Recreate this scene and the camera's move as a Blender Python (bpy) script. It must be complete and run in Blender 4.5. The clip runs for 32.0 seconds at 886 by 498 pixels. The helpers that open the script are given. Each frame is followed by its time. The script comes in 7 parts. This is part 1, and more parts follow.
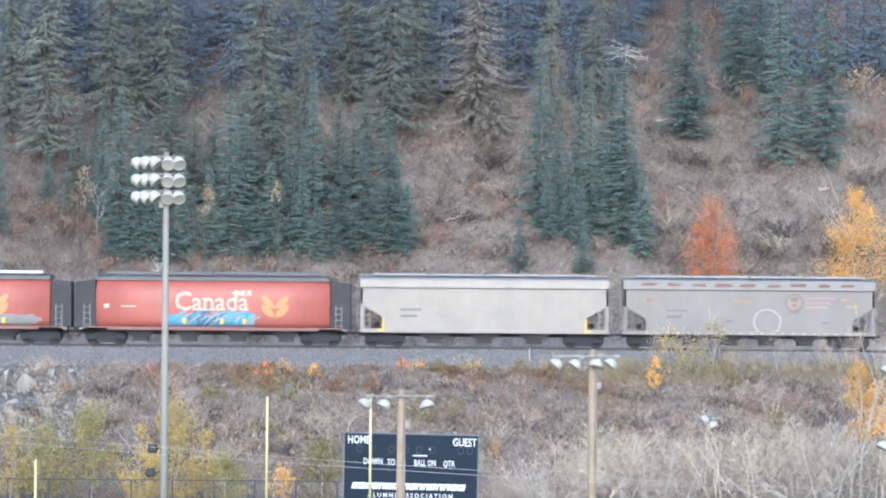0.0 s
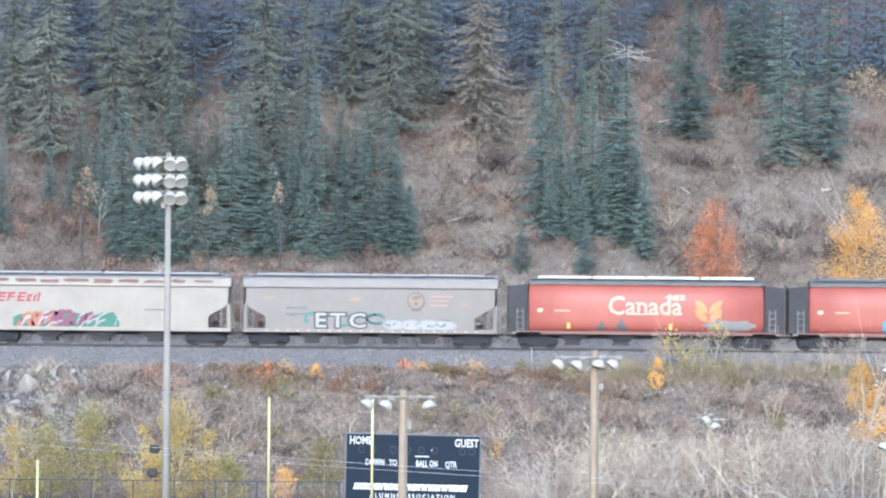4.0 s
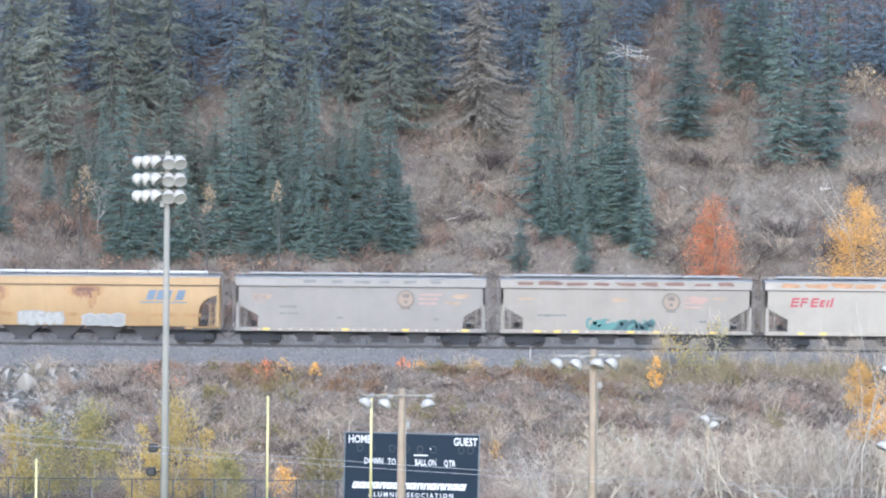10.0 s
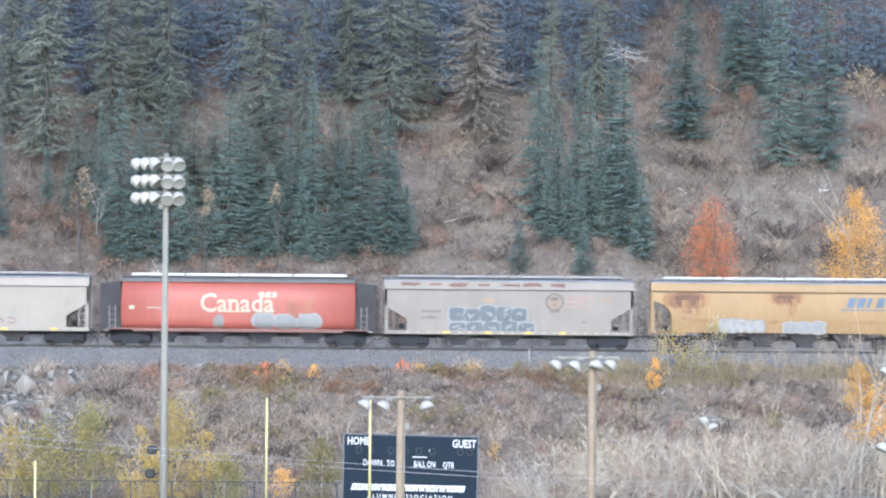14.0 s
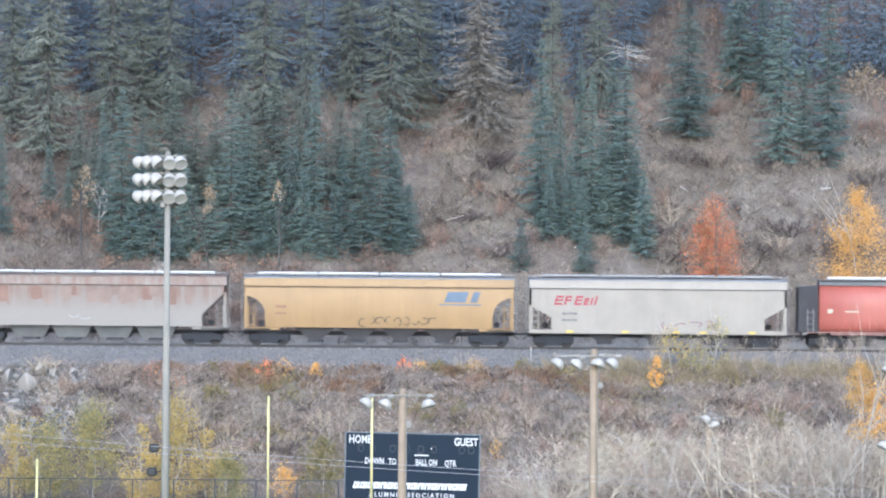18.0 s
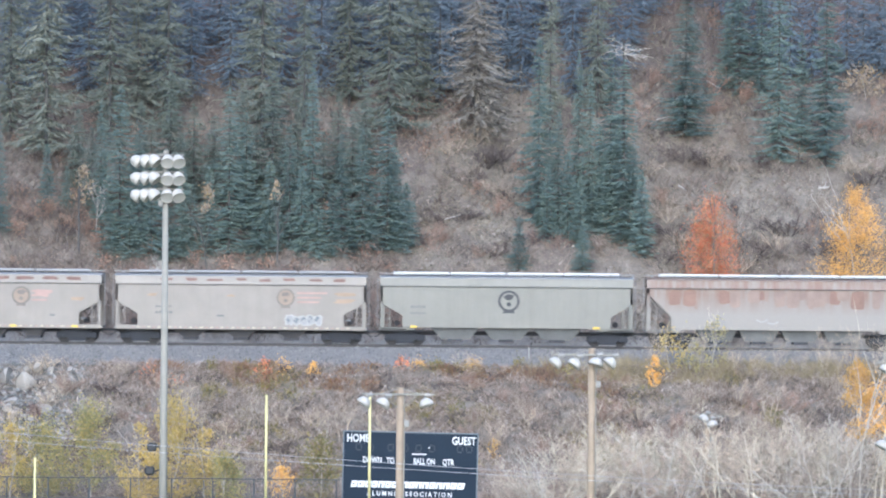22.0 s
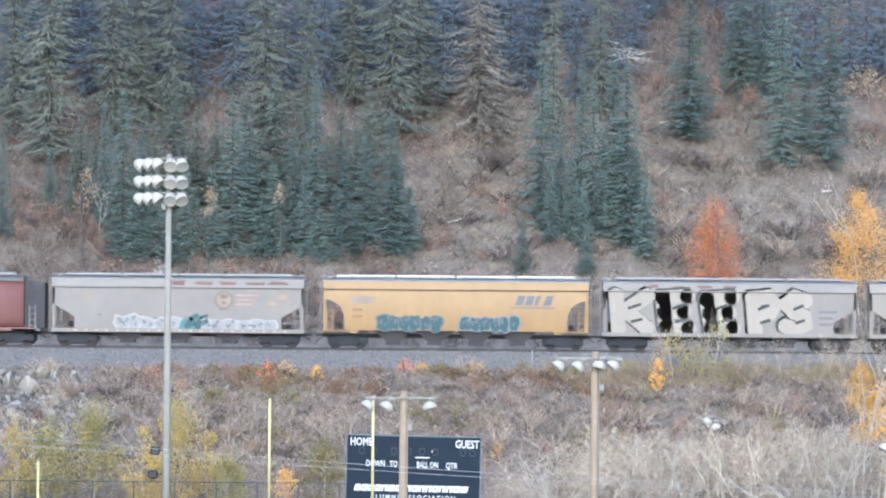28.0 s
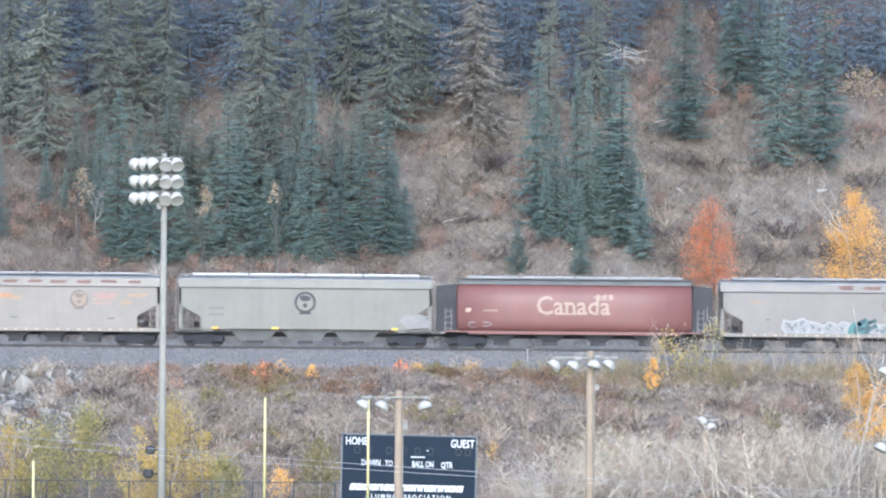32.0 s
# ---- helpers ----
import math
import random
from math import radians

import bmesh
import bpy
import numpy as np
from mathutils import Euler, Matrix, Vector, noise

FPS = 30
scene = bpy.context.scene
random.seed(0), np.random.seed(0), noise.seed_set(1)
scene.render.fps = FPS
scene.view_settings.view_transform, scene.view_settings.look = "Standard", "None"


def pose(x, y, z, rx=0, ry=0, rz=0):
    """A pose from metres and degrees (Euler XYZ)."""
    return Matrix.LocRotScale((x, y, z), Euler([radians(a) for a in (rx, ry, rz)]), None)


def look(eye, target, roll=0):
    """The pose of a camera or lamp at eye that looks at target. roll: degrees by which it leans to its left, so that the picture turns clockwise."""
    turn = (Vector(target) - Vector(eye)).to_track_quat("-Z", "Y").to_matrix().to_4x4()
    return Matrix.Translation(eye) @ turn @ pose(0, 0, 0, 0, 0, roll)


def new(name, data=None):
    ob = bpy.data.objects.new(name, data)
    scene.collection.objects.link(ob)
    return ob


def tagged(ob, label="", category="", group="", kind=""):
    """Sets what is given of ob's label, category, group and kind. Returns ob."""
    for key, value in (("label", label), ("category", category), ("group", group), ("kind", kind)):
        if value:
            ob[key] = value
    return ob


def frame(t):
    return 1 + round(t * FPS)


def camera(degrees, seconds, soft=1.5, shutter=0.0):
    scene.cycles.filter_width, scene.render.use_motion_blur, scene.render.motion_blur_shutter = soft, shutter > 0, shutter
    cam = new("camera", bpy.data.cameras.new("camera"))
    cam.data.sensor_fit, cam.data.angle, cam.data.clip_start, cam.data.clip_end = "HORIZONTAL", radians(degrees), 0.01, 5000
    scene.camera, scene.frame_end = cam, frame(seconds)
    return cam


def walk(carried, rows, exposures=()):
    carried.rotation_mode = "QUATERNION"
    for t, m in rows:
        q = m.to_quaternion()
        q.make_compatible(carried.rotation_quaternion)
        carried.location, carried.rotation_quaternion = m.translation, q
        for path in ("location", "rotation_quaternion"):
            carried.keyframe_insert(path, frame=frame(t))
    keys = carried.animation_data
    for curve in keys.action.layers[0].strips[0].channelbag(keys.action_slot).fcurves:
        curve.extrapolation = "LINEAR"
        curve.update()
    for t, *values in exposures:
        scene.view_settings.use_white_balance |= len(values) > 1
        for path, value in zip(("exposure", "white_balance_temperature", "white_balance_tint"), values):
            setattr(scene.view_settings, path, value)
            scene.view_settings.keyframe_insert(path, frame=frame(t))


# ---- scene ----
# One plan: the camera stands on a bluff at the origin and looks along +y over a sports field
# (z = 0) to a railway bank (track at y = 321.5, rail head at z = 11.51) and the wooded slope behind it.
RAIL_Z, TRACK_Y = 11.51, 321.5
EYE_Z = 17.0

cam = camera(10.565, 32.0, soft=2.1, shutter=0.3)
# seconds, turn to the left, tilt up and lean, in thousandths of a degree: a camera held almost still
SWAY = [
    (0, -1.4, -7.0, -39), (0.5, 7.1, -18.9, 20), (1, 17.2, 1.6, -2), (1.5, 20.8, -4.1, 1), (2, 23.1, -0.7, -2),
    (2.5, 19.8, 3.2, 33), (3, 27.8, -0.7, 3), (3.5, 30.2, -0.6, 18), (5.5, -13.6, 22.3, 18), (6, -37.7, 24.7, 16),
    (6.5, -36.6, 14.4, 10), (7, -37.7, 8.7, 15), (7.5, -27.4, 29.1, 9), (8, -12.6, 9.7, -1), (8.5, -1.0, 1.6, -0),
    (9, 5.9, -1.9, 3), (9.5, 9.3, -14.5, 4), (10, 9.4, -12.1, 21), (10.5, -6.8, -19.1, 3), (11, 12.7, -23.6, 10),
    (11.5, 19.7, -13.3, 14), (12, 21.8, -20.3, -9), (12.5, 13.7, -6.8, -23), (13, 12.8, -13.4, 5), (13.5, -3.4, -3.3, -16),
    (14, -4.6, 9.6, -7), (14.5, -15.0, 11.9, -11), (16.5, 20.6, 0.3, -16), (17, 21.9, 1.6, 2), (17.5, 26.5, -11.3, -7),
    (18, 16.1, -12.4, -7), (18.5, 8.1, -36.5, -5), (19, -13.7, -21.4, -2), (19.5, -10.4, -17.0, -13), (20, -19.4, -17.8, 14),
    (20.5, -30.8, -12.2, 13), (21, -34.4, -11.2, -0), (21.5, -2.2, -19.2, -6), (22, -7.9, -24.7, 15), (22.5, -15.0, -7.9, -15),
    (23, -8.0, 3.8, -8), (23.5, -2.1, 0.5, 1), (24, 13.9, -4.0, 9), (24.5, 26.5, 8.6, 0), (25, 2.4, 14.1, -13),
    (25.5, -4.6, 8.5, -11), (27.5, -7.0, 3.7, -24), (28, 29.9, 16.3, -12), (28.5, 14.9, 36.9, -13), (29, 11.4, 35.6, -24),
    (29.5, 4.7, 26.7, 4), (30, -6.8, 18.8, 7), (30.5, -12.6, 12.0, 1), (31, -25.0, 7.7, 29), (31.5, -25.2, 14.2, -5),
    (32, -25.2, 9.7, -6),
]


def sway_rows():
    rows = []
    for t, turn, tilt, lean in SWAY:
        rows.append((t, pose(0, 0, EYE_Z, 90 + 0.196 + tilt / 1000, 0, turn / 1000) @ pose(0, 0, 0, 0, 0, 0.5 + lean / 1000)))
    return rows


walk(cam, sway_rows(), exposures=[(0, 1.55, 5520, 9), (0.8, 1.58, 5520, 9), (2, 1.68, 5520, 9), (3.2, 1.67, 5520, 9), (6, 1.58, 5520, 9), (10, 1.55, 5520, 9), (14, 1.55, 5520, 9), (17, 1.52, 5520, 9), (19.5, 1.48, 5520, 9), (21, 1.51, 5520, 9), (23, 1.55, 5520, 9), (28, 1.55, 5520, 9), (30, 1.55, 5520, 9), (31.0, 1.64, 5520, 9), (31.4, 1.65, 5520, 9), (32, 1.64, 5520, 9)])

# ---- light: an overcast autumn day ----
world = bpy.data.worlds.new("overcast_sky")
scene.world = world
world.use_nodes = True
wt = world.node_tree
sky = wt.nodes.new("ShaderNodeTexSky")
sky.sky_type, sky.sun_disc = "NISHITA", False
sky.sun_elevation, sky.sun_rotation = radians(29), radians(184)
sky.air_density, sky.dust_density, sky.ozone_density = 1.0, 1.5, 1.0
wt.nodes["Background"].inputs["Strength"].default_value = 0.15
wt.links.new(sky.outputs[0], wt.nodes["Background"].inputs["Color"])
sun = new("sun", bpy.data.lights.new("sun", "SUN"))
sun.data.energy, sun.data.angle, sun.data.color = 1.15, radians(60), (1.0, 0.97, 0.92)
# from behind the camera and high
sun.matrix_world = look((math.sin(radians(184)) * 50, math.cos(radians(184)) * 50, 50 * math.tan(radians(29))), (0, 0, 0))


# ---- materials ----
def nodes_of(name):
    m = bpy.data.materials.new(name)
    m.use_nodes = True
    nt = m.node_tree
    return m, nt, nt.nodes["Principled BSDF"]


def ramp(nt, source, stops):
    r = nt.nodes.new("ShaderNodeValToRGB")
    el = r.color_ramp.elements
    while len(el) < len(stops):
        el.new(0.5)
    for e, (p, c) in zip(el, stops):
        e.position, e.color = p, (*c, 1)
    nt.links.new(source, r.inputs[0])
    return r.outputs[0]


def noise_at(nt, scale, detail=4, stretch=(1, 1, 1), spread=True, rough=0.6):
    """Noise in the object's metres, shifted from object to object."""
    tc, mp, n = nt.nodes.new("ShaderNodeTexCoord"), nt.nodes.new("ShaderNodeMapping"), nt.nodes.new("ShaderNodeTexNoise")
    mp.inputs["Scale"].default_value = stretch
    nt.links.new(tc.outputs["Object"], mp.inputs["Vector"])
    if spread:
        oi, cx = nt.nodes.new("ShaderNodeObjectInfo"), nt.nodes.new("ShaderNodeMath")
        cx.operation = "MULTIPLY"
        cx.inputs[1].default_value = 60
        nt.links.new(oi.outputs["Random"], cx.inputs[0])
        nt.links.new(cx.outputs[0], mp.inputs["Location"])
    n.inputs["Scale"].default_value, n.inputs["Detail"].default_value, n.inputs["Roughness"].default_value = scale, detail, rough
    nt.links.new(mp.outputs[0], n.inputs["Vector"])
    return n.outputs["Fac"]


def mix(nt, fac, a, b, how="MIX"):
    m = nt.nodes.new("ShaderNodeMix")
    m.data_type, m.blend_type = "RGBA", how
    for socket, v in ((m.inputs[0], fac), (m.inputs[6], a), (m.inputs[7], b)):
        if isinstance(v, (int, float)):
            socket.default_value = v
        elif isinstance(v, tuple):
            socket.default_value = (*v, 1)
        else:
            nt.links.new(v, socket)
    return m.outputs[2]


def bump(nt, bsdf, source, strength, distance=0.02):
    b = nt.nodes.new("ShaderNodeBump")
    b.inputs["Strength"].default_value, b.inputs["Distance"].default_value = strength, distance
    nt.links.new(source, b.inputs["Height"])
    nt.links.new(b.outputs[0], bsdf.inputs["Normal"])


def plain(name, colour, rough=0.6, metal=0.0, vary=0.18, scale=3.0, bumps=0.2, spec=0.5):
    """Two scales of variation round one colour."""
    m, nt, p = nodes_of(name)
    big, fine = noise_at(nt, scale * 0.3, 3), noise_at(nt, scale * 6, 5)
    lo, hi = tuple(c * (1 - vary) for c in colour), tuple(min(1, c * (1 + vary)) for c in colour)
    c = ramp(nt, big, [(0.3, lo), (0.7, hi)])
    c = mix(nt, 0.35, c, ramp(nt, fine, [(0.3, lo), (0.7, hi)]))
    nt.links.new(c, p.inputs["Base Color"])
    p.inputs["Roughness"].default_value, p.inputs["Metallic"].default_value = rough, metal
    p.inputs["Specular IOR Level"].default_value = spec
    if bumps:
        bump(nt, p, fine, bumps)
    return m


def paint(name, colour, dirt=(0.16, 0.12, 0.09), amount=0.5, rough=0.5):
    """Weathered car paint: vertical streaks and blotches of old dirt."""
    m, nt, p = nodes_of(name)
    streak, blotch, grain = noise_at(nt, 1.0, 5, (3.2, 3.2, 0.22)), noise_at(nt, 0.5, 4), noise_at(nt, 9, 5)
    fade = ramp(nt, blotch, [(0.3, tuple(c * 0.86 for c in colour)), (0.7, tuple(min(1, c * 1.06) for c in colour))])
    s = nt.nodes.new("ShaderNodeMath")
    s.operation = "MULTIPLY"
    nt.links.new(ramp(nt, streak, [(0.46, (0, 0, 0)), (0.78, (1, 1, 1))]), s.inputs[0])
    s.inputs[1].default_value = amount
    c = mix(nt, s.outputs[0], fade, dirt)
    c = mix(nt, 0.12, c, ramp(nt, grain, [(0.35, tuple(x * 0.7 for x in colour)), (0.65, colour)]))
    nt.links.new(c, p.inputs["Base Color"])
    p.inputs["Roughness"].default_value = rough
    bump(nt, p, grain, 0.08, 0.01)
    return m


def washed(name, colour, rust):
    """Paint with rust that has run down from the top edge in streaks."""
    m, nt, p = nodes_of(name)
    streak, grain = noise_at(nt, 1.0, 6, (2.2, 2.2, 0.18)), noise_at(nt, 7, 5)
    tc, sep, r, s = nt.nodes.new("ShaderNodeTexCoord"), nt.nodes.new("ShaderNodeSeparateXYZ"), nt.nodes.new("ShaderNodeMapRange"), nt.nodes.new("ShaderNodeMath")
    nt.links.new(tc.outputs["Object"], sep.inputs[0])
    nt.links.new(sep.outputs["Z"], r.inputs["Value"])
    r.inputs["From Min"].default_value, r.inputs["From Max"].default_value = 2.2, 3.5
    s.operation = "MULTIPLY"
    nt.links.new(ramp(nt, streak, [(0.3, (0.1, 0.1, 0.1)), (0.62, (1, 1, 1))]), s.inputs[0])
    nt.links.new(r.outputs[0], s.inputs[1])
    c = mix(nt, s.outputs[0], colour, rust)
    c = mix(nt, 0.15, c, ramp(nt, grain, [(0.35, tuple(x * 0.6 for x in colour)), (0.65, colour)]))
    nt.links.new(c, p.inputs["Base Color"])
    p.inputs["Roughness"].default_value = 0.6
    bump(nt, p, grain, 0.08, 0.01)
    return m


def by_piece(name, colours, rough=0.8, spec=0.3, lit=0.0):
    """A colour drawn for each loose leaf, blade or stone, shifted a little from object to object."""
    m, nt, p = nodes_of(name)
    g = nt.nodes.new("ShaderNodeNewGeometry")
    n = len(colours)
    c = ramp(nt, g.outputs["Random Per Island"], [((i + 0.5) / n, x) for i, x in enumerate(colours)])
    oi = nt.nodes.new("ShaderNodeObjectInfo")
    shade = ramp(nt, oi.outputs["Random"], [(0, (0.78, 0.8, 0.8)), (1, (1.15, 1.12, 1.05))])
    c = mix(nt, 1.0, c, shade, "MULTIPLY")
    nt.links.new(c, p.inputs["Base Color"])
    p.inputs["Roughness"].default_value, p.inputs["Specular IOR Level"].default_value = rough, spec
    if lit:
        tr, ad = nt.nodes.new("ShaderNodeBsdfTranslucent"), nt.nodes.new("ShaderNodeMixShader")
        nt.links.new(c, tr.inputs["Color"])
        ad.inputs[0].default_value = lit
        nt.links.new(p.outputs[0], ad.inputs[1])
        nt.links.new(tr.outputs[0], ad.inputs[2])
        nt.links.new(ad.outputs[0], nt.nodes["Material Output"].inputs["Surface"])
    return m


def earth():
    """Grass of the field, gravel along the track, dead grass, leaf litter and bare soil on the slopes."""
    m, nt, p = nodes_of("earth")
    tc, sep = nt.nodes.new("ShaderNodeTexCoord"), nt.nodes.new("ShaderNodeSeparateXYZ")
    nt.links.new(tc.outputs["Object"], sep.inputs[0])
    big, patchy = noise_at(nt, 0.11, 5, spread=False), noise_at(nt, 0.33, 6, spread=False, rough=0.7)
    mid, fine = noise_at(nt, 1.1, 7, spread=False, rough=0.75), noise_at(nt, 6, 6, spread=False, rough=0.7)
    slope = ramp(nt, big, [(0.38, (0.122, 0.0798, 0.0684)), (0.5, (0.152, 0.125, 0.106)), (0.6, (0.228, 0.201, 0.167))])
    slope = mix(nt, 0.5, slope, ramp(nt, patchy, [(0.34, (0.057, 0.0441, 0.0418)), (0.48, (0.152, 0.122, 0.106)), (0.64, (0.304, 0.274, 0.228))]))
    slope = mix(nt, 0.5, slope, ramp(nt, mid, [(0.34, (0.0456, 0.038, 0.0357)), (0.5, (0.152, 0.129, 0.11)), (0.68, (0.35, 0.319, 0.266))]))
    slope = mix(nt, 0.3, slope, ramp(nt, fine, [(0.32, (0.038, 0.0327, 0.0304)), (0.68, (0.274, 0.251, 0.213))]))
    gravel = ramp(nt, noise_at(nt, 14, 6, spread=False), [(0.3, (0.1, 0.098, 0.1)), (0.7, (0.265, 0.258, 0.255))])
    lawn = ramp(nt, mid, [(0.3, (0.05, 0.075, 0.025)), (0.7, (0.1, 0.11, 0.04))])

    def step(a, b):
        r = nt.nodes.new("ShaderNodeMapRange")
        r.inputs["From Min"].default_value, r.inputs["From Max"].default_value = a, b
        nt.links.new(sep.outputs["Y"], r.inputs["Value"])
        return r.outputs[0]

    litter = ramp(nt, patchy, [(0.35, (0.055, 0.045, 0.045)), (0.5, (0.1, 0.078, 0.07)), (0.65, (0.17, 0.125, 0.11))])
    c = mix(nt, step(268, 275), lawn, slope)
    c = mix(nt, step(315.2, 316.2), c, gravel)
    # pale dust behind the track, made lighter to offset the train's shadow
    lifted_dust = ramp(nt, mid, [(0.3, (0.2, 0.188, 0.172)), (0.7, (0.36, 0.342, 0.31))])
    c = mix(nt, step(323.4, 324.6), c, lifted_dust)
    c = mix(nt, step(330.6, 332.4), c, slope)
    c = mix(nt, step(353.0, 361.0), c, litter)
    nt.links.new(c, p.inputs["Base Color"])
    p.inputs["Roughness"].default_value = 0.95
    p.inputs["Specular IOR Level"].default_value = 0.2
    bump(nt, p, mid, 0.8, 0.35)
    return m


EARTH = earth()
STONES = by_piece("ballast_stone", [(0.09, 0.088, 0.09), (0.172, 0.168, 0.168), (0.275, 0.265, 0.258), (0.132, 0.128, 0.128)], 0.9)
RAIL_STEEL = plain("rail_steel", (0.05, 0.048, 0.05), 0.55, 0.6)
TIE_WOOD = plain("tie_wood", (0.07, 0.055, 0.045), 0.9)
GALVANISED = plain("galvanised_steel", (0.225, 0.215, 0.19), 0.8, 0.0, 0.14, 3, 0.2, 0.15)
POLE_WOOD = plain("pole_wood", (0.25, 0.195, 0.14), 0.85, 0, 0.25, 4)
LAMP_WHITE = plain("lamp_white", (0.36, 0.345, 0.32), 0.7, 0, 0.06, 3, 0.1, 0.2)
LAMP_INSIDE = plain("lamp_reflector", (0.33, 0.325, 0.31), 0.3, 0.0, 0.05)
LAMP_GREY = plain("lamp_ballast_box", (0.25, 0.243, 0.23), 0.75, 0, 0.12, 3, 0.2, 0.2)
POST_YELLOW = plain("post_yellow", (0.5, 0.45, 0.22), 0.5, 0, 0.08)
WIRE = plain("wire", (0.34, 0.34, 0.36), 0.5, 0.3)
BLACK = plain("black_plastic", (0.02, 0.021, 0.023), 0.6)
FENCE = plain("fence_steel", (0.07, 0.075, 0.08), 0.6, 0.3)
BOARD_BLUE = plain("scoreboard_blue", (0.011, 0.019, 0.032), 0.75, 0, 0.12, 2, 0.1, 0.2)
BOARD_TRIM = plain("scoreboard_trim", (0.1, 0.12, 0.14), 0.5)
DIGIT = plain("dark_digit", (0.022, 0.03, 0.042), 0.5)
WHITE_LETTER = plain("white_lettering", (0.52, 0.53, 0.54), 0.55, 0, 0.08)
BARK = plain("spruce_bark", (0.085, 0.083, 0.078), 0.95, 0, 0.3, 6)
OLD_BARK = plain("grey_spruce_bark", (0.17, 0.155, 0.145), 0.95, 0, 0.3, 6)
PALE_BARK = plain("pale_bark", (0.413, 0.375, 0.325), 0.9, 0, 0.2, 5)
GREY_TWIG = by_piece("grey_twig", [(0.292, 0.237, 0.189), (0.418, 0.35, 0.284), (0.358, 0.295, 0.235), (0.495, 0.418, 0.345)], 0.9, 0.3, 0)
PINK_TWIG = by_piece("pinkish_twig", [(0.324, 0.254, 0.219), (0.41, 0.324, 0.275), (0.281, 0.216, 0.189), (0.454, 0.378, 0.321)], 0.9, 0.3, 0)
PALE_TWIG = by_piece("cream_twig", [(0.475, 0.421, 0.34), (0.562, 0.508, 0.412), (0.4, 0.346, 0.278), (0.605, 0.54, 0.443)], 0.9, 0.3, 0)
SNAG_WOOD = plain("silvered_wood", (0.42, 0.395, 0.355), 0.9)
BLEACHED = plain("bleached_wood", (0.36, 0.34, 0.31), 0.9)
# green needles with the blue of distance haze mixed into their colour
HAZED_NEEDLES = by_piece("hazed_blue_green_needles", [(0.102, 0.15, 0.157), (0.124, 0.176, 0.174), (0.14, 0.191, 0.171), (0.111, 0.161, 0.163), (0.151, 0.192, 0.161)], 0.6, 0.4, 0.2)
OLD_NEEDLES = by_piece("grey_olive_needles", [(0.136, 0.158, 0.148), (0.167, 0.183, 0.158), (0.195, 0.2, 0.16), (0.144, 0.164, 0.149)], 0.7, 0.3, 0.2)
OLIVE_NEEDLES = by_piece("olive_grey_needles", [(0.122, 0.154, 0.149), (0.15, 0.179, 0.16), (0.173, 0.194, 0.16), (0.13, 0.16, 0.15)], 0.7, 0.3, 0.2)
# far wood: haze is painted in as the strong blue of these needles
FAR_HAZE_NEEDLES = by_piece("haze_blue_needles", [(0.115, 0.153, 0.207), (0.136, 0.173, 0.222), (0.125, 0.162, 0.212)], 0.7, 0.3, 0.2)
PALE_NEEDLES = by_piece("pale_brown_needles", [(0.188, 0.174, 0.161), (0.231, 0.213, 0.19), (0.275, 0.25, 0.218), (0.203, 0.189, 0.174)], 0.8, 0.3, 0.2)
RED_LEAF = by_piece("orange_red_leaf", [(0.7, 0.19, 0.12), (0.78, 0.27, 0.12), (0.66, 0.23, 0.14), (0.72, 0.34, 0.15), (0.32, 0.29, 0.17)], 0.7, 0.3, 0.22)
ORANGE_LEAF = by_piece("orange_leaf", [(0.64, 0.36, 0.12), (0.72, 0.44, 0.15), (0.58, 0.33, 0.12), (0.68, 0.4, 0.12)], 0.7, 0.3, 0.22)
YELLOW_LEAF = by_piece("yellow_leaf", [(0.478, 0.361, 0.126), (0.57, 0.413, 0.126), (0.368, 0.318, 0.135), (0.589, 0.456, 0.234)], 0.7, 0.3, 0.45)
GREEN_YELLOW_LEAF = by_piece("yellowing_green_leaf", [(0.297, 0.282, 0.134), (0.461, 0.393, 0.168), (0.263, 0.272, 0.157), (0.549, 0.423, 0.168)], 0.7, 0.3, 0.45)
PALE_LEAF = by_piece("pale_dry_leaf", [(0.36, 0.29, 0.22), (0.42, 0.34, 0.26), (0.3, 0.23, 0.18), (0.4, 0.3, 0.17)], 0.8, 0.3, 0.2)
BANK_TWIG = by_piece("bank_brush", [(0.145, 0.112, 0.096), (0.248, 0.2, 0.172), (0.365, 0.305, 0.262), (0.18, 0.135, 0.118), (0.475, 0.405, 0.352), (0.268, 0.215, 0.185), (0.105, 0.08, 0.07)], 0.9, 0.3, 0)
RUSSET_LEAF = by_piece("russet_leaf", [(0.26, 0.165, 0.135), (0.34, 0.22, 0.17), (0.2, 0.14, 0.12), (0.38, 0.27, 0.2)], 0.85, 0.3, 0.2)
RUST_SHRUB = by_piece("rusty_shrub", [(0.27, 0.145, 0.09), (0.2, 0.12, 0.09), (0.34, 0.215, 0.11), (0.17, 0.115, 0.09)], 0.85)
OLIVE_SHRUB = by_piece("olive_shrub", [(0.17, 0.15, 0.06), (0.24, 0.2, 0.08), (0.12, 0.11, 0.055), (0.3, 0.23, 0.09)], 0.85)
HILL_GRASS = by_piece("dead_grass", [(0.279, 0.246, 0.184), (0.205, 0.18, 0.143), (0.377, 0.344, 0.262), (0.148, 0.13, 0.111)], 0.9, 0.3, 0)
HILL_BRUSH = by_piece("red_brown_undergrowth", [(0.162, 0.127, 0.114), (0.221, 0.178, 0.155), (0.111, 0.0935, 0.0891), (0.187, 0.168, 0.15)], 0.9, 0.3, 0)
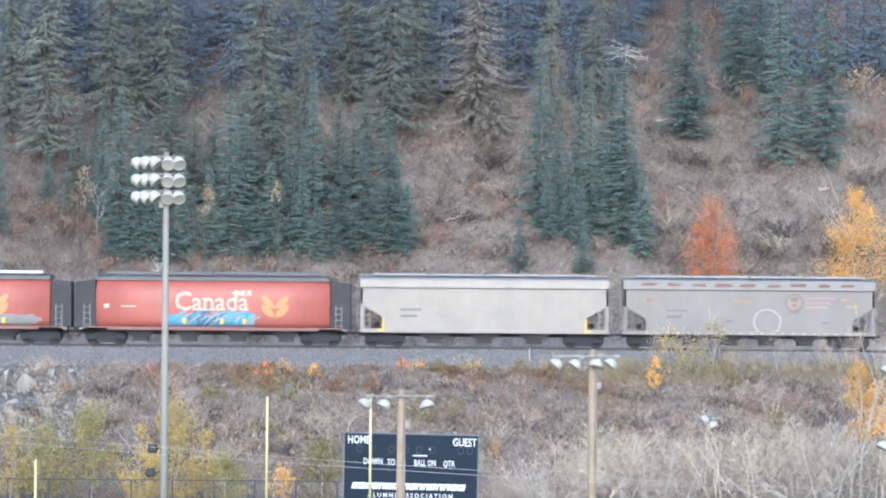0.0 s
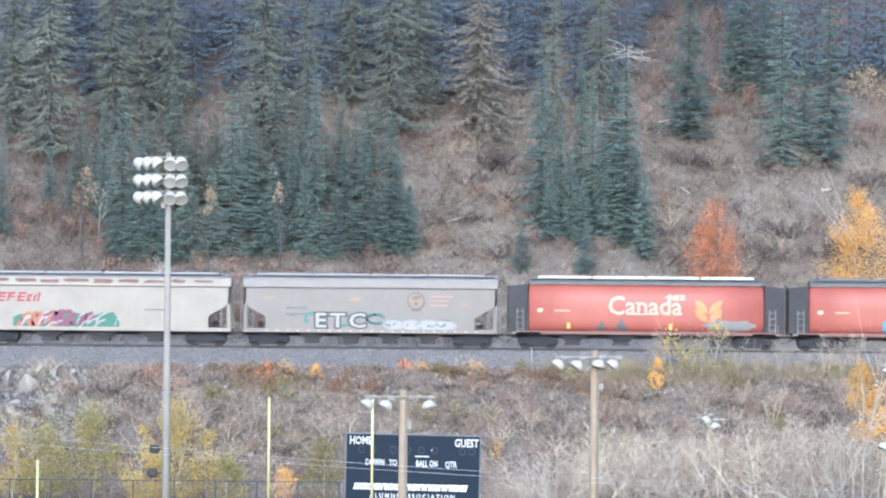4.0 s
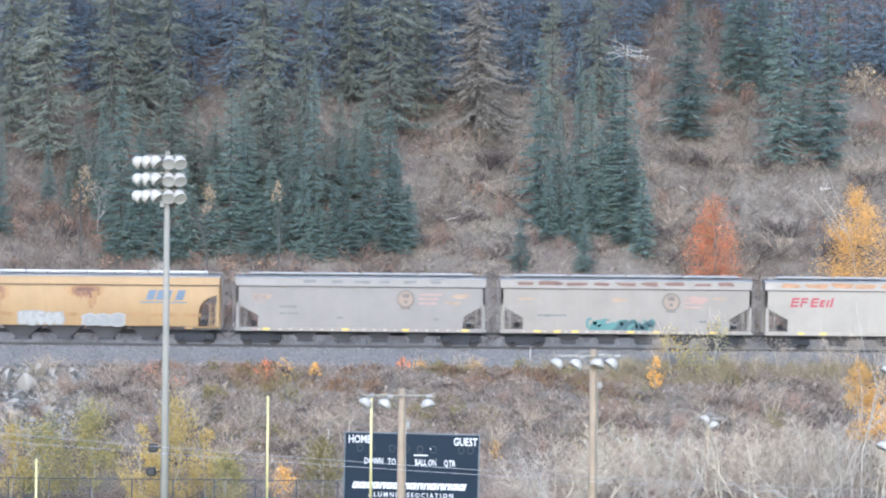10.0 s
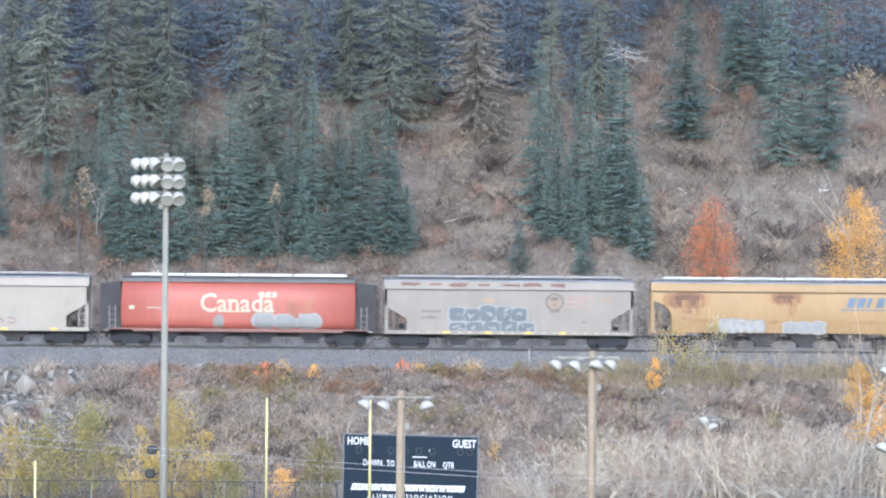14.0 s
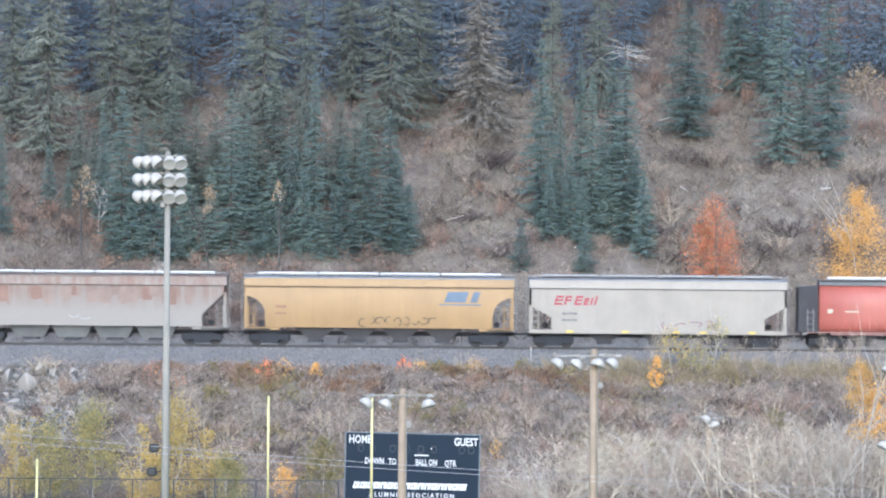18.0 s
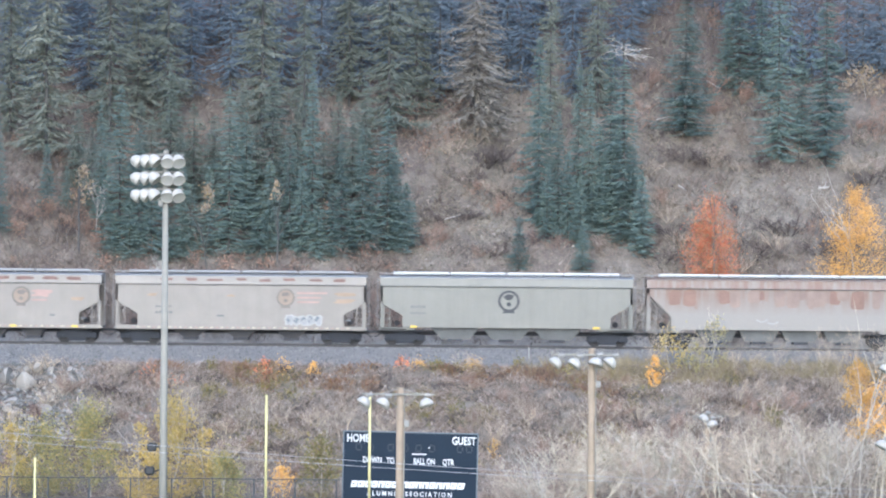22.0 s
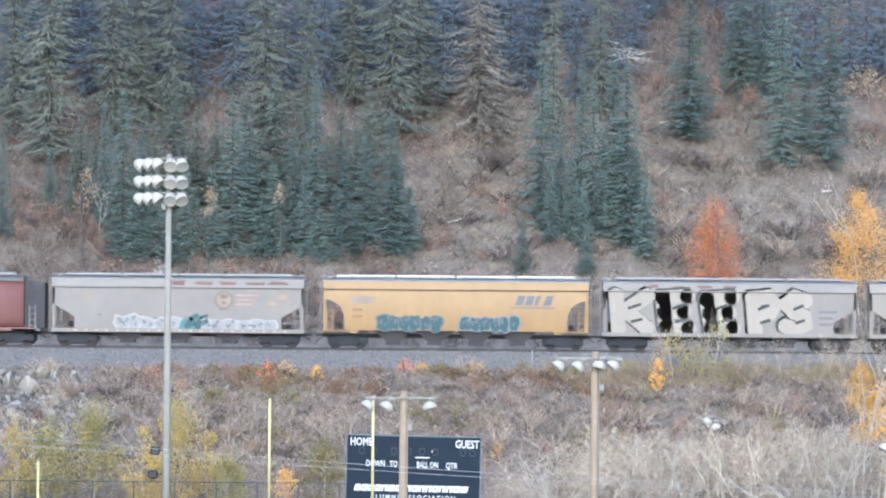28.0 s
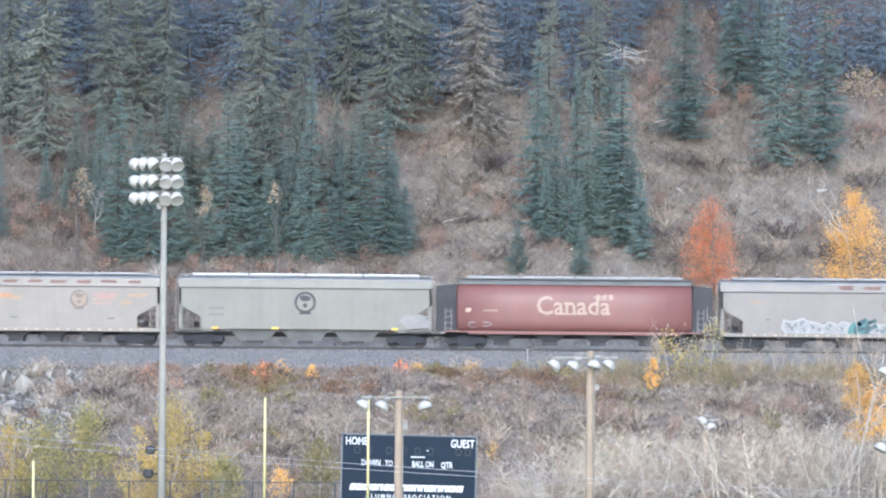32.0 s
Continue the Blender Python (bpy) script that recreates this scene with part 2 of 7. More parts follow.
DARK_TWIG = by_piece("dark_brush", [(0.06, 0.05, 0.05), (0.1, 0.082, 0.078), (0.14, 0.115, 0.108), (0.08, 0.062, 0.06)], 0.9)
ROCK = plain("pale_rock", (0.27, 0.25, 0.226), 0.95, 0, 0.25, 2, 0.6, 0.15)
RUBBLE = by_piece("rubble_stone", [(0.14, 0.135, 0.13), (0.2, 0.192, 0.183), (0.27, 0.26, 0.245), (0.11, 0.104, 0.1), (0.33, 0.315, 0.295)], 0.95, 0.2, 0)
FRINGE = by_piece("olive_beige_grass", [(0.24, 0.2, 0.14), (0.3, 0.25, 0.18), (0.2, 0.175, 0.115), (0.34, 0.29, 0.22), (0.27, 0.22, 0.11)], 0.9, 0.3, 0.1)


# ---- building blocks ----
def mesh_of(bm, name, material, smooth=False):
    me = bpy.data.meshes.new(name)
    bm.to_mesh(me)
    bm.free()
    me.materials.append(material)
    if smooth:
        for f in me.polygons:
            f.use_smooth = True
    return me


def part(name, bm, material, parent, label="", smooth=False):
    """Links a bmesh (or a mesh to share) as one mesh object under a thing or a part."""
    me = bm if isinstance(bm, bpy.types.Mesh) else mesh_of(bm, name, material, smooth)
    ob = new(name, me)
    ob.parent = parent
    return tagged(ob, label)


def base(name, m, label, category, group="", kind=""):
    ob = new(name)
    ob.empty_display_size = 0.2
    ob.matrix_world = m
    return tagged(ob, label, category, group, kind)


def faces_mesh(name, verts, faces, material, smooth=False):
    me = bpy.data.meshes.new(name)
    me.from_pydata(verts, [], faces)
    me.materials.append(material)
    if smooth:
        me.polygons.foreach_set("use_smooth", [True] * len(me.polygons))
    return me


def box(bm, x0, x1, y0, y1, z0, z1, bevel=0.0):
    r = bmesh.ops.create_cube(bm, size=1)
    bmesh.ops.transform(bm, matrix=Matrix.Translation(((x0 + x1) / 2, (y0 + y1) / 2, (z0 + z1) / 2)) @ Matrix.Diagonal((x1 - x0, y1 - y0, z1 - z0, 1)), verts=r["verts"])
    if bevel:
        es = list({e for v in r["verts"] for e in v.link_edges})
        bmesh.ops.bevel(bm, geom=es, offset=bevel, segments=1, affect="EDGES")
    return bm


def tube(bm, a, b, r0, r1, n=8, caps=True):
    a, b = Vector(a), Vector(b)
    q = (b - a).to_track_quat("Z", "Y").to_matrix()
    rings = []
    for p, r in ((a, r0), (b, r1)):
        rings.append([bm.verts.new(p + q @ Vector((r * math.cos(k * math.tau / n), r * math.sin(k * math.tau / n), 0))) for k in range(n)])
    for k in range(n):
        bm.faces.new((rings[0][k], rings[0][(k + 1) % n], rings[1][(k + 1) % n], rings[1][k]))
    if caps:
        bm.faces.new(rings[0][::-1])
        bm.faces.new(rings[1])
    return bm


def prism(bm, outline, y0, y1):
    """A plate: an outline in x and z, drawn out from y0 to y1."""
    a = [bm.verts.new((x, y0, z)) for x, z in outline]
    b = [bm.verts.new((x, y1, z)) for x, z in outline]
    n = len(a)
    bm.faces.new(a)
    bm.faces.new(b[::-1])
    for k in range(n):
        bm.faces.new((a[k], b[k], b[(k + 1) % n], a[(k + 1) % n]))
    bmesh.ops.recalc_face_normals(bm, faces=bm.faces)
    return bm


def lathe(bm, m, profile, n=16):
    """Turns (radius, height) pairs about the local z axis of m."""
    rings = [[bm.verts.new(m @ Vector((r * math.cos(k * math.tau / n), r * math.sin(k * math.tau / n), z))) for k in range(n)] for r, z in profile]
    for a, b in zip(rings, rings[1:]):
        for k in range(n):
            bm.faces.new((a[k], a[(k + 1) % n], b[(k + 1) % n], b[k]))
    return bm


def letters(text, size, material, name="lettering", slant=0.0, wide=1.0, bold=0.0, depth=0.01, track=1.0):
    """Words in the built-in font as a mesh that stands in x and z, middle at the origin, facing -y."""
    cu = bpy.data.curves.new(name, "FONT")
    cu.body, cu.size, cu.extrude, cu.align_x, cu.align_y = text, size, depth, "CENTER", "CENTER"
    cu.shear, cu.offset, cu.resolution_u, cu.space_character = slant, bold, 2, track
    tmp = bpy.data.objects.new(name, cu)
    scene.collection.objects.link(tmp)
    bpy.context.view_layer.update()
    me = bpy.data.meshes.new_from_object(tmp.evaluated_get(bpy.context.evaluated_depsgraph_get()))
    bpy.data.objects.remove(tmp)
    me.transform(pose(0, 0, 0, 90) @ Matrix.Diagonal((wide, 1, 1, 1)))
    me.materials.clear()
    me.materials.append(material)
    return me


# ---- the ground ----
def ease(v, a, b):
    t = np.clip((v - a) / (b - a), 0, 1)
    return t * t * (3 - 2 * t)


def ground_z(x, y):
    x, y = np.asarray(x, float), np.asarray(y, float)
    near = 15.4 * (1 - ease(y, 5, 62))
    z = near + 2.6 * ease(y, 266, 276)
    bumps = 0.25 * np.sin(x * 0.31 + 1.3 * np.sin(y * 0.23)) + 0.18 * np.sin(x * 0.83 + y * 0.61)
    on_bank = ease(y, 292, 297) * (1 - ease(y, 312, 315))
    z = z + 7.55 * np.clip((y - 297) / 18.2, 0, 1) + bumps * on_bank
    z = z + 1.16 * np.clip((y - 315.6) / 3.1, 0, 1)          # ballast shoulder
    z = z - 0.6 * ease(y, 324.6, 326.5) + 0.25 * ease(y, 327, 329)
    hill = np.clip(y - 330.5, 0, None)
    wide = 1 + 0.06 * np.sin(x * 0.045 + 0.6) + 0.035 * np.sin(x * 0.13)
    rise = 0.72 * np.clip(hill, 0, 95) * wide + 0.05 * np.clip(hill - 95, 0, 2500)
    rough = (0.5 * np.sin(x * 0.21 + y * 0.17) + 0.35 * np.sin(x * 0.47 - y * 0.39) + 0.2 * np.sin(x * 1.1 + 0.8 * np.sin(y * 0.9))) * ease(y, 331, 340)
    return z + rise + rough


def sheet():
    xs = np.concatenate([-np.geomspace(3200, 70, 16), np.arange(-62, 62.1, 0.62), np.geomspace(70, 3200, 16)])
    ys = np.concatenate([-np.geomspace(1200, 20, 10), np.arange(-8, 70, 6), np.arange(76, 262, 12), np.arange(265, 314, 0.7), np.arange(314.2, 333, 0.3), np.arange(333.4, 420, 0.7), np.geomspace(426, 4200, 16)])
    gx, gy = np.meshgrid(xs, ys)
    v = np.stack([gx, gy, ground_z(gx, gy)], -1).reshape(-1, 3)
    nx = len(xs)
    i = (np.arange(len(ys) - 1)[:, None] * nx + np.arange(nx - 1)[None]).ravel()
    f = np.stack([i, i + 1, i + nx + 1, i + nx], -1)
    return faces_mesh("ground", v.tolist(), f.tolist(), EARTH, True)


tagged(new("ground", sheet()), "sports field, brushy railway bank and dry grassy slope", "ground", kind="structure")


def scatter_blades(name, label, material, count, area, tall, thin, lean, seed, mask=None, lift=0.0, category="brush"):
    """Loose stems and leaves: a thin triangle each, rooted in the ground, in clumps."""
    rg = np.random.default_rng(seed)
    x0, x1, y0, y1 = area
    n = count * 3
    x, y = rg.uniform(x0, x1, n), rg.uniform(y0, y1, n)
    clump = 0.5 + 0.5 * np.sin(x * 1.9 + 2.2 * np.sin(y * 1.3 + seed)) * np.sin(y * 1.7 + 1.9 * np.sin(x * 0.9 + seed))
    keep = clump > rg.uniform(0, 1, n) * 0.95
    if mask is not None:
        keep &= mask(x, y, rg)
    x, y, clump = x[keep][:count], y[keep][:count], clump[keep][:count]
    n = len(x)
    z = ground_z(x, y) - 0.05 + rg.uniform(0, 1, n) * lift * clump
    h = rg.uniform(tall[0], tall[1], n) * (0.45 + 0.75 * clump)
    a, w = rg.uniform(0, math.tau, n), rg.uniform(thin[0], thin[1], n)
    ln = rg.normal(0, lean, (n, 2)) * h[:, None]
    p = np.stack([x, y, z], -1)
    side = np.stack([np.cos(a) * w, np.sin(a) * w * 0.5, np.zeros(n)], -1)
    tip = p + np.stack([ln[:, 0], ln[:, 1], h], -1)
    v = np.stack([p - side, p + side, tip], 1).reshape(-1, 3)
    f = np.arange(3 * n).reshape(-1, 3)
    return tagged(new(name, faces_mesh(name, v.tolist(), f.tolist(), material)), label, category, kind="stuff")


# ---- track ----
def build_track():
    for y in (-0.7175, 0.7175):
        t = base("rail", pose(0, TRACK_Y + y, RAIL_Z), "long rusty steel rail on the ballast", "rail", "rails of the track", "structure")
        b = bmesh.new()
        prof = [(-0.07, -0.17), (0.07, -0.17), (0.07, -0.155), (0.012, -0.14), (0.012, -0.05), (0.036, -0.04), (0.036, 0), (-0.036, 0), (-0.036, -0.04), (-0.012, -0.05), (-0.012, -0.14), (-0.07, -0.155)]
        va = [b.verts.new((-600, p, z)) for p, z in prof]
        vb = [b.verts.new((600, p, z)) for p, z in prof]
        for k in range(len(prof)):
            b.faces.new((va[k], va[(k + 1) % len(prof)], vb[(k + 1) % len(prof)], vb[k]))
        bmesh.ops.recalc_face_normals(b, faces=b.faces)
        part("rail_bar", b, RAIL_STEEL, t)
    ties = base("ties", pose(0, TRACK_Y, RAIL_Z - 0.17), "dark timber ties half sunk in grey ballast", "railway ties", kind="structure")
    me = mesh_of(box(bmesh.new(), -0.115, 0.115, -1.3, 1.3, -0.18, 0, 0.01), "tie", TIE_WOOD)
    for k in range(-70, 71):
        part("tie", me, None, ties).location = (k * 0.55 + 0.03 * math.sin(k * 7.1), 0.03 * math.sin(k * 3.3), 0)


def loose_stones(name, label, category, material, n, area, size, seed, stray=0.0):
    """Crushed stones lying on the ground: a small rough pyramid each."""
    rg = np.random.default_rng(seed)
    x, y = rg.uniform(area[0], area[1], n), rg.uniform(area[2], area[3], n)
    y += (rg.uniform(0, 1, n) < 0.04) * rg.uniform(-stray, 0, n)
    r = size[0] + (size[1] - size[0]) * rg.uniform(0, 1, n) ** 2
    z = ground_z(x, y) + r * 0.3
    c = np.stack([x, y, z], -1)
    d = np.array([(1, 0, 0), (0, 1, 0), (-1, 0, 0), (0, -1, 0), (0, 0, 1)], float)
    v = (c[:, None] + d[None] * (r[:, None, None] * rg.uniform(0.6, 1.3, (n, 5, 1)))).reshape(-1, 3)
    f = (np.array([(0, 1, 4), (1, 2, 4), (2, 3, 4), (3, 0, 4)])[None] + 5 * np.arange(n)[:, None, None]).reshape(-1, 3)
    tagged(new(name, faces_mesh(name, v.tolist(), f.tolist(), material)), label, category, kind="stuff")


# ---- trees ----
def spruce_meshes(seed, tall, radius, whorls, bare, material, ragged, bark, sprays=1.0, point=0.85, droop=(0.15, 0.45), sticks=30, hang=0.6):
    """Trunk, dead sticks, and whorls of drooping branches, each fringed with thin needle sprays."""
    rg = random.Random(seed)
    b = bmesh.new()
    tube(b, (0, 0, -0.6), (0, 0, tall * 0.5), radius * 0.05, radius * 0.028, 6)
    tube(b, (0, 0, tall * 0.5), (0, 0, tall * 0.985), radius * 0.028, 0.01, 5)
    for k in range(sticks):
        z = tall * rg.uniform(0.03, 0.3 + 0.4 * ragged)
        a, r = rg.uniform(0, math.tau), radius * rg.uniform(0.4, 0.95) * (1 - z / tall)
        tube(b, (0, 0, z), (r * math.cos(a), r * math.sin(a), z - r * 0.3), 0.03, 0.012, 3, False)
    trunk = mesh_of(b, "trunk", bark)
    verts, faces = [], []
    sides = [rg.uniform(0.75, 1.2) for _ in range(7)]
    level = bare
    while level < 0.99:
        u = level + rg.uniform(-0.006, 0.006)
        level += (1 - bare) / whorls * rg.uniform(0.7, 1.3)
        shape = max(0.02, 1 - u) ** point * (0.7 + 0.3 * min(1, (u - bare) / 0.12 + 0.15)) / (1 - bare) ** point
        lean = 1 + ragged * 0.32 * math.sin(u * 29 + seed) * (1 - 0.4 * u)
        for k in range(rg.randint(5, 8)):
            if rg.random() < ragged * 0.26 * (1 - 0.5 * u):
                continue
            a = rg.uniform(0, math.tau)
            r = max(0.1, radius * shape * lean * sides[int(a / math.tau * 7) % 7] * rg.uniform(0.55, 1.15))
            ca, sa = math.cos(a), math.sin(a)
            sag, lift = rg.uniform(*droop), rg.uniform(0.1, 0.3)
            z = tall * u
            n = max(3, int(r * sprays / 0.11))
            for s in range(n):
                f = (s + rg.uniform(0.1, 1)) / n
                if f < (ragged - 0.6) * 0.4 * rg.random():
                    continue
                q = r * f
                p = Vector((q * ca, q * sa, z - sag * q + lift * r * f ** 3))
                size = (0.18 + 0.09 * r * (1.1 - f)) * rg.uniform(0.7, 1.35)
                for sg in (1, -1):
                    out, wide = size * rg.uniform(0.5, 1.0), sg * size * rg.uniform(0.25, 0.95)
                    e = Vector((ca * out - sa * wide, sa * out + ca * wide, -size * rg.uniform(0.0, hang)))
                    w = Vector((rg.gauss(0, 0.5), rg.gauss(0, 0.5), rg.uniform(0.4, 1))).normalized() * size * rg.uniform(0.13, 0.23)
                    i = len(verts)
                    verts += [tuple(p - w), tuple(p + w), tuple(p + e)]
                    faces.append((i, i + 1, i + 2))
    # the leading shoot
    for k in range(14):
        a, z = rg.uniform(0, math.tau), tall * rg.uniform(0.955, 1.0)
        i = len(verts)
        verts += [(0, 0, z - 0.05), (0, 0, z + 0.05), (0.16 * math.cos(a), 0.16 * math.sin(a), z + rg.uniform(0.0, 0.2))]
        faces.append((i, i + 1, i + 2))
    return trunk, faces_mesh("crown", verts, faces, material)


def plant(name, meshes, x, y, sx, sz, turn, label, category, group="", sink=0.15):
    ob = base(name, Matrix.Translation((x, y, float(ground_z(x, y)) - sink)) @ pose(0, 0, 0, 0, 0, turn) @ Matrix.Diagonal((sx, sx, sz, 1)), label, category, group)
    for nm, me in meshes:
        part(nm, me, None, ob)
    return ob


def bare_tree_mesh(seed, tall, spread, stems, levels, twig, material, fork=3, lean=0.2, girth=1.0):
    """Trunk, limbs and twigs: three-sided tapering tubes."""
    rg = random.Random(seed)
    verts, faces = [], []

    def limb(p, d, length, r, level):
        n = (4, 3, 2, 1)[min(level, 3)]
        for s in range(n):
            q = p + d * (length / n)
            i = len(verts)
            e = d.orthogonal().normalized()
            f = d.cross(e)
            r1 = r * (1 - 0.22 * (s + 1) / n)
            if level > 1:
                # a fine twig is one slender blade
                g = (e * math.cos(i) + f * math.sin(i)) * r
                verts.extend((tuple(p - g), tuple(p + g), tuple(q)))
                faces.append((i, i + 1, i + 2))
            else:
                for c, rr in ((p, r), (q, r1)):
                    for k in range(3):
                        a = k * math.tau / 3
                        verts.append(tuple(c + (e * math.cos(a) + f * math.sin(a)) * rr))
                faces.extend(((i, i + 1, i + 4, i + 3), (i + 1, i + 2, i + 5, i + 4), (i + 2, i, i + 3, i + 5)))
            p, r = q, r1
            d = (d + Vector((rg.gauss(0, 0.13), rg.gauss(0, 0.13), 0.06))).normalized()
            if level < levels and (s > 0 or level > 0):
                for _ in range(fork if level else 2):
                    nd = (d + Vector((rg.gauss(0, spread), rg.gauss(0, spread), rg.uniform(-0.1, 0.5)))).normalized()
                    limb(p, nd, length * rg.uniform(0.38, 0.66), max(twig, r * 0.55), level + 1)

    for k in range(stems):
        d = Vector((rg.gauss(0, lean), rg.gauss(0, lean), 1)).normalized()
        limb(Vector((rg.gauss(0, 0.025 * tall), rg.gauss(0, 0.025 * tall), -0.2)), d, tall * rg.uniform(0.55, 0.8), (tall * 0.008 + 0.012) * girth, 0)
    return faces_mesh("stem", verts, faces, material)


def leaf_cloud(seed, tall, radius, start, count, size, material, taper=0.4, clumps=26):
    """A crown of single small leaves, drawn together in clumps of uneven size."""
    rg = np.random.default_rng(seed)
    u = rg.uniform(0, 1, clumps)
    cz = tall * (start + (1 - start) * u)
    cr = radius * np.clip(np.sin(np.pi * (0.12 + 0.88 * u) ** (1 - taper * 0.6)), 0.08, 1)
    a = rg.uniform(0, math.tau, clumps)
    rr = cr * np.sqrt(rg.uniform(0.05, 1, clumps))
    c = np.stack([rr * np.cos(a), rr * np.sin(a), cz], -1)
    k = rg.integers(0, clumps, count)
    p = c[k] + rg.normal(0, 1, (count, 3)) * (radius * rg.uniform(0.1, 0.3, clumps))[k][:, None] * np.array([1, 1, 1.15])
    d1, d2 = rg.normal(0, 1, (count, 3)), rg.normal(0, 1, (count, 3))
    d1 /= np.linalg.norm(d1, axis=1)[:, None]
    d2 -= (d1 * d2).sum(1)[:, None] * d1
    d2 /= np.linalg.norm(d2, axis=1)[:, None]
    s = size * rg.uniform(0.6, 1.4, count)[:, None]
    v = np.stack([p - d1 * s, p + d2 * s * 0.6, p + d1 * s, p - d2 * s * 0.6], 1).reshape(-1, 3)
    f = np.arange(4 * count).reshape(-1, 4)
    return faces_mesh("leaves", v.tolist(), f.tolist(), material)


GREEN = [spruce_meshes(s, 12, 1.7, 66, 0.02, HAZED_NEEDLES, 0.45, BARK, 1.1, 0.68) for s in (1, 2, 3, 4, 5)]
YOUNG = [spruce_meshes(s, 5, 1.1, 36, 0.01, HAZED_NEEDLES, 0.35, BARK, 1.3, 0.8, sticks=8) for s in (6, 7, 8, 9)]
OLIVE = [spruce_meshes(s, 9, 1.5, 50, 0.03, OLIVE_NEEDLES, 0.55, BARK, 1.15, 0.66) for s in (16, 17, 18)]
OLD = [spruce_meshes(s, 17, 2.5, 62, 0.08, OLD_NEEDLES, 1.1, BARK, 1.05, 0.45, (0.1, 0.75), 30, 1.3) for s in (11, 12, 13, 14)]
DARK = [spruce_meshes(s, 15, 2.2, 46, 0.05, FAR_HAZE_NEEDLES, 0.7, BARK, 0.7, 0.5, (0.1, 0.7), 12, 1.2) for s in (21, 22, 23)]
DYING = [spruce_meshes(15, 17, 3.0, 62, 0.03, PALE_NEEDLES, 0.9, OLD_BARK, 0.9, 0.6, (0.3, 1.0), 160, 1.4)]
KINDS = {"dying": (DYING, 17, 3.0, "dying spruce with thin brown-grey needles and bare drooping branches", "old spruces on the slope"),
         "green": (GREEN, 12, 1.7, "dense spruce on the slope, green needles tinted haze blue", "spruces on the slope"),
         "young": (YOUNG, 5, 1.1, "young spruce on the slope, green needles tinted haze blue", "spruces on the slope"),
         "olive": (OLIVE, 9, 1.5, "olive-green half-grown spruce on the slope", "spruces on the slope"),
         "old": (OLD, 17, 2.5, "old thin-crowned olive-grey spruce on the slope", "old spruces on the slope"),
         "dark": (DARK, 15, 2.2, "haze-blue spruce in the wood behind", "dark spruces in the wood")}


def wood(kind, rows, seed):
    """Rows of place x, y, height and crown radius."""
    rg = random.Random(seed)
    for x, y, h, r in rows:
        models, tall, radius, label, group = KINDS["young" if kind == "green" and h < 7.5 else kind]
        trunk, crown = models[rg.randrange(len(models))]
        say = ("tall " if h > 15 else "small " if h < 4 else "") + label
        plant("spruce", (("trunk", trunk), ("crown", crown)), x, y, r / radius, h / tall, rg.uniform(0, 360), say, "spruce tree", group)


wood("green", [
    (21.0, 355.4, 6.2, 1.09), (23.5, 355.2, 8.9, 1.42), (21.9, 354.9, 11.1, 2.07), (17.7, 350.1, 10.5, 3.01), (26.1, 349.1, 8.6, 1.18), (27.8, 348.0, 14.5, 2.40),
    (24.3, 347.2, 14.5, 2.13), (-27.0, 344.1, 3.2, 0.74), (9.7, 343.7, 11.5, 1.21), (-28.4, 343.6, 4.8, 1.00), (12.0, 343.5, 11.8, 1.79), (-24.5, 343.3, 9.0, 1.26),
    (-14.1, 343.1, 9.0, 1.68), (10.5, 342.8, 10.7, 1.26), (11.2, 342.5, 7.2, 1.26), (11.9, 342.1, 6.0, 1.68), (10.7, 341.8, 3.8, 1.05), (-9.3, 341.4, 12.5, 1.57),
    (6.8, 341.3, 13.3, 1.62), (12.9, 341.3, 12.9, 2.30),
], 101)
wood("green", [
    (12.7, 341.2, 4.2, 1.15), (-12.3, 341.2, 6.8, 1.46), (-10.9, 341.1, 8.9, 1.88), (8.2, 341.0, 8.7, 1.36), (13.5, 341.0, 7.7, 1.41), (-13.0, 340.9, 4.8, 1.67),
    (-16.6, 340.9, 6.4, 1.36), (-15.2, 340.9, 12.0, 2.40), (8.9, 340.7, 6.2, 1.20), (-31.5, 340.6, 8.3, 1.15), (-17.9, 340.6, 5.2, 1.78), (-18.5, 340.5, 6.8, 1.25),
    (-7.2, 340.4, 8.3, 1.36), (9.8, 340.4, 5.0, 1.04), (-2.6, 340.1, 4.7, 1.36), (-5.7, 340.1, 8.8, 1.88), (7.4, 340.1, 5.3, 1.15), (-10.0, 340.0, 6.3, 1.36),
    (-6.4, 339.9, 3.2, 1.25), (-5.0, 339.9, 4.2, 1.25),
], 102)
wood("green", [
    (-7.8, 339.8, 5.1, 1.35), (-3.9, 339.8, 10.2, 2.19), (-3.4, 339.8, 2.7, 1.15), (-19.4, 339.6, 3.7, 1.56), (14.1, 339.6, 5.9, 1.41), (-22.9, 339.5, 11.8, 2.19),
    (-8.9, 339.4, 3.7, 1.46), (-20.6, 339.1, 6.5, 1.56), (-21.5, 339.0, 9.1, 1.77), (-23.5, 338.8, 3.2, 1.25), (-22.1, 338.5, 4.1, 1.56), (9.9, 338.2, 3.4, 1.04),
    (5.4, 337.4, 3.7, 1.03),
], 103)
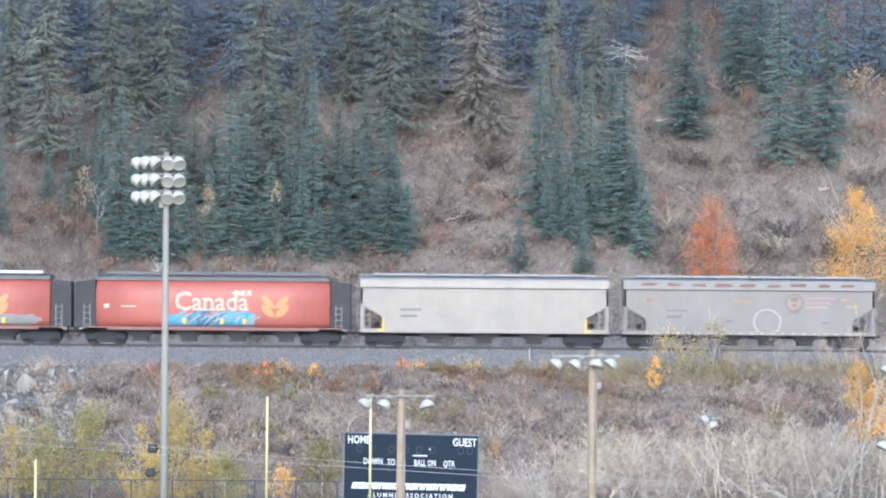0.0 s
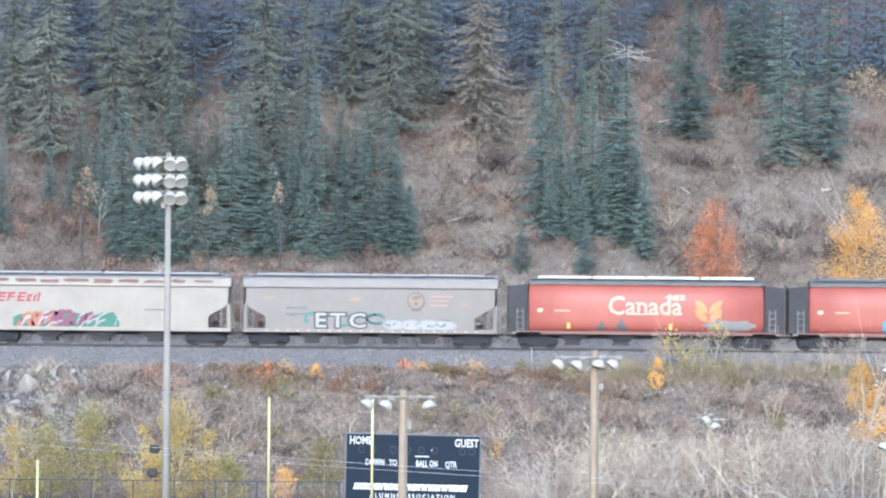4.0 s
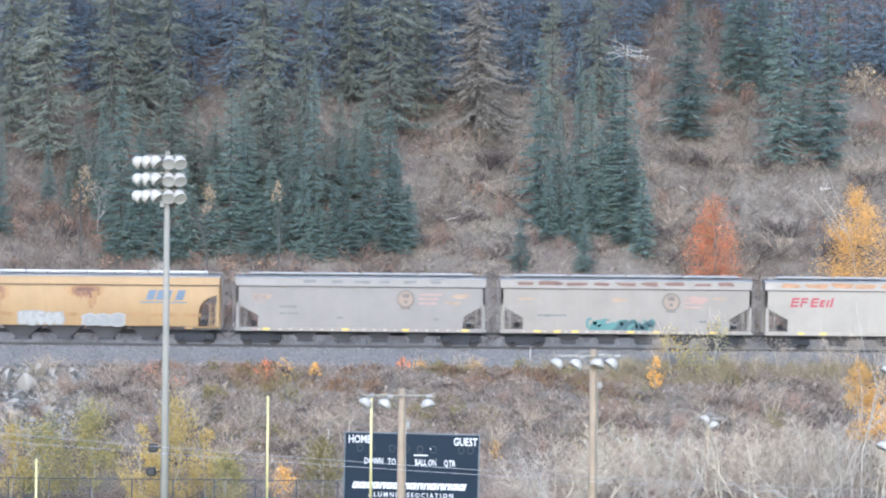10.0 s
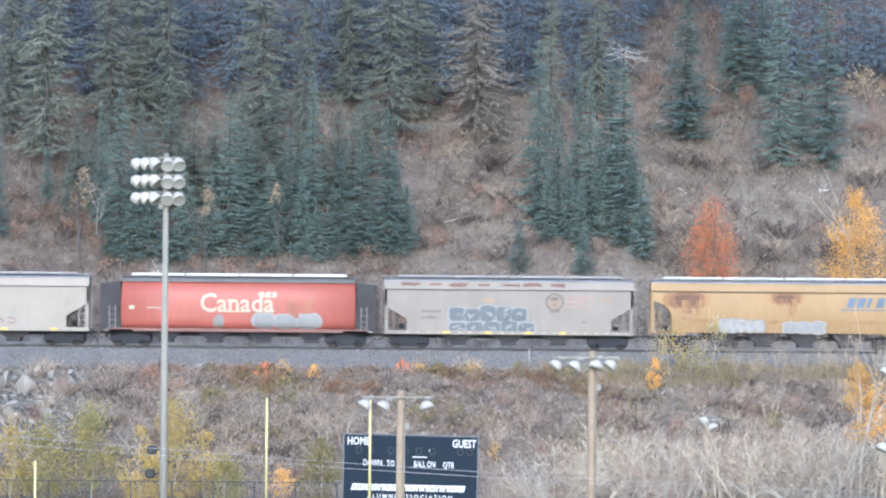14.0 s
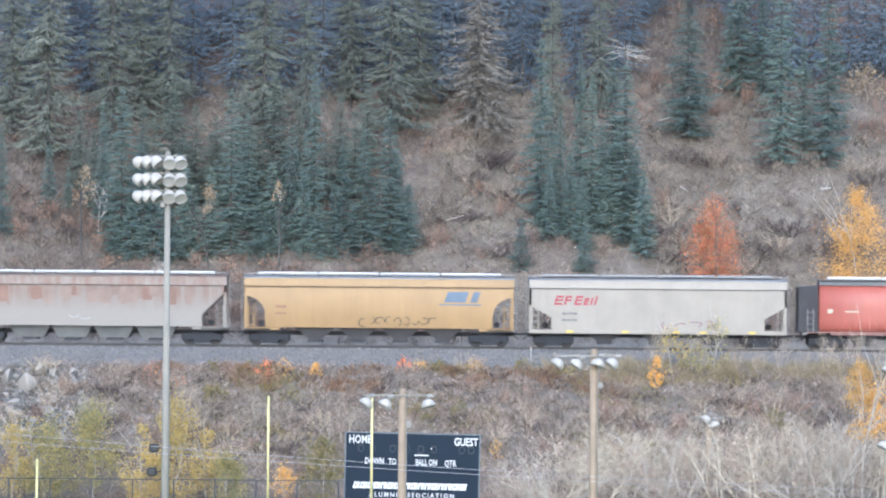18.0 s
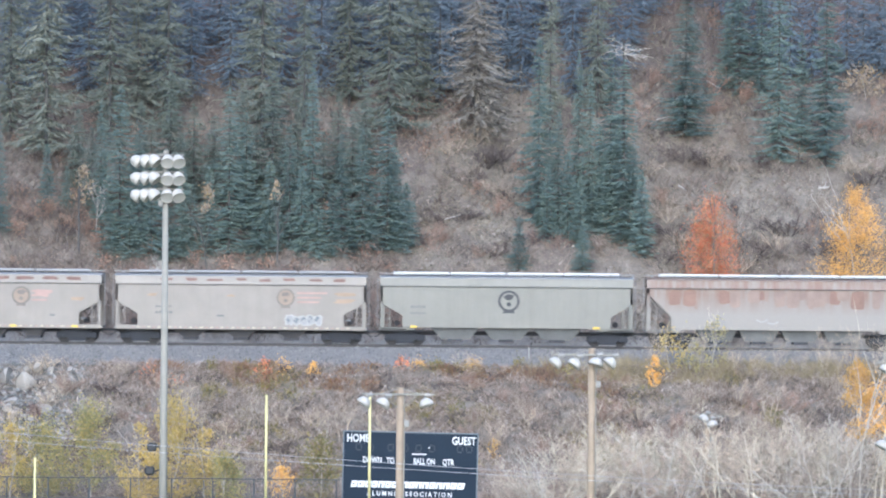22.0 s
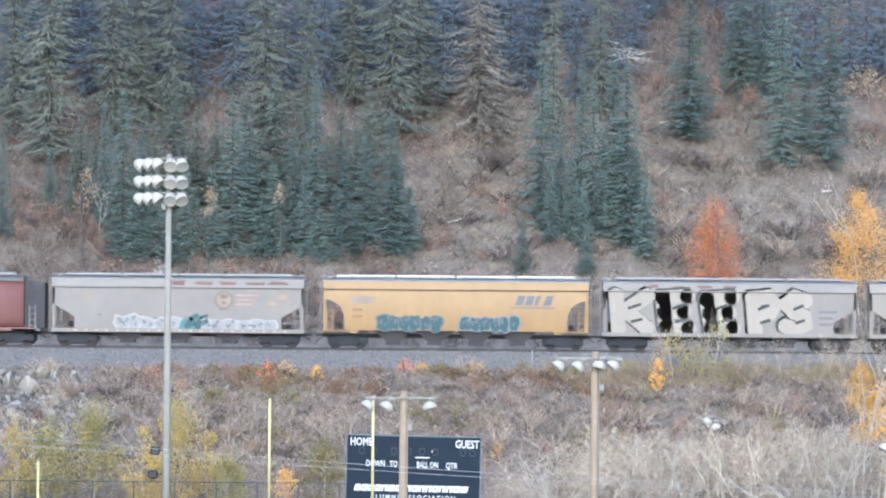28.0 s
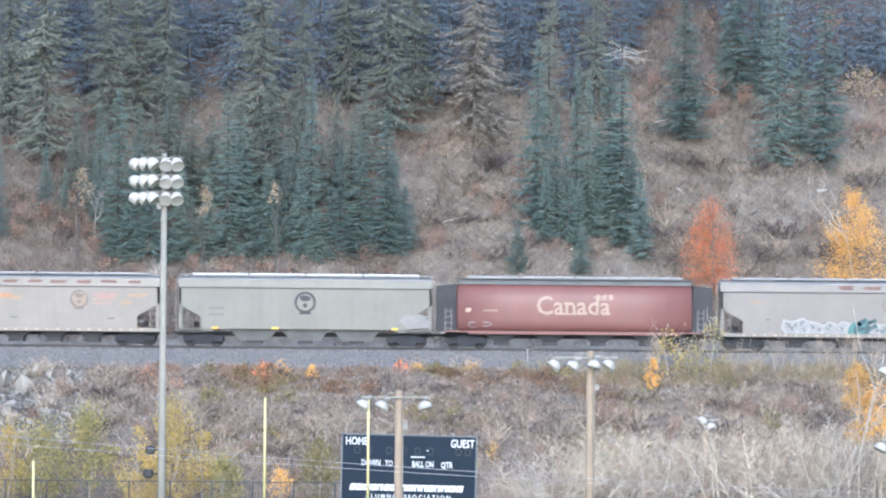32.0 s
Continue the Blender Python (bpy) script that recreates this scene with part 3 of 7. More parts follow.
wood("olive", [
    (-19.8, 348.0, 8.3, 2.05), (-7.6, 346.7, 6.8, 1.32), (-26.4, 346.5, 5.6, 1.43), (-10.5, 346.1, 6.4, 1.65), (-14.5, 346.1, 7.2, 1.76), (-18.0, 345.9, 7.2, 1.87),
    (-5.6, 345.7, 7.6, 1.54), (-16.5, 345.4, 6.4, 1.87), (-25.3, 345.1, 6.0, 1.21), (-12.3, 345.1, 10.1, 2.31), (-21.0, 345.0, 6.6, 1.65), (-11.6, 344.8, 5.6, 1.43),
    (-8.6, 344.7, 5.6, 1.54), (-18.9, 344.6, 6.0, 1.65), (-6.5, 344.3, 6.8, 1.64), (-13.4, 344.2, 7.2, 1.64), (-21.7, 344.1, 8.0, 1.64), (-3.5, 341.9, 6.3, 1.31),
], 111)
wood("old", [
    (-7.0, 354.8, 14.5, 2.03), (-22.6, 354.0, 14.6, 2.37), (-2.0, 353.4, 13.4, 2.14), (-20.3, 352.7, 16.5, 2.81), (11.3, 352.5, 13.6, 1.91), (-31.8, 351.7, 15.6, 2.80),
    (-24.5, 351.5, 17.4, 2.91), (-4.0, 351.1, 17.1, 3.47), (-13.3, 350.9, 16.1, 3.24), (7.8, 350.4, 14.4, 1.67), (-10.2, 350.3, 15.3, 1.78), (-28.9, 348.6, 17.6, 3.66),
], 121)
wood("dying", [
    (2.4, 351.1, 13.1, 3.98),
], 131)
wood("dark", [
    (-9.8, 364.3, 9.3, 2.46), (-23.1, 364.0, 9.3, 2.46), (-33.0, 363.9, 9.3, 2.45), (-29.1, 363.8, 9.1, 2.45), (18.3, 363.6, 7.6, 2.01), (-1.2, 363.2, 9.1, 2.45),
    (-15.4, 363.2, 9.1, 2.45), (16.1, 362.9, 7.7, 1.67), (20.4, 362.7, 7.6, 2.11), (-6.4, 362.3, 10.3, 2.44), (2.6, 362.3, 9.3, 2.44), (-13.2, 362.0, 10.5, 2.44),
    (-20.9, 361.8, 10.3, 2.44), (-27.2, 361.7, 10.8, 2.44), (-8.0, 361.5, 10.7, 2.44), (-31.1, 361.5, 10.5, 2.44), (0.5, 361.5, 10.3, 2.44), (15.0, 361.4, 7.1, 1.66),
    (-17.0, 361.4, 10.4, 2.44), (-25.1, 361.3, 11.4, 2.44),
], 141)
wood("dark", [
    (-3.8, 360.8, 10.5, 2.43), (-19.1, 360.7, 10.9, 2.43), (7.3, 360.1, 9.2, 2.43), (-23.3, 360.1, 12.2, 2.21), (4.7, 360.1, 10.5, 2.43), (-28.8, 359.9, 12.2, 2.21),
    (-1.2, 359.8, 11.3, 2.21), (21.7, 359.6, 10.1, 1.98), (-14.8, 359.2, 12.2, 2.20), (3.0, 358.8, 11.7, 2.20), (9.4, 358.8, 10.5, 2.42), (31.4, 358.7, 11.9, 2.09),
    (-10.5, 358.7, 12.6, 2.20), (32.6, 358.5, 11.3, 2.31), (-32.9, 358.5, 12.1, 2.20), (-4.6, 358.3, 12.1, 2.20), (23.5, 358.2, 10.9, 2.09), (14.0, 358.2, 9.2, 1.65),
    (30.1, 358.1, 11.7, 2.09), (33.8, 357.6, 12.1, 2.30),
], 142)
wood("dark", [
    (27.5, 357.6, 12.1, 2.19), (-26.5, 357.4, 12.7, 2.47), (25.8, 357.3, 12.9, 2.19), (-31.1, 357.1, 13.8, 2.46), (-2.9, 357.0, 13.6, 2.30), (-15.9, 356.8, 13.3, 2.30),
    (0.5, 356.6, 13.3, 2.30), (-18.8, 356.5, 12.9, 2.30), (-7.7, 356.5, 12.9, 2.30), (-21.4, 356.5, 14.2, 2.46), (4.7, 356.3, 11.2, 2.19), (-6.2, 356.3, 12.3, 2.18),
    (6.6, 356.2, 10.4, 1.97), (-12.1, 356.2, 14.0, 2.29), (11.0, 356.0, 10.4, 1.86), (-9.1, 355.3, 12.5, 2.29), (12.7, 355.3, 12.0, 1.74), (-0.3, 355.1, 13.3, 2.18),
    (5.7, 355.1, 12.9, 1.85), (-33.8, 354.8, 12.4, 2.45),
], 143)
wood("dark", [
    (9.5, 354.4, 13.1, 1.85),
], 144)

# the wood goes on up the slope, out of the picture
rg_wood = random.Random(77)
for k in range(70):
    wx, wy = rg_wood.uniform(-44, 44), rg_wood.uniform(378, 412)
    if -2 + 0.4 * (wy - 378) < wx < 24 and wy < 392 and rg_wood.random() < 0.75:
        continue
    wood("dark" if k % 3 else "old", [(wx, wy, rg_wood.uniform(15, 21), rg_wood.uniform(2.2, 3.0))], 900 + k)


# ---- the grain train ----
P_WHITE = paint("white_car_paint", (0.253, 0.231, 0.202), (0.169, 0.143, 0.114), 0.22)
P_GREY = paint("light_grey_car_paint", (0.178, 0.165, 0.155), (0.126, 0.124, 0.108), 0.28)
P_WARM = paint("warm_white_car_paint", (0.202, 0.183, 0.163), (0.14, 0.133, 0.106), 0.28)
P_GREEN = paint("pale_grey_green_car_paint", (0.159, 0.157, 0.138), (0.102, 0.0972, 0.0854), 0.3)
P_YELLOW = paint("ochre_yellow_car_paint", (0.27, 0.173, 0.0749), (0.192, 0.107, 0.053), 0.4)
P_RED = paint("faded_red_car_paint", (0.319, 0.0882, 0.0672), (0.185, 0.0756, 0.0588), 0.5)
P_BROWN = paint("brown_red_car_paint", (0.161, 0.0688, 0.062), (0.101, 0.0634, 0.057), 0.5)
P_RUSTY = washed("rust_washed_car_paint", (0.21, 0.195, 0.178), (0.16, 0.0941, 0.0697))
ROOF_GREY = plain("galvanised_roof", (0.234, 0.234, 0.239), 0.6, 0.2, 0.15, 2)
ROOF_DARK = plain("dark_grey_roof", (0.11, 0.115, 0.125), 0.7, 0, 0.2, 2)
HATCH_WHITE = plain("white_hatch_cover", (0.496, 0.504, 0.512), 0.5, 0, 0.05)
UNDER = plain("grimy_underframe", (0.04, 0.04, 0.045), 0.85, 0, 0.3, 2)
HOPPER_GRIME = plain("grimy_hopper", (0.055, 0.053, 0.056), 0.85, 0, 0.3, 2)
# grey for bays; on the green cars it carries the shade under the body
BAY_SHADE_GREY = plain("shade_grey_hopper", (0.13, 0.132, 0.13), 0.85, 0, 0.3, 2)
TRUCK_STEEL = plain("truck_steel", (0.022, 0.024, 0.03), 0.85, 0.0, 0.3, 3)
WHEEL_STEEL = plain("wheel_steel", (0.03, 0.028, 0.029), 0.75, 0.0, 0.3, 3)
END_GREY = plain("dusty_end_steel", (0.2, 0.195, 0.19), 0.8, 0, 0.25, 2)
# slope sheets: the shade inside the end openings is put into this colour
END_SHADE = plain("shade_dark_end_steel", (0.06, 0.062, 0.068), 0.9, 0, 0.3, 2)
SMUDGE = plain("pale_rust_smudge", (0.245, 0.185, 0.135), 0.85, 0, 0.25, 4)
SAFETY_YELLOW = plain("safety_yellow", (0.55, 0.38, 0.06), 0.6, 0, 0.1)
MARK_RED = plain("red_marking", (0.26, 0.04, 0.055), 0.6, 0, 0.2)
MARK_FADED = plain("faded_red_marking", (0.265, 0.182, 0.16), 0.7, 0, 0.2)
MARK_GREY = plain("faded_grey_marking", (0.115, 0.115, 0.115), 0.7, 0, 0.15)
MARK_BLUE = plain("blue_marking", (0.08, 0.115, 0.165), 0.6, 0, 0.2)
MARK_SLATE = plain("slate_marking", (0.1, 0.107, 0.115), 0.6, 0, 0.2)
MARK_UMBER = plain("umber_marking", (0.135, 0.118, 0.105), 0.7, 0, 0.25)
MARK_DARK = plain("dark_marking", (0.035, 0.038, 0.042), 0.7, 0, 0.2)
MARK_TAN = plain("tan_marking", (0.215, 0.168, 0.132), 0.7, 0, 0.2)
MARK_WHITE = plain("cream_marking", (0.36, 0.315, 0.245), 0.6, 0, 0.1)
MARK_WORN = plain("worn_cream_marking", (0.3, 0.225, 0.18), 0.75, 0, 0.3, 5)
WHEAT_FADED = plain("faded_wheat_marking", (0.27, 0.11, 0.075), 0.7, 0, 0.25)
MARK_WHEAT = plain("wheat_marking", (0.4, 0.2, 0.08), 0.6, 0, 0.15)
RUST_RED = plain("rust_red", (0.135, 0.083, 0.07), 0.9, 0, 0.3, 5)
RUST_ORANGE = plain("rust_orange", (0.29, 0.17, 0.1), 0.9, 0, 0.3, 5)
RUST_WASH = plain("rust_wash", (0.175, 0.112, 0.088), 0.85, 0, 0.25, 2)
RUST_SOFT = plain("pale_rust", (0.2, 0.15, 0.128), 0.85, 0, 0.25, 2)
RUST_DARK = plain("rust_dark", (0.21, 0.11, 0.08), 0.9, 0, 0.3, 4)
SPRAY = {n: plain("spray_" + n, tuple(0.58 * v for v in c), 0.6, 0, 0.12, 3) for n, c in {
    "blue": (0.06, 0.42, 0.68), "sky": (0.2, 0.42, 0.55), "white": (0.46, 0.46, 0.45), "black": (0.04, 0.045, 0.05), "silver": (0.36, 0.365, 0.37),
    "green": (0.06, 0.22, 0.165), "orange": (0.5, 0.19, 0.12), "magenta": (0.26, 0.085, 0.15), "teal": (0.09, 0.25, 0.245), "deep_teal": (0.045, 0.12, 0.14),
    "slate": (0.155, 0.185, 0.208), "navy": (0.06, 0.16, 0.28), "bluegrey": (0.25, 0.28, 0.31), "pale_yellow": (0.38, 0.37, 0.24), "grey": (0.42, 0.42, 0.42), "yellow": (0.75, 0.55, 0.1)}.items()}


def skin_y(kind, z):
    """How far out the near side stands at the height z over the rail."""
    if kind == "cylinder":
        n = 2.3 if z > 2.78 else 5.0
        return -1.56 * max(0.02, 1 - abs((z - 2.78) / 1.72) ** n) ** (1 / n)
    if kind == "curved":
        return -1.47 - 0.12 * math.sin(math.pi * min(1, max(0, (z - 0.9) / 3.3)))
    return -1.55


def shaped(bm, kind, proud):
    """Bends a flat plate or marking onto the side of the car."""
    if kind != "slab":
        zs = [v.co.z for v in bm.verts]
        z = math.floor(min(zs) / 0.2) * 0.2 + 0.2
        while z < max(zs):
            bmesh.ops.bisect_plane(bm, geom=list(bm.verts) + list(bm.edges) + list(bm.faces), plane_co=(0, 0, z), plane_no=(0, 0, 1))
            z += 0.2
        for v in bm.verts:
            v.co.y += skin_y(kind, v.co.z) - proud
    else:
        for v in bm.verts:
            v.co.y += -1.55 - proud
    return bm


def along(bm, profile, x0, x1):
    """A closed y, z profile drawn out along x."""
    a = [bm.verts.new((x0, y, z)) for y, z in profile]
    b = [bm.verts.new((x1, y, z)) for y, z in profile]
    n = len(a)
    bm.faces.new(a)
    bm.faces.new(b[::-1])
    for k in range(n):
        bm.faces.new((a[k], b[k], b[(k + 1) % n], a[(k + 1) % n]))
    bmesh.ops.recalc_face_normals(bm, faces=bm.faces)
    return bm


def patch(bm, pts):
    f = bm.faces.new([bm.verts.new((x, 0, z)) for x, z in pts])
    f.normal_update()
    if f.normal.y > 0:
        f.normal_flip()


def blob(bm, cx, cz, rx, rz, rg, n=14, rough=0.12, square=0.7):
    pts = []
    for k in range(n):
        a = k * math.tau / n
        c, s = math.cos(a), math.sin(a)
        q = 1 + rg.uniform(-rough, rough)
        pts.append((cx + rx * q * math.copysign(abs(c) ** square, c), cz + rz * q * math.copysign(abs(s) ** square, s)))
    patch(bm, pts)


def stroke(bm, pts, w):
    for (x0, z0), (x1, z1) in zip(pts, pts[1:]):
        d = math.hypot(x1 - x0, z1 - z0) or 1
        nx, nz = -(z1 - z0) / d * w / 2, (x1 - x0) / d * w / 2
        ex, ez = (x1 - x0) / d * w * 0.3, (z1 - z0) / d * w * 0.3
        patch(bm, [(x0 + nx - ex, z0 + nz - ez), (x1 + nx + ex, z1 + nz + ez), (x1 - nx + ex, z1 - nz + ez), (x0 - nx - ex, z0 - nz - ez)])


def mark(car, name, bm, material, label="", proud=0.012, parent=None):
    return part(name, shaped(bm, car["kind"], proud), material, parent or car["ob"], label)


def roundel(car, x, z, r=0.62, ring=MARK_UMBER, fill=MARK_TAN):
    if ring is MARK_UMBER:
        # red and white reflector dashes along the sill
        for k in range(2):
            b = bmesh.new()
            q = -car["half"] + 1.2 + 0.35 * k
            while q < car["half"] - 1.2:
                patch(b, [(q, 1.03), (q + 0.2, 1.03), (q + 0.2, 1.11), (q, 1.11)])
                q += 0.7
            mark(car, "reflector_strip", b, (MARK_FADED, MARK_WHITE)[k], "dashed reflector strip along the sill", 0.034)
    rg = random.Random(int(abs(car["x"]) * 10))
    if ring is MARK_UMBER:
        for sx, sz in ((-6.3, 3.25), (6.7, 3.35), (-0.9, 3.2), (6.6, 2.9)):
            if rg.random() < 0.75:
                b = bmesh.new()
                blob(b, sx + rg.uniform(-0.5, 0.5), sz, rg.uniform(0.3, 0.7), rg.uniform(0.07, 0.16), rg, 12, 0.35, 0.7)
                mark(car, "rust_smudge", b, SMUDGE, "faint orange rust smudge", 0.009)
        for sx, sz in ((4.9, 1.75), (7.0, 1.55), (-1.6, 1.8), (-5.4, 2.05)):
            w = rg.uniform(0.2, 0.55)
            b = bmesh.new()
            patch(b, [(sx, sz), (sx + w, sz), (sx + w, sz + 0.13), (sx, sz + 0.13)])
            mark(car, "stencil", b, MARK_GREY, "", 0.009)
    b = bmesh.new()
    blob(b, x, z, r, r, rg, 24, 0.0, 1.0)
    patch(b, [(x - 0.55 * r, z - 1.12 * r), (x + 0.55 * r, z - 1.12 * r), (x + 0.45 * r, z - 0.8 * r), (x - 0.45 * r, z - 0.8 * r)])
    m = mark(car, "emblem", b, ring, "round shield emblem with a dark rim", 0.012)
    b = bmesh.new()
    blob(b, x, z, r * 0.78, r * 0.78, rg, 20, 0.0, 1.0)
    mark(car, "emblem_face", b, fill, "", 0.02, m)
    b = bmesh.new()
    blob(b, x, z + r * 0.38, r * 0.48, r * 0.26, rg, 10, 0.2, 0.9)
    blob(b, x, z - r * 0.3, r * 0.22, r * 0.2, rg, 8, 0.1, 0.9)
    mark(car, "emblem_figure", b, ring, "", 0.028, m)


def faded_bars(car, x, z, w, material=MARK_FADED, blotch=False):
    rg = random.Random(int(abs(x + w) * 100))
    for k, s in enumerate((1.0, 0.82, 0.74)):
        b = bmesh.new()
        patch(b, [(x, z - k * 0.3), (x + w * s, z - k * 0.3), (x + w * s, z - k * 0.3 + 0.13), (x, z - k * 0.3 + 0.13)])
        mark(car, "name_bar", b, material, "bar of faded reddish marking")
    if blotch:
        b = bmesh.new()
        blob(b, x + w * 0.55, z - 0.05, w * 0.36, 0.26, rg, 14, 0.3)
        mark(car, "paint_blotch", b, material, "", 0.016)


def data_lines(car, x, z, w, material=MARK_GREY, rows=2):
    b = bmesh.new()
    rg = random.Random(int(abs(x) * 77))
    for k in range(rows):
        q, h = x, rg.uniform(0.1, 0.17)
        while q < x + w * rg.uniform(0.7, 1):
            s = rg.uniform(0.1, 0.24)
            patch(b, [(q, z - k * 0.42), (q + s, z - k * 0.42), (q + s, z - k * 0.42 + h), (q, z - k * 0.42 + h)])
            q += s + 0.05
    mark(car, "data_lines", b, material)


def slanted_name(car, x0, x1, z, h, material, rule=False):
    """A railway's name as slanted blocks."""
    b = bmesh.new()
    widths = (0.24, 0.2, 0.0, 0.22, 0.15, 0.06, 0.06)
    q, total = 0.0, sum(widths) + 0.06 * 7
    for k, w in enumerate(widths):
        if w:
            hh = h if k in (0, 1, 3, 6) else h * 0.78
            a, c = x0 + q / total * (x1 - x0), x0 + (q + w) / total * (x1 - x0)
            sl = 0.26
            t = 0.14
            patch(b, [(a, z), (a + t, z), (a + t + sl * hh, z + hh), (a + sl * hh, z + hh)])
            if w > 0.1:
                patch(b, [(a + t + sl * (hh - t), z + hh - t), (c + sl * (hh - t), z + hh - t), (c + sl * hh, z + hh), (a + t + sl * hh, z + hh)])
                if k != 1:
                    patch(b, [(a + t, z), (c, z), (c + sl * t, z + t), (a + t + sl * t, z + t)])
                patch(b, [(a + t + sl * hh * 0.42, z + hh * 0.42), (c + sl * hh * 0.42, z + hh * 0.42), (c + sl * hh * 0.62, z + hh * 0.62), (a + t + sl * hh * 0.62, z + hh * 0.62)])
        q += w + 0.06
    if rule:
        patch(b, [(x0 - 0.3, z - 0.18), (x1, z - 0.18), (x1, z - 0.09), (x0 - 0.3, z - 0.09)])
    mark(car, "name_marking", b, material, "slanted block lettering")


def block_name(car, x0, x1, z, h, material, solid):
    """A railway's name as heavy slanted blocks over a rule; a painted-over one is one solid block."""
    b = bmesh.new()
    n, sl = 4, 0.35
    step = (x1 - x0 - 0.4) / n
    for k in range(n):
        a = x0 + 0.35 + k * step
        w = step * (1.03 if solid and k < 2 else 0.8)
        if k == 2:
            w *= 0.55
        patch(b, [(a, z), (a + w, z), (a + w + sl * h, z + h), (a + sl * h, z + h)])
    patch(b, [(x0, z - 0.2), (x1 + 0.1, z - 0.2), (x1 + 0.1, z - 0.12), (x0, z - 0.12)])
    mark(car, "name_marking", b, material, "faded blue block lettering over a rule")


def tag_letters(car, x0, x1, z0, z1, n, fill, edge, label, seed, shine=None, rough=0.16, round_off=0.75):
    """Sprayed bubble letters: each a contour, its fill, and inner lines."""
    rg = random.Random(seed)
    w = (x1 - x0) / n
    for k in range(n):
        be, bf, lines = bmesh.new(), bmesh.new(), []
        cx, top = x0 + (k + 0.5) * w, z1 - rg.uniform(0, 0.22) * (z1 - z0)
        cz, rz = (z0 + top) / 2, (top - z0) / 2
        s = rg.getstate()
        blob(be, cx, cz, w * 0.6 + 0.05, rz + 0.05, rg, 12, rough, round_off)
        rg.setstate(s)
        blob(bf, cx, cz, w * 0.49, rz - 0.03, rg, 12, rough, round_off)
        for _ in range(rg.randint(2, 3)):
            a, c = cx + rg.uniform(-0.3, 0.3) * w, cz + rg.uniform(-0.5, 0.4) * rz
            lines.append(bmesh.new())
            stroke(lines[-1], [(a, c), (a + rg.uniform(-0.2, 0.2) * w, c + rg.uniform(0.15, 0.45) * rz), (a + rg.uniform(-0.3, 0.3) * w, c + rg.uniform(0.3, 0.6) * rz)], rg.uniform(0.05, 0.12))
        up = 0.014 + 0.0005 * k
        m = mark(car, "graffiti_letter", be, SPRAY[edge], label, up)
        mark(car, "fill", bf, SPRAY[fill], "", up + 0.007, m)
        for j, bi in enumerate(lines):
            mark(car, "inner_line", bi, SPRAY[shine or edge], "", up + 0.014 + 0.0004 * j, m)


def tag_wild(car, x0, x1, z0, z1, ground, inks, label, seed, count=26, broad=0.3, slump=0.35):
    """A sprayed panel of slashing strokes over a ground colour."""
    rg = random.Random(seed)
    b = bmesh.new()
    n = 18
    xs = [x0 + (x1 - x0) * k / n for k in range(n + 1)]
    top = [(x, z1 - rg.uniform(0, 0.25) * (z1 - z0) - (slump if k in (0, n) else 0)) for k, x in enumerate(xs)]
    patch(b, [(x0, z0), (x1, z0)] + top[::-1])
    m = mark(car, "graffiti", b, SPRAY[ground], label, 0.014)
    for i, ink in enumerate(inks):
        lo, hi = (x0 + (x1 - x0) * i / len(inks) * 0.8, x0 + (x1 - x0) * (i + 1.3) / len(inks)) if ink not in ("white", "black") else (x0, x1)
        for q in range(count // len(inks) + 2):
            b = bmesh.new()
            x = min(x1 - 0.3, rg.uniform(lo, hi))
            z, ln = rg.uniform(z0 + 0.1, z1 - 0.5), rg.uniform(0.4, 0.9)
            a = rg.uniform(0.5, 1.2)
            pts = [(x, z), (x + ln * math.cos(a) * 0.6, min(z1, z + ln * math.sin(a) * 0.7)), (x + ln * math.cos(a * 0.6), min(z1, z + ln * math.sin(a)))]
            stroke(b, pts, rg.uniform(0.06, 0.12) if ink in ("white", "black") else rg.uniform(0.65, 1.2) * broad)
            mark(car, "stroke", b, SPRAY[ink], "", 0.02 + 0.005 * i + 0.0002 * q, m)


def tag_lines(car, x0, x1, z0, z1, ink, label, seed, n=6, w=0.06):
    """Loose sprayed loops and lines."""
    rg = random.Random(seed)
    m = None
    step = (x1 - x0) / n
    for k in range(n):
        cx, cz = x0 + (k + 0.5) * step, (z0 + z1) / 2 + rg.uniform(-0.1, 0.1)
        rx, rz = step * rg.uniform(0.35, 0.6), (z1 - z0) / 2 * rg.uniform(0.6, 1)
        a0 = rg.uniform(0, 6)
        b = bmesh.new()
        stroke(b, [(cx + rx * math.cos(a0 + q * 0.62), cz + rz * math.sin(a0 + q * 0.62 + rg.uniform(-0.2, 0.2))) for q in range(rg.randint(5, 9))], w)
        if m is None:
            m = mark(car, "graffiti", b, SPRAY[ink], label, 0.016)
        else:
            mark(car, "stroke", b, SPRAY[ink], "", 0.016 + 0.0004 * k, m)


def tag_word(car, word, cx, cz, size, fill, edge, label, wide=1.0):
    """Sprayed heavy capitals that can be read: a contour and the letters on it."""
    m = None
    for material, bold, up in ((edge, 0.11, 0.022), (fill, 0.03, 0.03)):
        me = letters(word, size, SPRAY[material], "graffiti", 0.0, wide, bold, 0.001, 1.25)
        b = bmesh.new()
        b.from_mesh(me)
        b.transform(Matrix.Translation((cx, 0, cz)))
        m = mark(car, "fill" if m else "graffiti", b, SPRAY[material], "" if m else label, up, m)


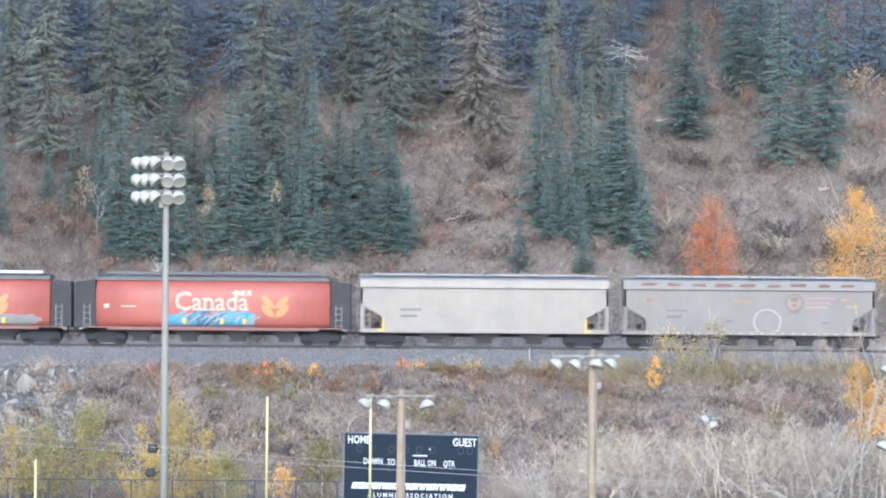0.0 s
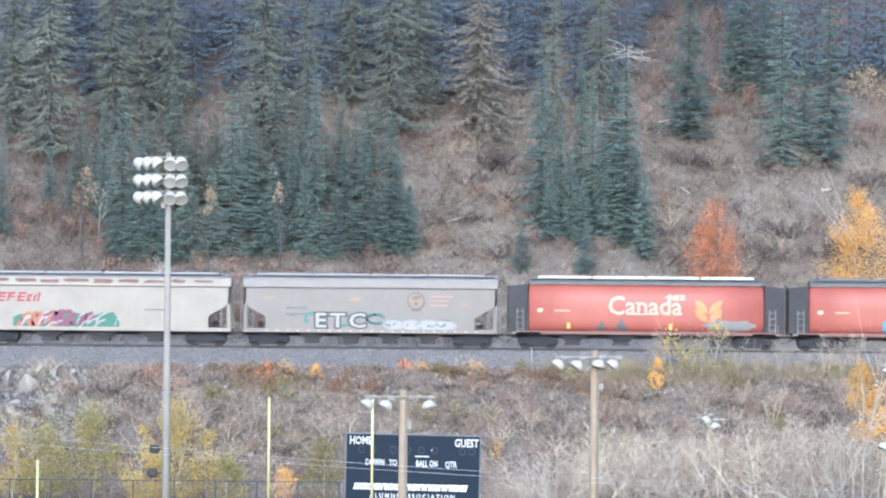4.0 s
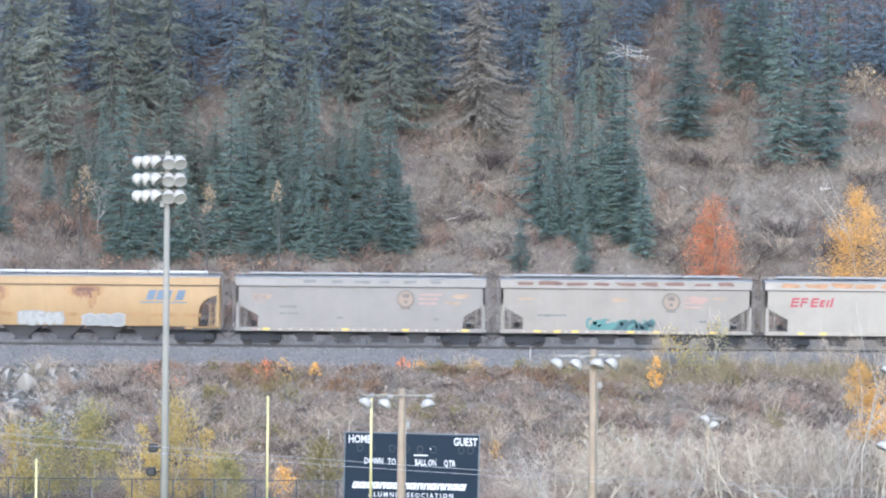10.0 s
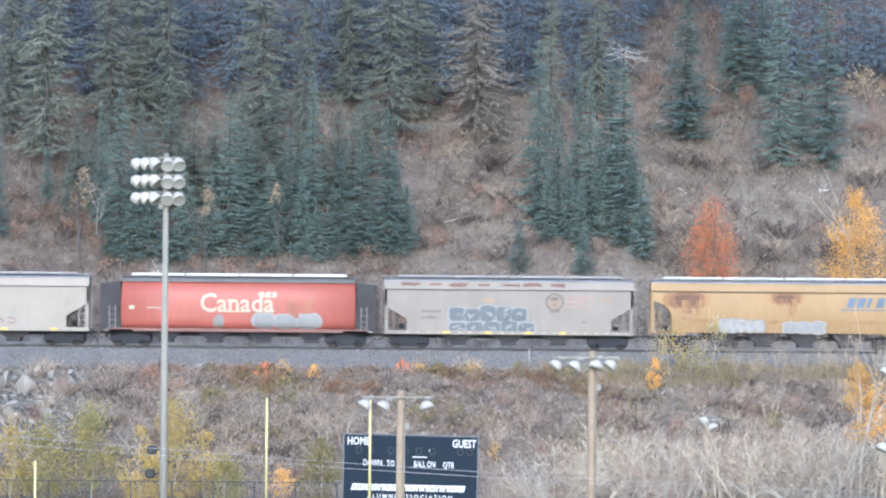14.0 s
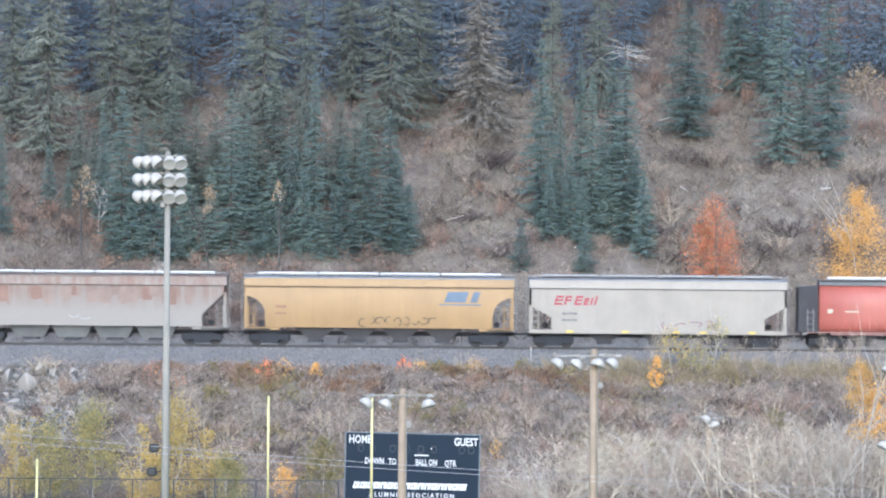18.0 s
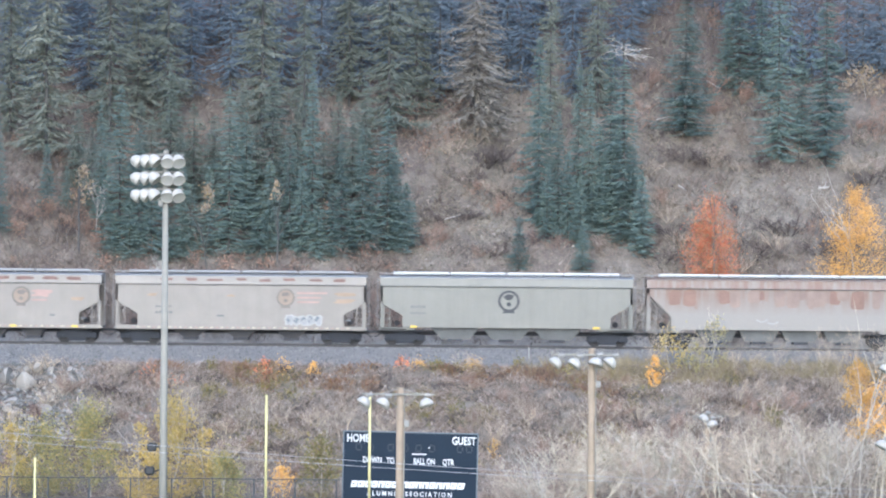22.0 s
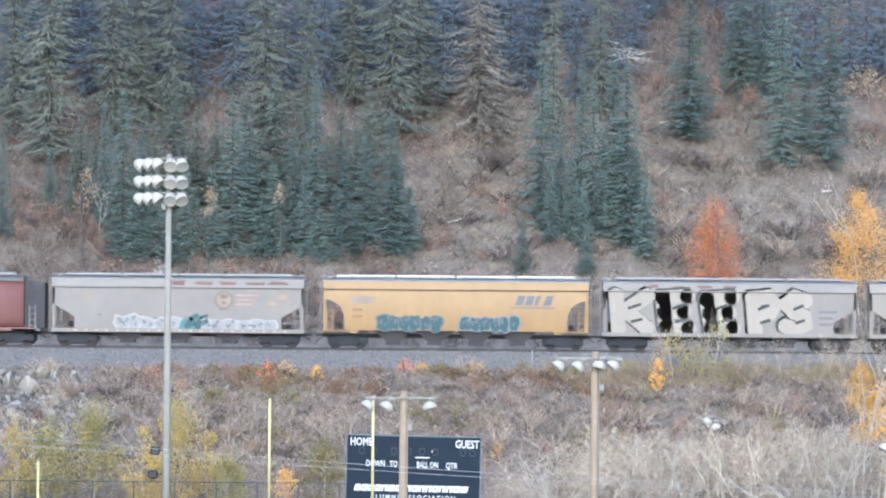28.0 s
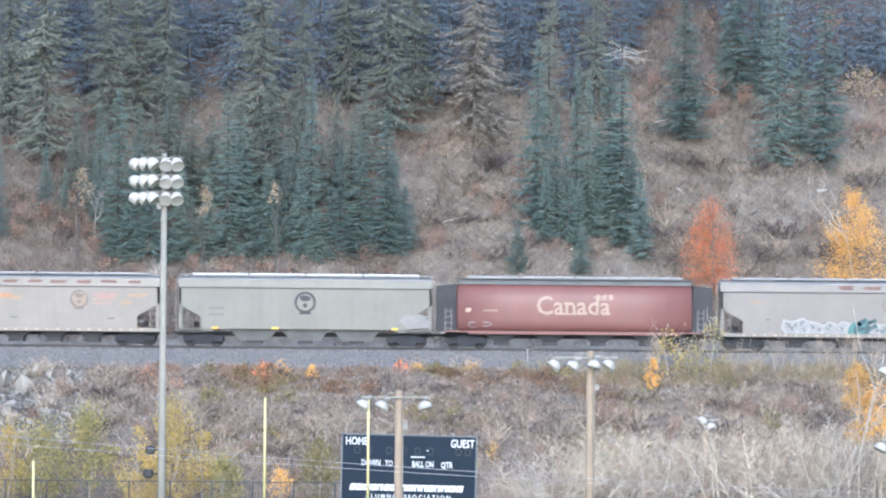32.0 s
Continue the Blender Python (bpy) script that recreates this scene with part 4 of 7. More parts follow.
def big_piece(car):
    """Five white letters over the whole side, with black contours and shadows."""
    shapes = [
        [[(0.12, 0), (0.05, 1)], [(0.95, 1), (0.25, 0.5)], [(0.2, 0.55), (0.5, 0.4), (0.95, 0)]],
        [[(0.2, 0.05), (0.1, 0.95)], [(0.1, 0.95), (0.85, 1.0)], [(0.15, 0.5), (0.75, 0.52)], [(0.2, 0.05), (0.9, 0)]],
        [[(0.25, 0), (0.1, 0.9)], [(0.1, 0.92), (0.9, 0.98)], [(0.2, 0.48), (0.8, 0.5)], [(0.25, 0.04), (0.95, 0.02)]],
        [[(0.3, 0), (0.2, 0.95)], [(0.2, 0.95), (0.75, 1.0), (0.98, 0.75), (0.8, 0.5), (0.28, 0.42)]],
        [[(0.85, 0.9), (0.45, 1.0), (0.12, 0.78), (0.4, 0.55), (0.8, 0.4), (0.85, 0.15), (0.5, 0.0), (0.1, 0.1)]]]
    for k, ((x, w), lines) in enumerate(zip([(-7.7, 2.3), (-4.7, 2.2), (-1.75, 2.1), (1.15, 1.9), (3.6, 1.7)], shapes)):
        up = 0.014 + 0.001 * k
        z0, h = 1.5, 2.15
        pts = [[(x + w * u, z0 + h * v) for u, v in line] for line in lines]
        b = bmesh.new()
        for line in pts:
            stroke(b, [(u - 0.13, v + 0.06) for u, v in line], 1.12)
            for u, v in line:
                blob(b, u - 0.13, v + 0.06, 0.59, 0.59, random.Random(k), 14, 0.02, 1.0)
        m = mark(car, "graffiti_letter", b, SPRAY["black"], "huge white sprayed letter with a black contour", up)
        b = bmesh.new()
        for line in pts:
            stroke(b, line, 0.98)
            for u, v in line:
                blob(b, u, v, 0.52, 0.52, random.Random(k), 14, 0.02, 1.0)
        mark(car, "fill", b, P_WHITE, "", up + 0.007, m)
        for line in ([(0.42, 0.62), (0.75, 0.74)], [(0.5, 0.2), (0.8, 0.28)]):
            b = bmesh.new()
            stroke(b, [(x + w * u, z0 + h * v) for u, v in line], 0.2)
            mark(car, "inner_line", b, SPRAY["black"], "", up + 0.013, m)


def chord_rust(car, material, seed, n=9, lo=0, hi=9, size=1.0):
    """Rust where the paint of the top chord has peeled between the roof ribs."""
    rg = random.Random(seed)
    a = car["half"] - 1.0
    for k in range(lo, hi):
        b = bmesh.new()
        x = -a + (k + 0.5) * 2 * a / n
        blob(b, x + rg.uniform(-0.1, 0.1), 4.27 + rg.uniform(-0.03, 0.03), rg.uniform(0.5, 0.78) * size, rg.uniform(0.1, 0.15) * size, rg, 10, 0.25, 0.5)
        for v in b.verts:
            v.co.y = 0.055 * (v.co.z - 4.0) / 0.45
        part("rust_patch", shaped(b, "slab", 0.016), material, car["ob"])


def sill_tabs(car, xs, material=SAFETY_YELLOW, z=1.08):
    w, h = (0.11, 0.19) if car["kind"] == "cylinder" else (0.22, 0.07)
    for x in xs:
        b = box(bmesh.new(), x - w, x + w, -0.02, 0.0, z - h, z + h)
        part("reflector_tab", shaped(b, "slab", 0.035), material, car["ob"], "yellow reflective tab")


def stain(car, x, z, rx, rz, material, seed):
    b = bmesh.new()
    blob(b, x, z, rx, rz, random.Random(seed), 18, 0.2, 0.8)
    mark(car, "rust_stain", b, material, "brown rust stain", 0.01)


RUST_STEPS = [plain("yellow_rust_" + n, c, 0.85, 0, 0.25, 3) for n, c in (("pale", (0.25, 0.15, 0.072)), ("middle", (0.19, 0.108, 0.062)), ("deep", (0.125, 0.07, 0.05)))]


def run_stain(car, x, z, rx, rz, seed):
    """A rust stain that has bled outwards and run down: paler round its edge."""
    rg = random.Random(seed)
    for k, q in enumerate((1.3, 1.0, 0.68)):
        b = bmesh.new()
        blob(b, x + rg.uniform(-0.06, 0.06), z, rx * q, min(rz * q, 3.88 - z), rg, 26, 0.06, 0.6)
        m = mark(car, "rust_stain", b, RUST_STEPS[k], "dark brown rust stain", 0.008 + 0.004 * k)
    for k in range(7):
        b = bmesh.new()
        u, w = x + rg.uniform(-0.8, 0.8) * rx, rg.uniform(0.06, 0.16)
        patch(b, [(u - w, z), (u - w * 0.3, z - rz * rg.uniform(1.2, 2.0)), (u + w * 0.5, z - rz * rg.uniform(1.0, 1.7)), (u + w, z)])
        mark(car, "rust_streak", b, RUST_STEPS[k % 2], "", 0.022 + 0.001 * k)


def truck_mesh():
    b = bmesh.new()
    for s in (-1, 1):
        y = s * 1.0
        prism(b, [(-1.32, 0.3), (-1.25, 0.66), (-0.8, 0.74), (-0.5, 0.86), (0.5, 0.86), (0.8, 0.74), (1.25, 0.66), (1.32, 0.3), (1.0, 0.3), (0.65, 0.36), (0.4, 0.18), (-0.4, 0.18), (-0.65, 0.36), (-1.0, 0.3)], y - 0.09, y + 0.09)
        for k in (-0.18, 0.0, 0.18):
            tube(b, (k, y, 0.3), (k, y, 0.72), 0.07, 0.07, 8)
        for k in (-0.86, 0.86):
            tube(b, (k, y + s * 0.05, 0.42), (k, y + s * 0.16, 0.42), 0.13, 0.11, 10)
    box(b, -0.25, 0.25, -1.05, 1.05, 0.5, 0.9, 0.02)
    box(b, -1.0, 1.0, -0.85, 0.85, 0.55, 0.9, 0.02)
    for s in (-1, 1):
        box(b, -0.62, 0.62, s * 1.0 - 0.11, s * 1.0 + 0.11, 0.12, 0.24, 0.02)
        for k in (-1.05, 1.05):
            box(b, k - 0.3, k + 0.3, s * 1.0 - 0.1, s * 1.0 + 0.1, 0.3, 0.7, 0.04)
    box(b, -1.15, 1.15, -1.2, 1.2, 0.86, 0.97, 0.02)
    return mesh_of(b, "truck", TRUCK_STEEL)


def wheelset_mesh():
    b = bmesh.new()
    m = pose(0, 0, 0, 90)
    tube(b, (0, -1.0, 0), (0, 1.0, 0), 0.08, 0.08, 8)
    for y in (-0.75, 0.75):
        mm = Matrix.Translation((0, y, 0)) @ (m if y > 0 else pose(0, 0, 0, -90))
        lathe(b, mm, [(0.08, 0.09), (0.16, 0.09), (0.2, 0.03), (0.34, 0.02), (0.36, 0.07), (0.42, 0.07), (0.425, -0.04), (0.45, -0.045), (0.45, -0.075), (0.36, -0.07), (0.08, -0.06)], 20)
    return mesh_of(b, "wheelset", WHEEL_STEEL)


TRUCK, WHEELSET = truck_mesh(), wheelset_mesh()
WHEELS = []


def running_gear(car):
    ob, a = car["ob"], car["half"]
    for s in (-1, 1):
        tr = part("truck", TRUCK, None, ob, "dark cast-steel truck")
        tr.location = (s * (a - 1.75), 0, 0)
        for w in (-0.86, 0.86):
            ws = part("wheelset", WHEELSET, None, tr)
            ws.location = (w, 0, 0.42)
            WHEELS.append((ws, w, car["x"] + s * (a - 1.75) + w))
        b = bmesh.new()
        box(b, s * (a - 0.2) - 0.2, s * (a - 0.2) + 0.2, -0.24, 0.24, 0.72, 1.0)
        box(b, min(s * a, s * (a + 0.42)), max(s * a, s * (a + 0.42)), -0.1, 0.1, 0.78, 0.94)
        part("coupler", b, UNDER, ob, "black coupler and draft gear")
        b = bmesh.new()
        tube(b, (s * (a - 0.1), -0.35, 0.75), (s * (a + 0.3), -0.3, 0.5), 0.03, 0.03, 5)
        part("air_hose", b, UNDER, ob)
    b = bmesh.new()
    box(b, -a + 0.3, a - 0.3, -0.22, 0.22, 0.68, 0.96)
    part("centre_sill", b, UNDER, ob)


def bays(car, n, top, material, reach, mouth=0.42):
    """Discharge hoppers: wide above, narrow at the outlet gate."""
    ob = car["ob"]
    step = 2 * reach / n
    for k in range(n):
        x = -reach + (k + 0.5) * step
        b = bmesh.new()
        w = step * 0.5
        prism(b, [(x - w, top), (x + w, top), (x + mouth, 0.42), (x - mouth, 0.42)], -1.3, 1.3)
        for v in b.verts:
            if v.co.z < 0.6:
                v.co.y *= 0.72
        h = part("hopper_bay", b, material, ob)
        b = bmesh.new()
        box(b, x - 0.5, x + 0.5, -0.98, 0.98, 0.24, 0.42, 0.02)
        part("outlet_gate", b, UNDER, h)


def ladder(ob, x, y, z0, z1, material, name="ladder", w=0.4):
    b = bmesh.new()
    for q in (-w / 2, w / 2):
        box(b, x + q - 0.025, x + q + 0.025, y - 0.02, y + 0.02, z0, z1)
    n = max(2, int((z1 - z0) / 0.38))
    for k in range(n):
        z = z0 + (k + 0.5) * (z1 - z0) / n
        box(b, x - w / 2, x + w / 2, y - 0.03, y, z - 0.015, z + 0.015)
    part(name, b, material, ob)


def open_end(car, s, material, post=True):
    """The end platform with its posts, ladders, brake gear and grab irons."""
    ob, a = car["ob"], car["half"]
    b = bmesh.new()
    x0, x1 = sorted((s * (a - 1.9), s * a))
    box(b, x0, x1, -1.5, 1.5, 0.98, 1.12, 0.01)
    part("end_platform", b, END_GREY, ob)
    for y in (-1.5, 1.5):
        ladder(ob, s * (a - 0.52), y, 1.14, 2.7, END_GREY if material is None else material)
        if post:
            b = bmesh.new()
            x0, x1 = sorted((s * (a - 0.27), s * (a - 0.1)))
            box(b, x0, x1, y - 0.05, y + 0.05, 1.12, 3.98, 0.015)
            part("corner_post", b, material, ob)
    ladder(ob, s * (a - 0.1), -0.9, 1.14, 4.5, END_GREY, "end_ladder")
    b = bmesh.new()
    tube(b, (s * (a - 1.2), 0.2, 1.45), (s * (a - 1.2), 0.9, 1.45), 0.2, 0.2, 10)
    part("air_reservoir", b, UNDER, ob)


def roof_parts(car, chord, roof, walk_mat, hatch, hatch_n, inset):
    ob, a = car["ob"], car["half"]
    b = along(bmesh.new(), [(-1.585, 3.95), (-1.585, 4.0), (-1.555, 4.03), (-1.5, 4.48), (1.5, 4.48), (1.555, 4.03), (1.585, 4.0), (1.585, 3.95)], -a + 0.08, a - 0.08)
    part("top_chord", b, chord, ob)
    # a dark strip along the seam stands in for the lip's shadow
    for y in (-1, 1):
        part("seam_strip", box(bmesh.new(), -a + 0.1, a - 0.1, min(y * 1.6, y * 1.5), max(y * 1.6, y * 1.5), 3.905, 3.945), UNDER, ob)
    b = along(bmesh.new(), [(-1.53, 4.484), (-1.53, 4.53), (-1.1, 4.63), (0, 4.68), (1.1, 4.63), (1.53, 4.53), (1.53, 4.484)], -a + 0.04, a - 0.04)
    part("roof", b, roof, ob)
    b = bmesh.new()
    for y in (-0.85, 0.85):
        box(b, -a + 0.0, a - 0.0, y - 0.3, y + 0.3, 4.78, 4.82)
        k = -a + 0.5
        while k < a:
            box(b, k - 0.03, k + 0.03, y - 0.28, y + 0.28, 4.6, 4.78)
            k += 1.5
    part("running_board", b, walk_mat, ob)
    n = hatch_n
    w = (2 * a - 2 * inset) / n
    for k in range(n):
        b = bmesh.new()
        x = -a + inset + k * w
        box(b, x + 0.05, x + w - 0.05, -0.42, 0.42, 4.66, 4.9, 0.05)
        part("hatch_cover", b, hatch, ob)


def hopper_car(left, right, kind, colour, label, hatch=ROOF_GREY, roof=ROOF_GREY, n_bays=4, cut="angled", sill=True, bay=HOPPER_GRIME):
    """One covered hopper between its ends, in metres along the track when the clip starts."""
    x, a = (left + right) / 2, (right - left) / 2
    ob = base("covered_hopper_car", pose(x, TRACK_Y, RAIL_Z), label, "freight car", "hopper cars of the train")
    car = {"ob": ob, "x": x, "half": a, "kind": kind}
    running_gear(car)
    if kind == "cylinder":
        e = a - 1.18
        b = bmesh.new()
        n = 40
        rings = []
        for q, sc in ((-e - 0.12, 0.45), (-e - 0.1, 0.82), (-e, 1.0), (-e / 2, 1.0), (0, 1), (e / 2, 1.0), (e, 1.0), (e + 0.1, 0.82), (e + 0.12, 0.45)):
            ring = []
            for k in range(n):
                t = k * math.tau / n
                c, s = math.cos(t), math.sin(t)
                e2 = 0.87 if s > 0 else 0.4
                ring.append(b.verts.new((q, 1.56 * sc * math.copysign(abs(c) ** e2, c), 2.78 + 1.72 * sc * math.copysign(abs(s) ** e2, s))))
            rings.append(ring)
        for r, s in zip(rings, rings[1:]):
            for k in range(n):
                b.faces.new((r[k], r[(k + 1) % n], s[(k + 1) % n], s[k]))
        b.faces.new(rings[0])
        b.faces.new(rings[-1])
        bmesh.ops.recalc_face_normals(b, faces=b.faces)
        part("tank", b, colour, ob, "", True)
        for y in (-1, 1):
            b = box(bmesh.new(), -a + 0.25, a - 0.25, min(y * 1.5, y * 1.34), max(y * 1.5, y * 1.34), 0.98, 1.2, 0.01)
            part("side_sill", b, P_BROWN, ob)
        b = along(bmesh.new(), [(-1.0, 4.3), (-0.95, 4.62), (-0.3, 4.7), (0.3, 4.7), (0.95, 4.62), (1.0, 4.3)], -e - 0.05, e + 0.05)
        part("roof", b, ROOF_DARK, ob)
        b = bmesh.new()
        for y in (-0.95, 0.95):
            box(b, -e - 0.5, e + 0.5, y - 0.25, y + 0.25, 4.66, 4.7)
            for k in range(-5, 6):
                box(b, k * e / 5 - 0.03, k * e / 5 + 0.03, y - 0.2, y + 0.2, 4.3, 4.66)
        part("running_board", b, ROOF_DARK, ob)
        w = (2 * e - 1.0) / 4
        for k in range(4):
            b = box(bmesh.new(), -e + 0.5 + k * w + 0.05, -e + 0.5 + (k + 1) * w - 0.05, -0.4, 0.4, 4.7, 4.88, 0.04)
            part("hatch_cover", b, hatch, ob)
        for s in (-1, 1):
            open_end(car, s, END_GREY, False)
            b = bmesh.new()
            for y in (-1.1, 1.1):
                prism(b, [(s * (e - 0.3), 1.2), (s * (a - 0.5), 1.12), (s * (a - 0.55), 1.5), (s * (e + 0.05), 3.6)], y - 0.03, y + 0.03)
            box(b, min(s * (a - 0.2), s * (a - 0.28)), max(s * (a - 0.2), s * (a - 0.28)), -1.2, 1.2, 1.12, 2.1)
            part("end_web", b, UNDER, ob)
            x0, x1 = sorted((s * (e + 0.13), s * (a + 0.3)))
            b = box(bmesh.new(), x0, x1, -1.15, 1.15, 1.14, 4.3, 0.05)
            for v in b.verts:
                if v.co.z > 4 and abs(v.co.x) > e + 0.5:
                    v.co.z -= 0.12
            part("end_bulkhead", b, UNDER, ob, "dark grey end bulkhead")
        bays(car, n_bays, 1.45, UNDER, e - 1.25)
        return car
    if cut == "angled":
        corner = [(a - 0.28, 2.75), (a - 1.58, 1.98), (a - 1.58, 1.2)]
    elif cut == "deep":
        corner = [(a - 0.28, 3.45), (a - 1.72, 2.02), (a - 1.72, 1.2)]
    else:
        corner = [(a - 0.25 - 1.25 * math.sin(t), 2.0 + 1.25 * math.cos(t)) for t in (0.2, 0.55, 0.9, 1.25, 1.57)] + [(a - 1.5, 1.2)]
    outline = [(a - 0.12, 3.97)] + [(a - 0.12, corner[0][1] + 0.1)] + corner
    outline = outline + [(-x, z) for x, z in outline[::-1]]
    for y in (1, -1):
        b = prism(bmesh.new(), outline, -0.03, 0.03)
        shaped(b, kind, -0.03)
        if y < 0:
            for v in b.verts:
                v.co.y *= -1
            bmesh.ops.reverse_faces(b, faces=b.faces)
        part("side_sheet", b, colour, ob)
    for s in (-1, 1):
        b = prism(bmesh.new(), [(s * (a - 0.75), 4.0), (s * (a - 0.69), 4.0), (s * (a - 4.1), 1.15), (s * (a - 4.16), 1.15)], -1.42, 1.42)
        part("slope_sheet", b, END_SHADE, ob, "slope sheet behind the end opening, darkened for its shade")
        open_end(car, s, colour)
    if kind == "slab" and sill:
        for y in (-1, 1):
            b = box(bmesh.new(), -a + 0.12, a - 0.12, min(y * 1.58, y * 1.42), max(y * 1.58, y * 1.42), 0.94, 1.2, 0.012)
            part("side_sill", b, colour, ob)
    else:
        for y in (-1, 1):
            for s in (-1, 1):
                x0, x1 = sorted((s * (a - 2.4), s * (a - 0.05)))
                b = box(bmesh.new(), x0, x1, min(y * 1.5, y * 1.36), max(y * 1.5, y * 1.36), 1.0, 1.18, 0.012)
                part("side_sill", b, colour, ob)
    roof_parts(car, colour, roof, ROOF_GREY, hatch, 4, 0.9)
    bays(car, n_bays, 1.3, bay, a - 3.4, 0.42 if sill else 0.95)
    return car


def canada(car, faded=False, white=MARK_WHITE):
    me = letters("Canada", 1.75, white, "country_name", wide=0.95, bold=0.028)
    b = bmesh.new()
    b.from_mesh(me)
    b.transform(Matrix.Translation((-0.1, 0, 2.86)))
    bmesh.ops.remove_doubles(b, verts=b.verts, dist=0.0005)
    for v in b.verts:
        v.co.y *= 0.2
    # serifs: a short bar where an upright stem ends flat
    front = min(v.co.y for v in b.verts)
    flat = {}
    for e in b.edges:
        p, q = e.verts[0].co, e.verts[1].co
        if abs(p.z - q.z) < 0.002 and 0.12 < abs(p.x - q.x) < 0.34 and abs(p.y - front) < 0.002 and abs(q.y - front) < 0.002:
            flat[round((p.x + q.x) / 2, 1), round(p.z, 1)] = ((p.x + q.x) / 2, p.z)
    for cx, z in flat.values():
        up = 1 if z < 2.8 else -1
        lo, hi = sorted((z, z + up * 0.1))
        vs = [b.verts.new((u, front - 0.003, w)) for u, w in ((cx - 0.24, lo), (cx + 0.24, lo), (cx + 0.24, hi), (cx - 0.24, hi))]
        b.faces.new(vs)
    mark(car, "country_name", b, white, "white serif country name", 0.02)
    b = bmesh.new()
    patch(b, [(1.45, 3.32), (1.7, 3.32), (1.7, 3.68), (1.45, 3.68)])
    patch(b, [(2.28, 3.32), (2.55, 3.32), (2.55, 3.68), (2.28, 3.68)])
    blob(b, 1.99, 3.5, 0.21, 0.17, random.Random(1), 9, 0.3)
    patch(b, [(1.7, 3.3), (2.28, 3.3), (2.28, 3.36), (1.7, 3.36)])
    mark(car, "flag", b, white, "", 0.02)
    b = bmesh.new()
    for s in (-1, 1):
        for z in (1.75, 2.35):
            # a leaf: from its foot on the middle line, out and up to a blunt tip
            patch(b, [(4.15 + s * 0.84 * u, 0.1 + z + 0.84 * v) for u, v in ((0.03, 0.0), (0.5, 0.12), (0.9, 0.4), (1.05, 0.75), (1.06, 1.08), (0.72, 0.98), (0.36, 0.74), (0.12, 0.42))])
    if white is MARK_WHITE:
        mark(car, "wheat_emblem", b, WHEAT_FADED if faded else MARK_WHEAT, "yellow wheat-ear emblem", 0.02)
    else:
        b.free()
    data_lines(car, -6.1, 2.5, 1.3, white, 1)
    b = bmesh.new()
    blob(b, -7.1, 2.58, 0.2, 0.15, random.Random(1), 10, 0.1)
    mark(car, "reporting_mark", b, white, "", 0.02)


